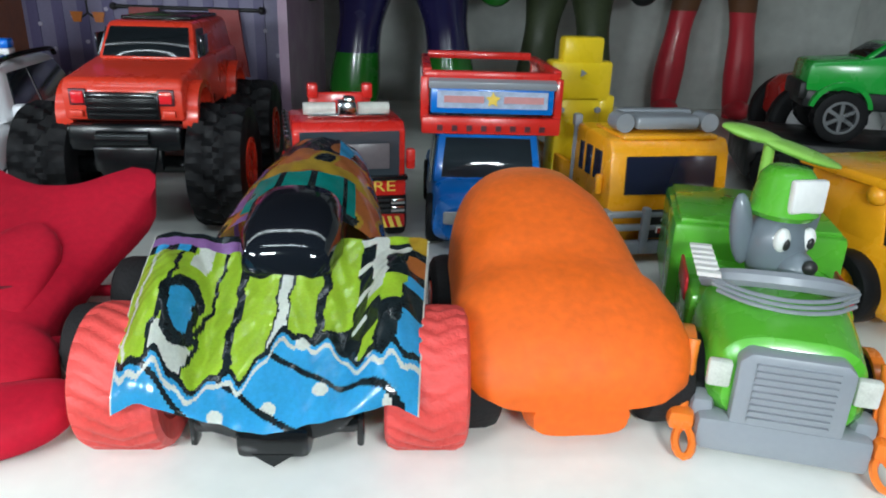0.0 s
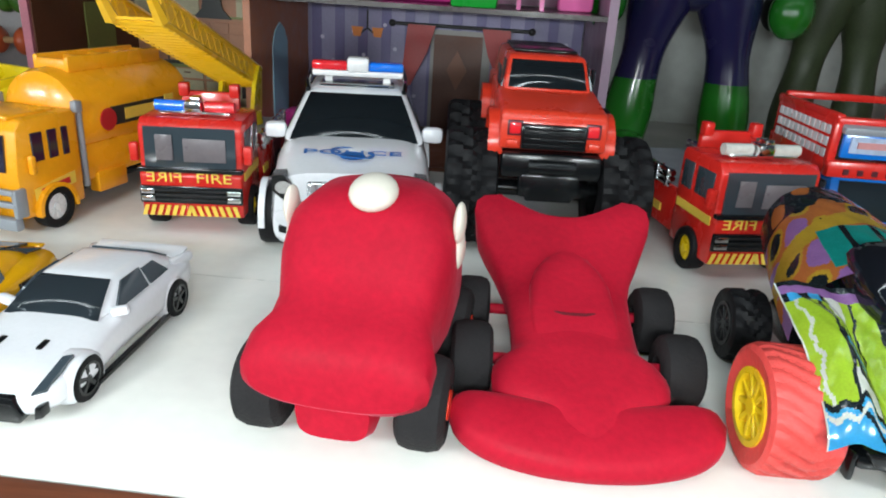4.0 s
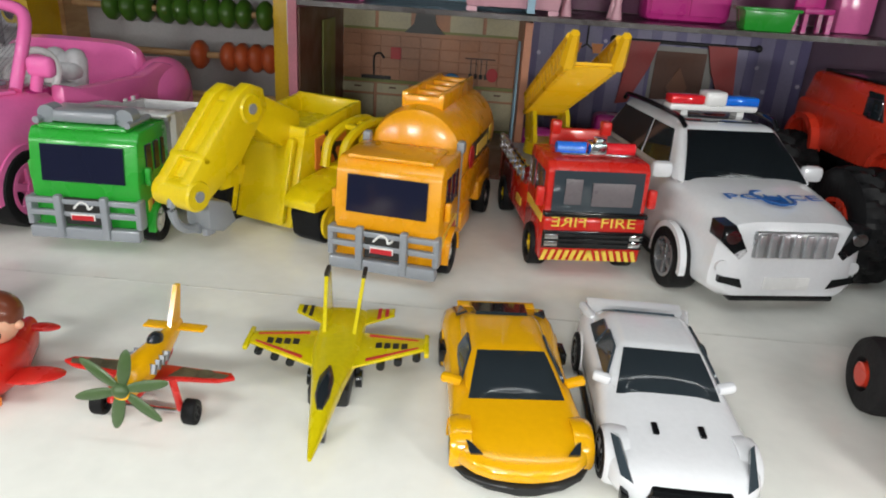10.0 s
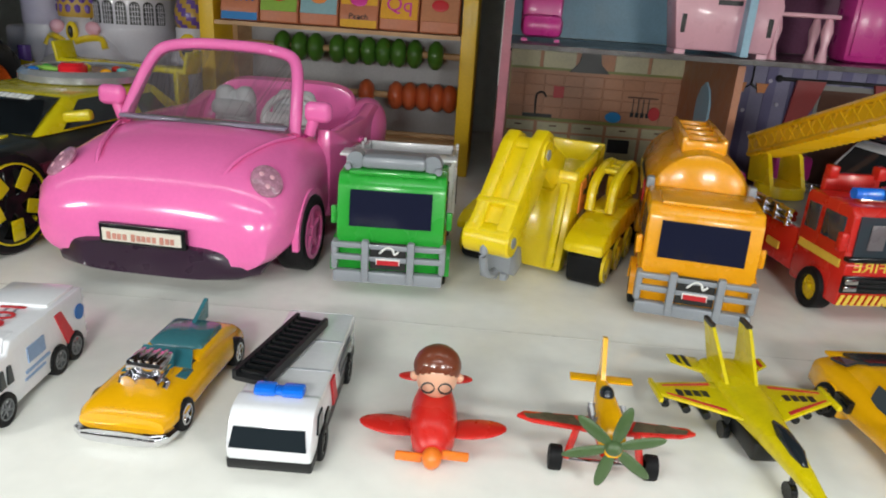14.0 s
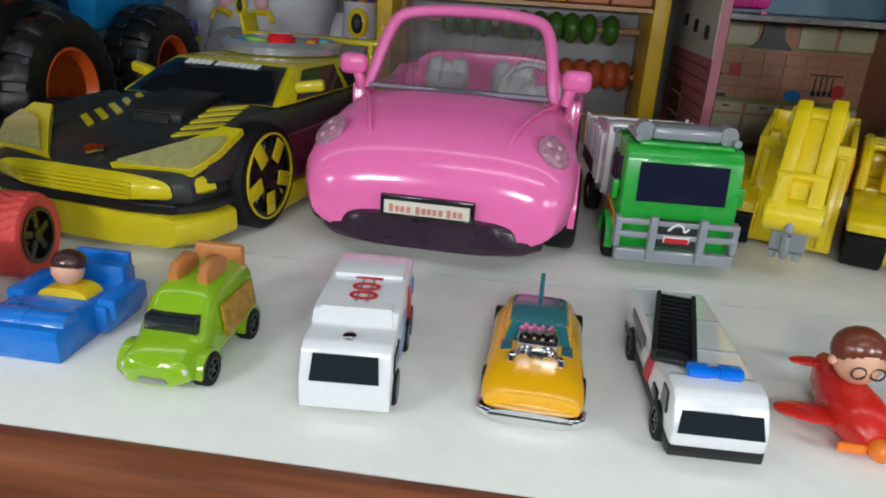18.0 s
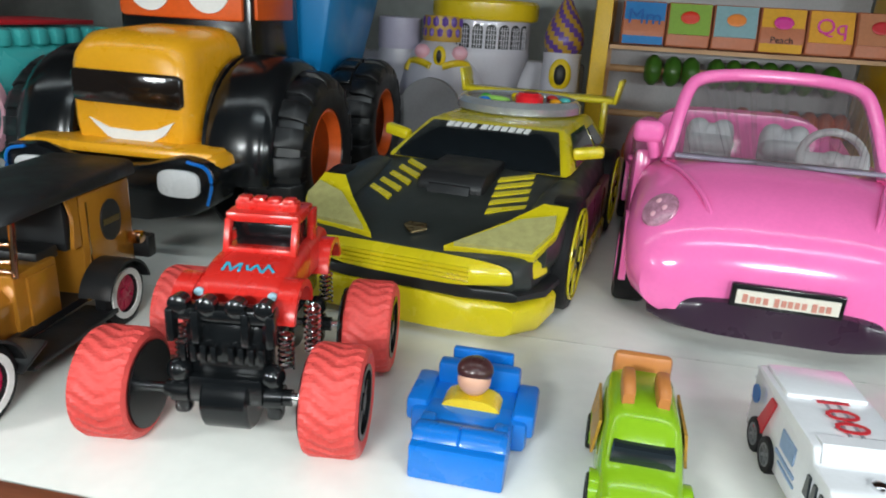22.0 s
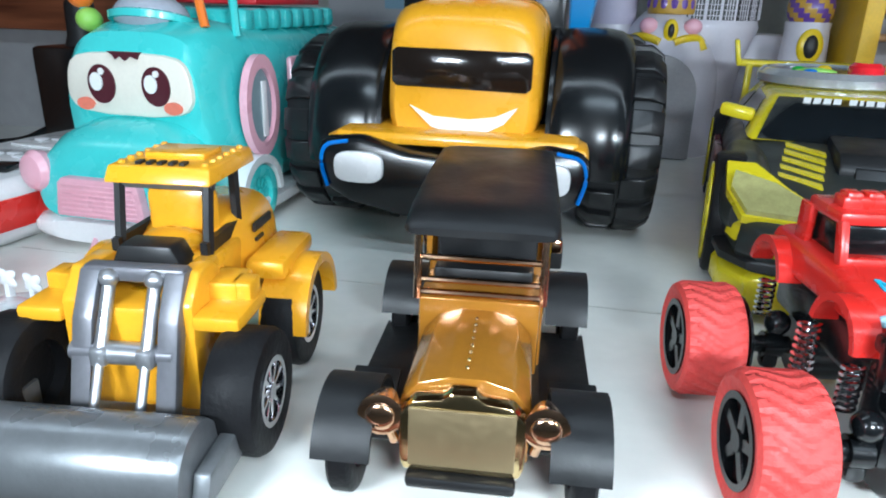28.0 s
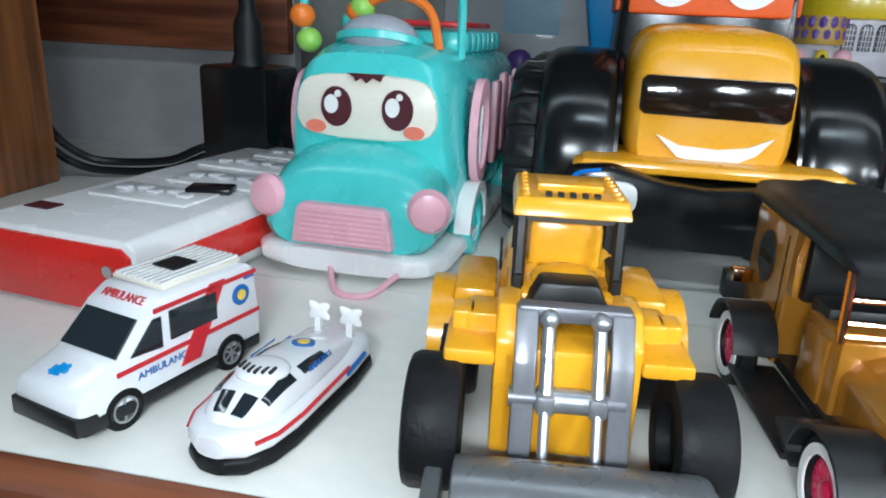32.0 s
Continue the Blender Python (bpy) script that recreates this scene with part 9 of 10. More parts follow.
def lambo():
    o = thing("sports_car", -0.3442, 0.1325, 7, "amber die-cast wedge sports car with black splitter", "toy car", "small sports cars")
    o.scale = (1.1, 1.05, 0.94)
    body = part("body", loft([(y, w, zb, zt, p + 0.2, tp * 0.6) for y, w, zb, zt, p, tp in [(0.0, 0.0045, 0.0058, 0.0082, 2.6, 0), (0.001, 0.0092, 0.0052, 0.0094, 2.8, 0.04), (0.003, 0.0135, 0.0048, 0.0107, 3, 0.08), (0.0065, 0.0172, 0.0042, 0.0122, 3, 0.12), (0.012, 0.0192, 0.004, 0.0138, 3, 0.15), (0.02, 0.0198, 0.004, 0.0153, 3, 0.2), (0.03, 0.0193, 0.004, 0.0166, 3.2, 0.22), (0.045, 0.0193, 0.004, 0.0182, 3.4, 0.22), (0.06, 0.0201, 0.004, 0.0194, 3.6, 0.2), (0.072, 0.0203, 0.004, 0.0196, 3.8, 0.18), (0.08, 0.0195, 0.005, 0.0186, 3.8, 0.16), (0.083, 0.017, 0.007, 0.0168, 3.4, 0.1)]], 40), AMBER, o)
    cabin(o, (-0.0152, 0.0152, 0.0245, 0.08), (-0.0108, 0.0108, 0.044, 0.066), 0.0155, 0.0232, AMBER, GLASSG, 0.0028, (0.05, 0.95, 0.03, 0.92), ((0.14, 0.5, 0.1, 0.8),), (0.15, 0.85, 0.1, 0.85))
    part("splitter", loft([(-0.0012, 0.004, 0.0022, 0.0052, 3, 0), (0.0006, 0.0102, 0.002, 0.0056, 3, 0), (0.004, 0.0152, 0.002, 0.0058, 3, 0), (0.008, 0.0178, 0.002, 0.0056, 3, 0), (0.014, 0.0185, 0.0022, 0.005, 3, 0)], 24), MATTE, o, "matte black splitter")
    part("engine_cover", patch([(-0.0085, 0.066, 0.0226), (0.0085, 0.066, 0.0226), (0.0095, 0.0785, 0.0194), (-0.0095, 0.0785, 0.0194)], 0.0006, 0.0008), GLASSD, o)
    for s in (-1, 1):
        q = [(s * 0.0108, 0.0050, 0.0112), (s * 0.0140, 0.0055, 0.0108), (s * 0.0148, 0.0095, 0.0122), (s * 0.0135, 0.0085, 0.0122)]
        part("headlight", patch(q if s > 0 else q[::-1], 0.0006, 0.0007), GLASSD, body)
        part("mirror", box(s * 0.0180, 0.0330, 0.0175, 0.0062, 0.003, 0.003, 0.001, (0, s * -12, s * 10)), AMBER, o)
        part("rear_quarter", patch([(s * 0.011, 0.068, 0.0222), (s * 0.0145, 0.068, 0.0205), (s * 0.0155, 0.0755, 0.0192), (s * 0.0125, 0.0755, 0.0198)] if s > 0 else [(s * 0.0125, 0.0755, 0.0198), (s * 0.0155, 0.0755, 0.0192), (s * 0.0145, 0.068, 0.0205), (s * 0.011, 0.068, 0.0222)], 0.0005, 0.0006), GLASSD, o)
        part("intake", box(s * 0.0192, 0.058, 0.0118, 0.0025, 0.008, 0.005, 0.0006), BLACK, body)
        for y in (0.0155, 0.067):
            part("wheel_arch", moved(arch([(s * x, r) for x, r in ((0.0135, 0.0071), (0.0135, 0.0082), (0.0168, 0.0083), (0.0186, 0.0078), (0.0192, 0.0071))], 26, 0.64), 0, y, 0.0068), AMBER, body)
            wheel(o, s * (0.0160 if y < 0.03 else 0.0170), y, 0.0068, 0.0052, RUBBER, BLACK, "five", rimr=0.72)
    part("tail_lip", box(0, 0.081, 0.0186, 0.027, 0.004, 0.0014, 0.0005), AMBER, o)


lambo()


def coupe():
    o = thing("sports_car", -0.3003, 0.1300, 0.4, "white die-cast coupe with black front grille", "toy car", "small sports cars")
    o.scale = (1.05, 1.08, 0.965)
    body = part("body", loft([(y, w, zb, zt, p + 0.4, tp * 0.4) for y, w, zb, zt, p, tp in [(0.0, 0.0122, 0.0038, 0.0098, 3, 0.02), (0.0015, 0.0165, 0.0032, 0.0118, 3, 0.06), (0.005, 0.0196, 0.003, 0.0138, 3, 0.1), (0.010, 0.0212, 0.003, 0.0148, 3, 0.13), (0.017, 0.0218, 0.003, 0.0158, 3, 0.15), (0.025, 0.0214, 0.003, 0.0168, 3, 0.16), (0.034, 0.0208, 0.003, 0.0186, 3.2, 0.18), (0.055, 0.0209, 0.003, 0.0194, 3.4, 0.18), (0.07, 0.0219, 0.0035, 0.02, 3.4, 0.18), (0.08, 0.0214, 0.004, 0.02, 3.4, 0.17), (0.087, 0.0192, 0.006, 0.0185, 3.2, 0.12), (0.089, 0.016, 0.008, 0.016, 3, 0.1)]], 40), PAINTW, o)
    cabin(o, (-0.0176, 0.0176, 0.0315, 0.085), (-0.0130, 0.0130, 0.048, 0.07), 0.0170, 0.0262, PAINTW, GLASSG, 0.0032, (0.06, 0.94, 0.04, 0.92), ((0.1, 0.5, 0.1, 0.84), (0.54, 0.78, 0.1, 0.75)), (0.12, 0.88, 0.25, 0.85))
    part("grille", prism([(-0.0102, 0.0108), (0.0102, 0.0108), (0.0125, 0.005), (0.0115, 0.0022), (-0.0115, 0.0022), (-0.0125, 0.0045)], -0.0012, 0.006, "y", 0.0006), BLACK, o, "black grille")
    for s in (-1, 1):
        q = [(s * 0.0142, 0.0016, 0.0098), (s * 0.0172, 0.0036, 0.0106), (s * 0.0188, 0.0145, 0.0158), (s * 0.0170, 0.0125, 0.0162)]
        part("headlight", patch(q if s > 0 else q[::-1], 0.0007, 0.0008), GLASSG, body)
        part("air_slot", prism([(s * 0.0152, 0.0035), (s * 0.0178, 0.0045), (s * 0.0178, 0.0082), (s * 0.0158, 0.0078)], -0.0004, 0.003, "y", 0.0003), BLACK, body)
        part("hood_vent", box(s * 0.0065, 0.0185, 0.0160, 0.0018, 0.0045, 0.0012, 0.0004, (6, 0, 0)), BLACK, body)
        part("mirror", box(s * 0.0188, 0.0385, 0.0186, 0.0058, 0.0032, 0.0034, 0.0012, (0, s * -10, s * 12)), PAINTW, o)
        part("sill", box(s * 0.0208, 0.045, 0.0032, 0.002, 0.05, 0.002, 0.0005), BLACK, o)
        for y in (0.016, 0.07):
            part("wheel_arch", moved(arch([(s * x, r) for x, r in ((0.0145, 0.0076), (0.0145, 0.0088), (0.0182, 0.0089), (0.0204, 0.0084), (0.0211, 0.0076))], 26, 0.66), 0, y, 0.0072), PAINTW, body)
            wheel(o, s * (0.0188 if y < 0.03 else 0.0198), y, 0.0074, 0.0052, RUBBER, BLACK, "five", rimr=0.72)
    part("rear_wing", join(prism([(0.081, 0.0192), (0.0895, 0.0208), (0.089, 0.0195), (0.083, 0.018)], -0.0172, 0.0172, "x", 0.0005), box(-0.0174, 0.082, 0.0180, 0.0032, 0.012, 0.004, 0.0014, (0, 0, 14)), box(0.0174, 0.082, 0.0180, 0.0032, 0.012, 0.004, 0.0014, (0, 0, -14))), PAINTW, o)


coupe()


# ---- foam cars and the bright end ----
def foam_pickup():
    o = thing("foam_car", -0.1998, 0.1290, -3.5, "crimson foam car with black foam wheels", "foam car", "crimson foam cars")
    o.scale = (0.96, 1, 1)
    body = part("body", loft([(0.002, 0.024, 0.017, 0.030, 2.4, 0), (0.005, 0.0275, 0.0145, 0.034, 2.8, 0), (0.012, 0.0288, 0.013, 0.0385, 3, 0.04), (0.02, 0.0268, 0.013, 0.0412, 3, 0.08), (0.026, 0.0250, 0.013, 0.0475, 3.2, 0.04), (0.034, 0.0268, 0.013, 0.060, 3.6, 0.0), (0.042, 0.0282, 0.013, 0.0655, 3.6, 0.02), (0.06, 0.0285, 0.013, 0.0665, 3.4, 0.06), (0.075, 0.0235, 0.013, 0.0635, 3, 0.1), (0.085, 0.018, 0.016, 0.055, 2.6, 0.1)], 36), FOAMR, o)
    part("chin", loft([(0.004, 0.010, 0.006, 0.018, 3.5, -0.15), (0.008, 0.0115, 0.005, 0.018, 4, -0.15), (0.03, 0.0115, 0.005, 0.018, 4, -0.1)], 20), FOAMR, o)
    part("roof_patch", moved(ball((0, 0, 0), (0.0078, 0.0085, 0.0042)), 0.0005, 0.0425, 0.0665, 20), CREAM, o, "cream foam patch")
    for s in (-1, 1):
        part("side_patch", join(*[moved(ball((0, 0, 0), (0.002, 0.0055, 0.0065)), s * 0.0275, 0.046 + 0.002 * k, 0.0585 - 0.009 * k) for k in (0, 1)]), CREAM, o)
    for s in (-1, 1):
        for y in (0.017, 0.066):
            wheel(o, s * 0.0245, y, 0.0138, 0.0145, FOAM, ORED, "foam", rimr=0.45)


foam_pickup()


def foam_kart():
    o = thing("foam_car", -0.1278, 0.1328, 3.6, "crimson foam racing kart with raised tail", "foam car", "crimson foam cars")
    zt = lambda y: 0.0095 + 0.0235 * max(0, (y + 0.001) / 0.1) ** 0.9 + 0.012 * max(0, (y - 0.07) / 0.035) ** 2
    prof = [(0.003, 0.0085), (0.011, 0.0105), (0.0160, 0.0122), (0.0182, 0.0160), (0.0202, 0.0206), (0.0226, 0.0242), (0.0255, 0.0264), (0.030, 0.0274), (0.0345, 0.0270), (0.038, 0.0254), (0.0402, 0.0230), (0.0416, 0.0212), (0.0450, 0.0205), (0.054, 0.0205), (0.062, 0.0206), (0.071, 0.0214), (0.079, 0.0233), (0.087, 0.0266), (0.094, 0.0302), (0.1, 0.0330), (0.105, 0.0342), (0.109, 0.0335), (0.1115, 0.0303), (0.1125, 0.024)]
    n = 28
    upper, lower = [], []
    for y, w in prof:
        f = max(0.0, (y - 0.088) / 0.0245)
        up, dn = [], []
        for i in range(n + 1):
            u = -1 + 2 * i / n
            yy = y - 0.0095 * f * f * (1 - u * u) ** 0.8
            z = zt(yy) + 0.0010 - 0.0042 * abs(u) ** 6 - 0.0022 * f ** 6 + 0.0012 * math.cos(2.1 * u) * (y < 0.06) - 0.0030 * max(0, 1 - y / 0.012)
            up.append((w * u, yy, z))
            dn.append((w * u * 0.96, yy + 0.001, min(z - 0.002, max(0.003, zt(yy) - 0.0125 - 0.004 * f))))
        upper.append(up)
        lower.append(dn)
    bm = rings([a + b[::-1] for a, b in zip(upper, lower)])
    body = part("body", bm, FOAMR, o, "", 60)
    bm = bmesh.new()
    rows = []
    for i in range(41):
        u = -1 + i / 20
        a = abs(u)
        mid, half = 0.0085 + 0.0075 * a ** 2.0, (0.0110 - 0.0010 * a) * (1 - a ** 6) ** 0.5 + 0.0002
        row = []
        for j in range(16):
            c, q = math.cos(2 * math.pi * j / 16), math.sin(2 * math.pi * j / 16)
            y = mid + half * math.copysign(abs(c) ** 0.7, c)
            k = max(0.05, (1 - a ** 8)) ** 0.5
            row.append((0.0402 * u, y, zt(y) - 0.0040 + (0.0047 + 0.0006 * a * a) * k * math.copysign(abs(q) ** 0.6, q)))
        rows.append(row)
    part("nose", rings(rows), FOAMR, o, "swept crescent nose", 60)
    part("seat_pad", loft([(0.043, 0.0128, 0.014, zt(0.043) + 0.0010, 6, 0), (0.046, 0.0142, 0.015, zt(0.046) + 0.0022, 6, 0.02), (0.058, 0.0150, 0.016, zt(0.058) + 0.0032, 6, 0.04), (0.070, 0.0146, 0.018, zt(0.070) + 0.0042, 6, 0.05), (0.077, 0.0126, 0.020, zt(0.077) + 0.0046, 5, 0.06), (0.082, 0.0092, 0.022, zt(0.082) + 0.0044, 4.5, 0.08), (0.085, 0.0048, 0.024, zt(0.085) + 0.0036, 4, 0.1)], 30), FOAMR, o, "arched seat pad")
    # the shade in the slot is coloured in as a thin dark line
    part("seat_slot", tube(curve([(-0.0068, 0.0545, zt(0.0545) + 0.0023), (-0.003, 0.0535, zt(0.0535) + 0.0026), (0.003, 0.0535, zt(0.0535) + 0.0026), (0.0068, 0.0545, zt(0.0545) + 0.0023)]), 0.0007, 6), mat("slot_shade_crimson", (0.1, 0.002, 0.008), 0.8), o)
    for s in (-1, 1):
        for y in (0.0445, 0.0815):
            wheel(o, s * 0.0335, y, 0.0122, 0.0135, FOAM, FOAM, "foam", rimr=0.4)
        for y in (0.0445, 0.0815):
            part("axle", rod((s * 0.012, y, 0.0125), (s * 0.03, y, 0.0125), 0.002), FOAMR, o)


foam_kart()


def buggy():
    o = thing("stunt_buggy", -0.0366, 0.1305, 1.8, "wrapped stunt buggy with printed shell and coral tyres", "toy car")
    part("chassis", box(0, 0.06, 0.0165, 0.03, 0.075, 0.012, 0.003), BLACK, o, "black chassis")
    part("bumper", join(box(0, 0.012, 0.0095, 0.018, 0.012, 0.008, 0.002), prism([(-0.005, 0.007), (0.005, 0.007), (0, 0.0035)], 0.006, 0.013, "y"), prism([(-0.02, 0.0165), (0.02, 0.0165), (0.0165, 0.0115), (0.008, 0.0085), (-0.008, 0.0085), (-0.0165, 0.0115)], 0.009, 0.02, "y", 0.001)), BLACK, o, "black front bumper")
    for s in (-1, 1):
        part("bumper_arm", join(box(s * 0.0145, 0.017, 0.0115, 0.012, 0.012, 0.005, 0.002), box(s * 0.0205, 0.014, 0.0095, 0.0018, 0.004, 0.009, 0.0006)), BLACK, o)
    part("axle", rod((-0.034, 0.0235, 0.018), (0.034, 0.0235, 0.018), 0.003), BLACK, o)
    for s in (-1, 1):
        wheel(o, s * 0.0368, 0.0235, 0.0186, 0.0205, RUBR, YEL, "ten", lugs=26, rimr=0.6, label="coral red rubber tyre with yellow rim")
        wheel(o, s * 0.0265, 0.088, 0.0135, 0.014, RUBBER, MATTE, "ten", lugs=14, rimr=0.6)
    cols = {"lime": mat("lime_print_film", (0.52, 0.74, 0.05), 0.16, var=0.15, scale=160, bump=0, coat=0.8), "cyan": mat("cyan_print_film", (0.09, 0.48, 0.84), 0.16, var=0.15, scale=120, bump=0, coat=0.4), "dark": mat("dark_print_film", (0.02, 0.03, 0.035), 0.15, var=0.5, scale=200, bump=0, coat=0.5), "pale": mat("pale_print_film", (0.84, 0.87, 0.80), 0.16, var=0.15, scale=150, bump=0, coat=0.4), "violet": mat("violet_print_film", (0.36, 0.18, 0.46), 0.16, var=0.15, scale=150, bump=0, coat=0.4), "orange": mat("orange_print_film", (0.58, 0.20, 0.05), 0.16, var=0.15, scale=160, bump=0, coat=0.4), "teal": mat("teal_print_film", (0.03, 0.34, 0.30), 0.16, var=0.15, scale=160, bump=0, coat=0.4), "gold": mat("gold_print_film", (0.60, 0.40, 0.04), 0.16, var=0.15, scale=160, bump=0, coat=0.4)}
    rnd = random.Random(5)

    def print_front(u, v):
        """The colours of the printed film over the front."""
        w = u + 0.02 * math.sin(5 * v + 1) + 0.012 * math.sin(23 * v + 4 * u) + 0.006 * math.sin(57 * v - 9 * u)
        if abs(u) > 0.985:
            return "pale"
        low = 0.15 + 0.05 * math.sin(5 * u + 2) + 0.03 * math.sin(17 * u + 1) + 0.015 * math.sin(41 * u) + (0.24 * math.sin(max(0, min(1, (u + 0.2) / 0.95)) * math.pi) if u > -0.2 else 0)
        if v < low:
            if abs(v - low + 0.03) < 0.011:
                return "pale"
            if math.sin(9 * u + 26 * v) > 0.94:
                return "dark"
            return "pale" if math.sin(11 * u - 7 * v + 2) * math.sin(6 * u + 19 * v) > 0.8 else "cyan"
        if v < low + 0.03:
            return "dark"
        if v > 0.9 and u < -0.36:
            return "violet" if math.sin(30 * v) > -0.6 else "dark"
        if v > 0.83 and u < -0.66:
            return "cyan" if math.sin(40 * u) > 0 else "dark"
        if w < -0.74:
            return "pale" if abs(w + 0.93) < 0.012 else ("dark" if abs(w + 0.755) < 0.015 else "lime")
        if w < -0.54:
            if v > 0.72:
                return "pale" if abs(w + 0.62) < 0.055 else "lime"
            e = ((w + 0.64) / 0.09) ** 2 + ((v - 0.43) / 0.17) ** 2
            return "cyan" if e < 0.55 else ("dark" if e < 1.5 else ("pale" if v < 0.28 else "lime"))
        if w < -0.33:
            return "dark" if abs(w + 0.5 - 0.1 * (v - 0.6)) < 0.012 else "lime"
        if w < -0.27:
            return "dark"
        if w < -0.04:
            return "lime"
        if w < 0.06:
            return "dark" if abs(w - 0.01) > 0.036 else "pale"
        if w < 0.24:
            return "lime" if v > 0.33 else "dark"
        if w < 0.3:
            return "dark"
        if w < 0.5:
            return "lime" if v > 0.42 + 0.3 * (w - 0.3) else "dark"
        if w < 0.6:
            return "pale" if math.sin(34 * v) > 0.75 else "dark"
        if w < 0.7:
            return "pale" if v > 0.52 else ("dark" if math.sin(20 * v) > 0 else "lime")
        if w < 0.85:
            return "lime" if abs(v - 0.5) < 0.09 or v > 0.93 else ("pale" if v > 0.8 and math.sin(60 * v) > 0 else "dark")
        return "gold" if v > 0.87 else ("orange" if 0.66 < v < 0.8 else ("cyan" if v < 0.36 or abs(v - 0.55) < 0.04 else "dark"))

    def print_rear(u, v):
        """The colours of the printed film over the tail."""
        k = math.sin(13 * u + 5 * v) + math.sin(19 * v - 7 * u)
        if abs(u) < 0.42 and 0.08 < v < 0.42:
            return "teal" if math.sin(24 * u) < 0.8 else "dark"
        if abs(v - 0.52 + 0.18 * abs(u)) < 0.07:
            return "gold"
        if v > 0.72:
            return "cyan" if u > 0.25 and k > -0.2 else ("orange" if k > 0.7 else "dark")
        return "violet" if u < -0.3 and k > 0.4 else ("orange" if k > -0.5 else ("gold" if k > -1.1 else "dark"))

    names = list(cols)

    def printed(name, n, m, place, rule, label):
        bm = bmesh.new()
        g = [[bm.verts.new(place(-1 + 2 * i / n, j / m)) for j in range(m + 1)] for i in range(n + 1)]
        for i in range(n):
            for j in range(m):
                f = bm.faces.new((g[i][j], g[i + 1][j], g[i + 1][j + 1], g[i][j + 1]))
                f.material_index = names.index(rule(-1 + 2 * (i + 0.5) / n, (j + 0.5) / m))
        bmesh.ops.solidify(bm, geom=bm.faces[:], thickness=0.0007)
        ob = part(name, bm, cols[names[0]], o, label)
        for k in names[1:]:
            ob.data.materials.append(cols[k])
        return ob

    def front(u, v):
        a = abs(u)
        y = -0.002 + 0.049 * v + 0.004 * a * (1 - v)
        z = 0.0222 + 0.0238 * v ** (0.9 - 0.35 * min(1, max(0, (a - 0.45) / 0.25))) + 0.0055 * math.exp(-((a - 0.78) / 0.16) ** 2) * math.sin(math.pi * min(1, v + 0.12)) - 0.003 * math.exp(-((a - 0.48) / 0.09) ** 2) * math.sin(math.pi * v) + 0.005 * math.exp(-(u / 0.25) ** 2) * v
        z -= 0.0035 * math.exp(-(u / 0.35) ** 2) * (1 - v) ** 2 + 0.002 * max(0, (a - 0.86) / 0.14) ** 1.5
        z += 0.0032 * a * v
        return (u * (0.0348 + 0.0025 * v), y, z + 0.00015 * math.sin(13 * u + 9 * v) * math.sin(11 * v) + 0.0003 * math.sin(29 * u + 5 * v) * math.sin(21 * v + 6 * u) + 0.00012 * math.sin(61 * u - 17 * v) * math.sin(47 * v))

    def rear(u, v):
        a = u * math.pi / 2
        w, h = 0.027 - 0.010 * v ** 1.4, 0.027 - 0.007 * v * v
        return (w * math.sin(a), 0.05 + 0.062 * v, 0.027 + 0.015 * v + h * math.cos(a) ** 0.7 + 0.0002 * math.sin(25 * u + 8 * v) * math.sin(27 * v))

    shell = printed("shell", 190, 128, front, print_front, "glossy printed film over the front")
    printed("tail_shell", 110, 90, rear, print_rear, "glossy printed film over the tail")
    part("tail_body", loft([(0.05, 0.022, 0.024, 0.046, 3, 0.1), (0.09, 0.019, 0.028, 0.05, 3, 0.1), (0.11, 0.013, 0.034, 0.054, 3, 0.1)], 20), BLACK, o, "black body under the tail")
    part("dome", loft([(0.0325, 0.0078, 0.040, 0.0480, 2.6, 0.05), (0.0345, 0.0120, 0.039, 0.0515, 2.8, 0.1), (0.042, 0.0152, 0.040, 0.0556, 3, 0.2), (0.054, 0.0158, 0.042, 0.0592, 3, 0.25), (0.06, 0.0145, 0.044, 0.059, 2.8, 0.25)], 28), mat("black_dome", (0.006, 0.008, 0.012), 0.08, coat=0.8), o, "shiny black dome")


buggy()


def foam_orange():
    o = thing("foam_car", 0.0398, 0.1480, 5.5, "orange foam car with black foam wheels", "foam car")
    o.scale = (1, 1, 0.92)
    part("body", loft([(0.0, 0.022, 0.0145, 0.022, 2.4, 0), (0.003, 0.028, 0.0145, 0.0285, 2.5, 0), (0.010, 0.0328, 0.0145, 0.0365, 2.6, 0.05), (0.02, 0.034, 0.014, 0.0425, 2.7, 0.1), (0.029, 0.0337, 0.013, 0.0458, 2.7, 0.14), (0.034, 0.0327, 0.012, 0.0462, 2.6, 0.16), (0.039, 0.0322, 0.012, 0.0488, 2.6, 0.18), (0.05, 0.0318, 0.012, 0.0555, 2.6, 0.21), (0.066, 0.0312, 0.012, 0.0612, 2.6, 0.24), (0.082, 0.0292, 0.013, 0.0615, 2.6, 0.28), (0.094, 0.0235, 0.015, 0.0575, 2.5, 0.25), (0.1, 0.016, 0.02, 0.050, 2.4, 0.2)], 44), FOAMO, o)
    part("chin", loft([(0.001, 0.012, 0.006, 0.016, 3.4, -0.1), (0.006, 0.0135, 0.005, 0.016, 4, -0.1), (0.03, 0.0135, 0.005, 0.016, 4, -0.1)], 20), FOAMO, o)
    for s in (-1, 1):
        for y in (0.0185, 0.074):
            wheel(o, s * 0.0262, y, 0.0145, 0.0135, FOAM, ORED, "foam", rimr=0.45)


foam_orange()


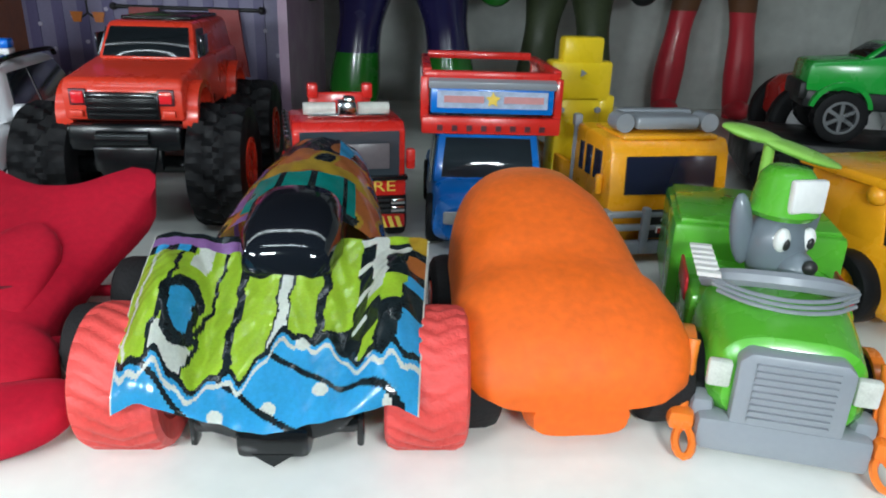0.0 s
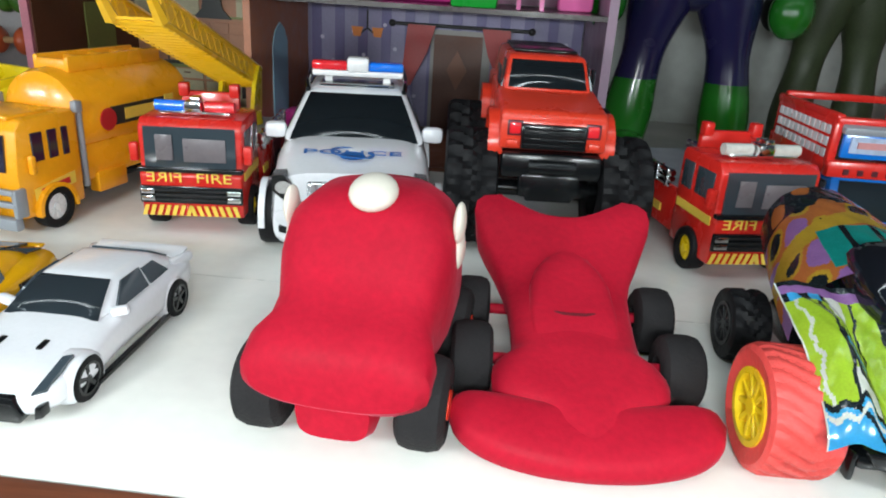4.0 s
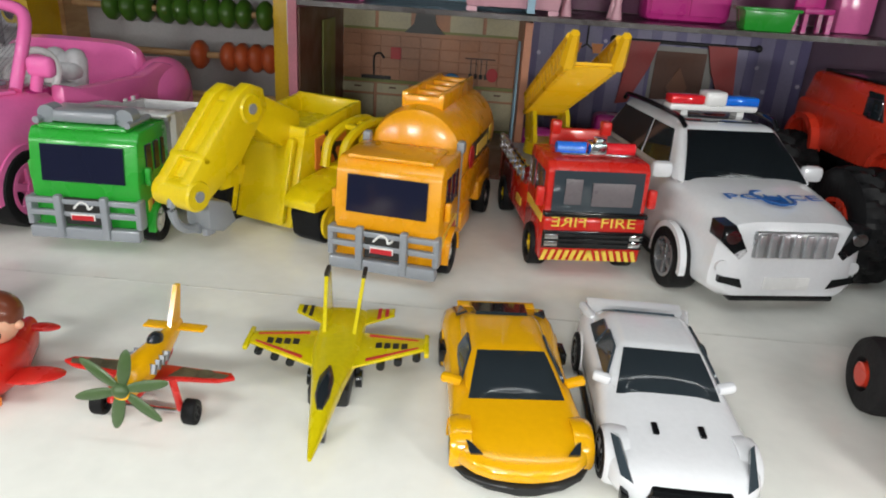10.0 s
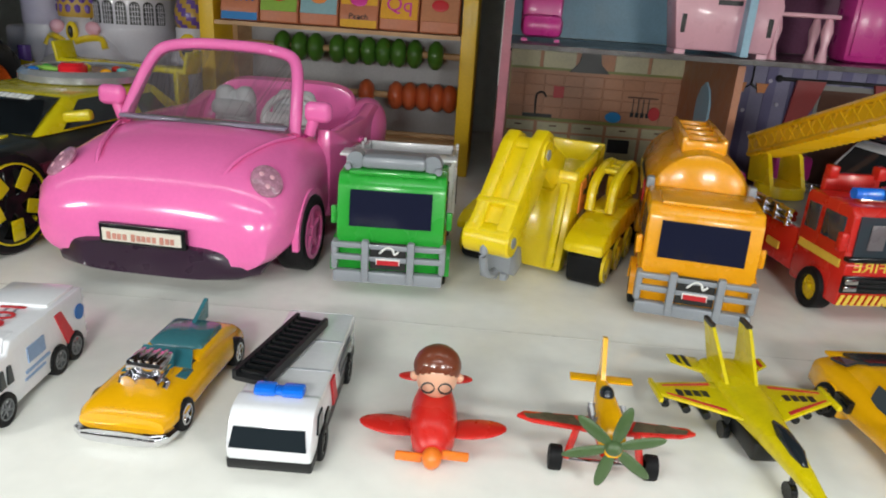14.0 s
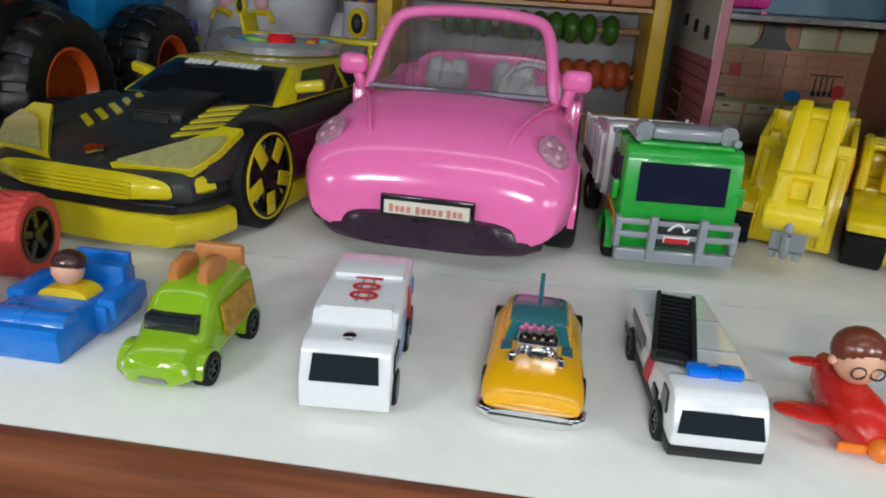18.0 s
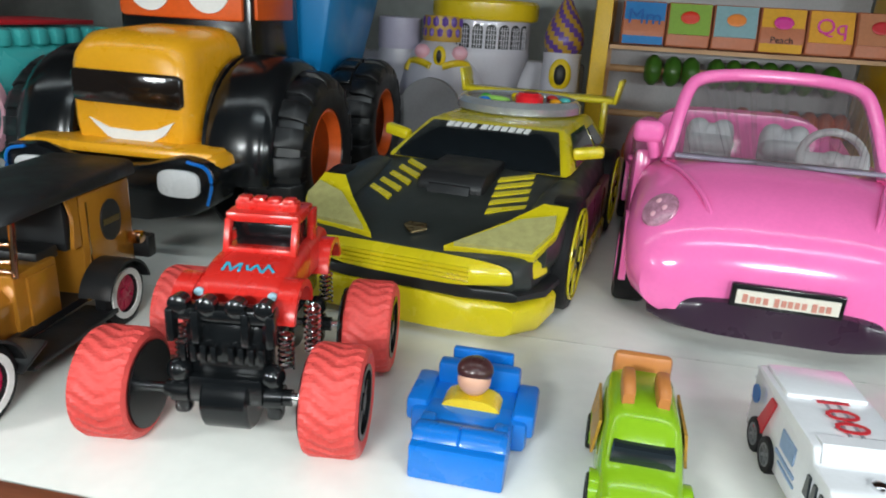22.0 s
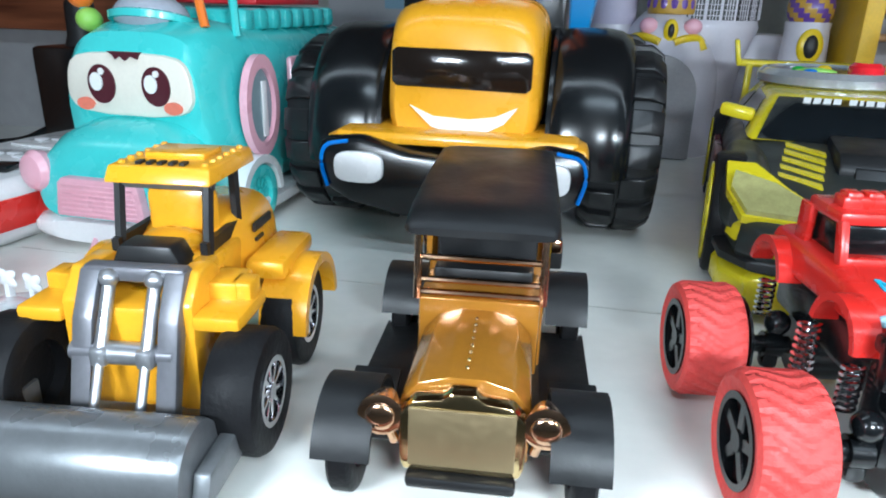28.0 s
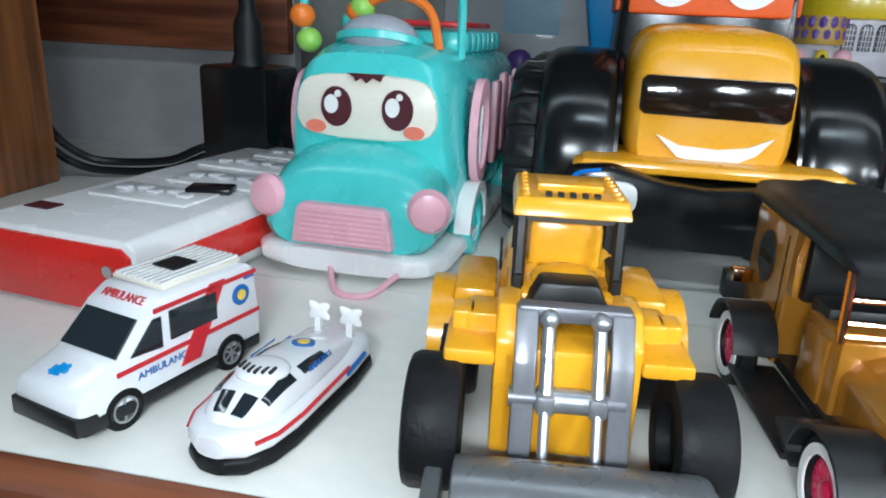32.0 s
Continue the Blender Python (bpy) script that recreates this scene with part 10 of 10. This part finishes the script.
def pup_truck():
    o = thing("pickup_truck", 0.0909, 0.1479, -14.5, "green plastic toy truck with grey radiator and orange guards", "toy truck")
    part("cab", join(loft([(0.0, 0.0165, 0.012, 0.034, 3, 0.1), (0.003, 0.0195, 0.01, 0.039, 3.2, 0.12), (0.016, 0.0215, 0.01, 0.042, 3.4, 0.14), (0.03, 0.0225, 0.01, 0.0435, 3.6, 0.12), (0.038, 0.0225, 0.01, 0.0425, 4, 0.12)], 30), box(0, 0.058, 0.022, 0.046, 0.05, 0.026, 0.003)), GREEN2, o, "bright green bonnet").scale.z = 0.87
    bed = part("bed", join(box(0, 0.09, 0.027, 0.054, 0.05, 0.03, 0.002), box(0, 0.09, 0.0425, 0.05, 0.046, 0.002, 0.001)), GREEN2, o, "green rear box")
    gr = part("radiator", prism([(-0.0125, 0.008), (0.0125, 0.008), (0.0135, 0.012), (0.0135, 0.029), (0.011, 0.0315), (-0.011, 0.0315), (-0.0135, 0.029), (-0.0135, 0.012)], -0.0032, 0.004, "y", 0.001), GREY, o, "grey ribbed radiator")
    for i in range(9):
        part("rib", box(0, -0.0036, 0.0135 + 0.0019 * i, 0.019, 0.001, 0.0009), GREY, gr)
    part("bumper", join(box(0, 0.0, 0.007, 0.042, 0.008, 0.010, 0.002), *[box(s * 0.0195, 0.006, 0.009, 0.006, 0.012, 0.012, 0.002) for s in (-1, 1)]), GREY, o, "grey bumper")
    scr = part("windscreen_rim", tube(curve([(-0.0195, 0.033, 0.0435), (-0.012, 0.026, 0.0475), (0, 0.0235, 0.0488), (0.012, 0.026, 0.0475), (0.0195, 0.033, 0.0435)]), 0.0026, 8), GREY, o, "grey screen rim").location.z = -0.0075
    for i in range(6):
        y = 0.027 + 0.0046 * i
        part("stripe", patch([(-0.0225, y, 0.0447), (-0.0165, y - 0.003, 0.0458), (-0.0165, y - 0.0006, 0.0458), (-0.0225, y + 0.0024, 0.0447)], 0.0006, 0.0008), PAPERW, o, "white slanting stripe").location.z = -0.0062
    for i in range(3):
        part("screen_line", tube(curve([(-0.0195 + 0.001 * i, 0.027 - 0.0026 * i, 0.0447 - 0.0008 * i), (-0.01, 0.0195 - 0.0024 * i, 0.0445 - 0.0006 * i), (0, 0.0175 - 0.0024 * i, 0.0442 - 0.0006 * i), (0.01, 0.0195 - 0.0024 * i, 0.0445 - 0.0006 * i), (0.0195 - 0.001 * i, 0.027 - 0.0026 * i, 0.0447 - 0.0008 * i)]), 0.0006, 5), GREY, o).location.z = -0.006
    for s in (-1, 1):
        part("headlight", box(s * 0.0172, 0.0002, 0.0235, 0.006, 0.003, 0.0075, 0.001), LENS, o)
        part("guard", join(moved(hoop(0.0142, 0.0130, -0.0015, 0.0015, 20, 0.5), s * 0.0232, 0.018, 0.012), rod((s * 0.0232, 0.008, 0.028), (s * 0.0245, 0.001, 0.008), 0.0016), box(s * 0.0245, 0.0, 0.0085, 0.007, 0.006, 0.006, 0.002), moved(tube([(0.0022 * math.cos(k), 0.0042 * math.sin(k), 0) for k in [i * math.pi / 6 for i in range(12)]], 0.0011, 6, True), s * 0.0235, -0.005, 0.0045, 30)), ORANGE2, o, "orange guard")
        part("side_badge", box(s * 0.0232, 0.05, 0.029, 0.001, 0.02, 0.008, 0.0004), PAPERR, o)
        for y in (0.018, 0.088):
            wheel(o, s * 0.0205, y, 0.0122, 0.0085, RUBBER, GREY, "disc")
    HG = P("grey_doll_plastic", (0.16, 0.19, 0.22), 0.35)
    bits = [(ball((0, 0, 0.012), (0.0105, 0.010, 0.0115)), HG), (ball((0.002, -0.009, 0.0075), (0.0062, 0.006, 0.0052)), HG), (ball((0.0025, -0.0145, 0.0098), (0.0026, 0.002, 0.002)), PAPERK), (moved(ball((0, 0, 0), (0.004, 0.003, 0.0105)), -0.0125, 0.002, 0.016, 0, -14), HG), (moved(ball((0, 0, 0), (0.004, 0.003, 0.0095)), 0.0125, 0.002, 0.017, 0, 14), HG), (lathe([(0.0098, 0.0205), (0.0112, 0.022), (0.0102, 0.0235), (0.0088, 0.031), (0.0065, 0.0333), (0.001, 0.0336)], 22, "z"), GREEN2), (box(0.001, -0.0088, 0.0275, 0.0125, 0.003, 0.009, 0.001), PAPERW), (ball((-0.0042, -0.0078, 0.0155), (0.0028, 0.0022, 0.0034)), PAPERW), (ball((0.0058, -0.0075, 0.0155), (0.0026, 0.0022, 0.0032)), PAPERW), (ball((-0.0038, -0.0096, 0.0148), (0.0013, 0.001, 0.0017)), PAPERK), (ball((0.0056, -0.0093, 0.0148), (0.0013, 0.001, 0.0017)), PAPERK), (lathe([(0.0085, -0.005), (0.0085, 0.0005), (0.006, 0.002)], 18, "z"), ORANGE2)]
    d = multi("driver_figure", bits)
    d.matrix_world = pose(0.1030, 0.193, 0.031, 0, 0, 10) @ Matrix.Diagonal((0.86, 0.95, 1.10, 1))
    tagged(d, "plain grey plastic driver with a green cap", "figure")
    pr = solo("rotor_blade", join(moved(ball((0, 0, 0), (0.0165, 0.0065, 0.002)), 0.127, 0.236, 0.0635, 8, 17, -10), moved(ball((0, 0, 0), (0.011, 0.006, 0.0022)), 0.112, 0.24, 0.0685, 8, 12, -10), rod((0.118, 0.238, 0.0435), (0.118, 0.238, 0.065), 0.002)), LIME2, "pale green plastic rotor blade behind the driver", "toy part")


pup_truck()


def bus_truck():
    o = thing("tow_truck", 0.0265, 0.288, 2, "blue toy truck with a red and grey roof frame", "toy truck")
    part("cab", join(loft([(0.0, 0.023, 0.008, 0.024, 4, 0.06), (0.004, 0.027, 0.006, 0.027, 4.5, 0.08), (0.03, 0.0285, 0.006, 0.029, 5, 0.08), (0.045, 0.0285, 0.006, 0.029, 5, 0.08), (0.11, 0.0285, 0.006, 0.027, 5, 0.05)], 28)), BLUE, o, "blue bonnet")
    cabin(o, (-0.0265, 0.0265, 0.028, 0.075), (-0.0235, 0.0235, 0.036, 0.072), 0.0265, 0.0505, BLUE, GLASSG, 0.002, (0.08, 0.92, 0.12, 0.86), ((0.1, 0.45, 0.1, 0.8), (0.55, 0.9, 0.1, 0.8)))
    fr = part("roof_frame", join(box(0, 0.028, 0.0545, 0.064, 0.006, 0.008, 0.001), box(0, 0.03, 0.0765, 0.062, 0.004, 0.004, 0.001), box(0, 0.098, 0.0795, 0.056, 0.004, 0.004, 0.001), *[box(s * 0.0295, 0.064, 0.0778, 0.004, 0.07, 0.004, 0.001) for s in (-1, 1)], *[box(s * 0.0305, 0.029, 0.066, 0.004, 0.004, 0.02, 0.001) for s in (-1, 1)], *[box(s * 0.0305, 0.064, 0.055, 0.003, 0.07, 0.008, 0.001) for s in (-1, 1)], *[box(s * 0.0295, 0.097, 0.066, 0.003, 0.003, 0.026, 0.001) for s in (-1, 1)]), RED, o, "red roof frame")
    for i in range(8):
        part("rivet", box(-0.0235 + 0.0067 * i, 0.0247, 0.0535, 0.0025, 0.001, 0.0025), MAROON, fr)
    LATT = mat("grey_lattice_plastic", (0.62, 0.62, 0.64), 0.4)
    sg = part("sign_board", box(0, 0.0262, 0.066, 0.056, 0.003, 0.012, 0.001), BLUE, o, "blue and white sign board")
    part("sign_face", box(0, 0.0242, 0.0665, 0.05, 0.001, 0.0075), mat("pale_blue_sign_print", (0.42, 0.50, 0.66), 0.4, var=0.4, scale=300), sg)
    part("sign_star", prism([(0.0035 * (1 if i % 2 == 0 else 0.5) * math.cos(math.pi * (0.5 + i / 5)), 0.0667 + 0.0035 * (1 if i % 2 == 0 else 0.5) * math.sin(math.pi * (0.5 + i / 5))) for i in range(10)], 0.0228, 0.0238, "y"), PAPERY, sg)
    part("sign_print", join(box(-0.013, 0.0234, 0.0667, 0.018, 0.0006, 0.003), box(0.014, 0.0234, 0.0667, 0.018, 0.0006, 0.003)), mat("faded_red_print", (0.55, 0.25, 0.25), 0.4), sg)
    part("sign_top", box(0, 0.0285, 0.0737, 0.058, 0.010, 0.0035, 0.0008, (12, 0, 0)), GREY, o, "grey sloping top strip")
    part("tray", box(0, 0.064, 0.0525, 0.058, 0.068, 0.002), BLACK, o)
    for s in (-1, 1):
        part("headlight", box(s * 0.018, -0.0004, 0.0185, 0.008, 0.002, 0.006, 0.001), LENS, o)
        sp = part("side_panel", box(s * 0.0302, 0.0635, 0.0665, 0.0024, 0.066, 0.021, 0.0006), RED, fr, "red side panel with grey lattice")
        for i in range(11):
            for j in range(3):
                part("hole", box(s * 0.0316, 0.0345 + 0.0056 * i, 0.0605 + 0.0056 * j, 0.0008, 0.0042, 0.0042, 0.0002, None, 1), LATT, sp)
        for y in (0.022, 0.09):
            wheel(o, s * 0.0245, y, 0.0115, 0.009, RUBBER, GREY, "disc")


bus_truck()


def orange_truck():
    o = thing("crane_truck", 0.104, 0.292, 10, "orange plastic toy lorry with grey roof lamps", "toy truck")
    cab = truck_cab(o, 0.056, 0.045, 0.0085, 0.0545, ORANGE, GREY)
    part("roof_rack", join(box(0, 0.016, 0.0605, 0.030, 0.016, 0.006, 0.002), *[moved(lathe([(0.0042, -0.005), (0.0042, 0.005)], 14, "y"), s * 0.02, 0.014, 0.0605) for s in (-1, 1)], box(0, 0.025, 0.0625, 0.036, 0.006, 0.004, 0.001)), GREY, cab, "grey plastic roof lamps")
    part("bed", join(box(0, 0.095, 0.018, 0.05, 0.1, 0.012, 0.002), box(-0.025, 0.095, 0.027, 0.003, 0.1, 0.01, 0.001), box(0.025, 0.095, 0.027, 0.003, 0.1, 0.01, 0.001)), ORANGE, o)
    cr = part("crane_post", join(box(-0.019, 0.085, 0.048, 0.026, 0.016, 0.05, 0.003), box(-0.019, 0.083, 0.078, 0.034, 0.012, 0.022, 0.002), box(-0.019, 0.082, 0.094, 0.022, 0.010, 0.014, 0.002)), YEL, o, "yellow upright crane arm")
    for k, z in ((-1, 0.066), (1, 0.062)):
        part("side_lug", box(-0.019 + k * 0.0155, 0.083, z, 0.009, 0.012, 0.019, 0.002), YEL, cr)
    part("pin", join(*[rod((-0.019 + k * 0.01, 0.0755, 0.064), (-0.019 + k * 0.01, 0.0775, 0.064), 0.0016) for k in (-1, 1)], moved(lathe([(0.002, 0), (0.002, 0.002)], 3, "y"), -0.019, 0.0755, 0.083)), GREY, cr)
    cr.location = (0.004, 0, -0.009)
    for s in (-1, 1):
        for y in (0.022, 0.112):
            wheel(o, s * 0.026, y, 0.0105, 0.009, RUBBER, WHITE, "disc")


orange_truck()


def green_pickup():
    o = thing("pickup_truck", 0.224, 0.434, -105, "green plastic pickup on black off-road wheels", "toy truck")
    part("body", join(prism([(0.0, 0.034), (0.001, 0.051), (0.003, 0.054), (0.035, 0.057), (0.038, 0.058), (0.048, 0.0605), (0.115, 0.0605), (0.118, 0.056), (0.118, 0.034)], -0.0255, 0.0255, "x", 0.0025)), GREEN, o, "green body")
    cabin(o, (-0.0235, 0.0235, 0.034, 0.085), (-0.0205, 0.0205, 0.048, 0.077), 0.057, 0.0685, GREEN, GLASSD, 0.0025, (0.06, 0.94, 0.1, 0.88), ((0.08, 0.45, 0.1, 0.86), (0.5, 0.9, 0.1, 0.86)))
    part("chassis", join(box(0, 0.06, 0.029, 0.046, 0.118, 0.014, 0.003), box(0, 0.0, 0.034, 0.05, 0.006, 0.012, 0.002)), MATTE, o, "black chassis")
    for s in (-1, 1):
        for y in (0.025, 0.095):
            part("flare", moved(hoop(0.0205, 0.0175, -0.003, 0.003, 22, 0.45), s * 0.0265, y, 0.021), GREEN, o)
            wheel(o, s * 0.0285, y, 0.018, 0.014, RUBBER, DSILVER, "six", lugs=14)
    return o


gp = green_pickup()
gp.location.z = 0.034
gp.scale = (0.84, 0.84, 0.84)
bk = thing("toy_chassis", 0.212, 0.440, -105, "black plastic toy undercarriage below the green pickup", "toy part")
part("frame", box(0, 0.06, 0.022, 0.075, 0.15, 0.0235, 0.004), MATTE, bk)
for sx in (-1, 1):
    for wy_ in (0.0, 0.11):
        wheel(bk, sx * 0.034, wy_ + 0.005, 0.0165, 0.014, RUBBER, MATTE, "six", lugs=14)
rr = thing("toy_car", 0.252, 0.520, -100, "red toy car half hidden behind the green pickup", "toy car")
part("body", loft([(0.0, 0.014, 0.02, 0.034, 4, 0.1), (0.004, 0.017, 0.018, 0.038, 4, 0.1), (0.05, 0.018, 0.018, 0.044, 4, 0.2), (0.06, 0.015, 0.02, 0.04, 4, 0.1)], 24), RED, rr)
rr.scale = (1.6, 1.6, 1.6)
for sx in (-1, 1):
    for wy_ in (0.014, 0.046):
        wheel(rr, sx * 0.016, wy_, 0.019, 0.008, RUBBER, WHITE, "disc")


def loader():
    o = thing("toy_loader", 0.183, 0.228, 14, "yellow toy loader with pale window panes", "toy truck")
    part("body", join(box(0, 0.03, 0.02, 0.05, 0.07, 0.026, 0.004), box(0, -0.002, 0.012, 0.046, 0.012, 0.012, 0.002)), ORANGE, o)
    cab = part("cab", join(frus(-0.024, 0.024, 0.004, 0.05, 0.03, -0.021, 0.021, 0.01, 0.046, 0.052, 0.002), box(0, 0.027, 0.0535, 0.05, 0.046, 0.004, 0.0015)), ORANGE, o)
    part("window_frame", patch(quad_in((-0.024, 0.004, 0.03), (0.024, 0.004, 0.03), (0.021, 0.01, 0.052), (-0.021, 0.01, 0.052), 0.03, 0.97, 0.04, 0.96), 0.0006, 0.0005), MATTE, cab)
    for u0, u1 in ((0.06, 0.34), (0.38, 0.94)):
        part("pane", patch(quad_in((-0.024, 0.004, 0.03), (0.024, 0.004, 0.03), (0.021, 0.01, 0.052), (-0.021, 0.01, 0.052), u0, u1, 0.1, 0.9), 0.0006, 0.0012), mat("pale_blue_pane", (0.42, 0.5, 0.62), 0.3), cab, "pale blue pane")
    part("pane_print", patch(quad_in((-0.024, 0.004, 0.03), (0.024, 0.004, 0.03), (0.021, 0.01, 0.052), (-0.021, 0.01, 0.052), 0.5, 0.8, 0.35, 0.55), 0.0006, 0.0018), PAPERK, cab)
    for s in (-1, 1):
        part("lamp", ball((s * 0.022, 0.012, 0.049), (0.004, 0.004, 0.004)), ORANGE, o)
        for y in (0.012, 0.055):
            wheel(o, s * 0.026, y, 0.014, 0.012, RUBBER, ORANGE, "disc")


loader()
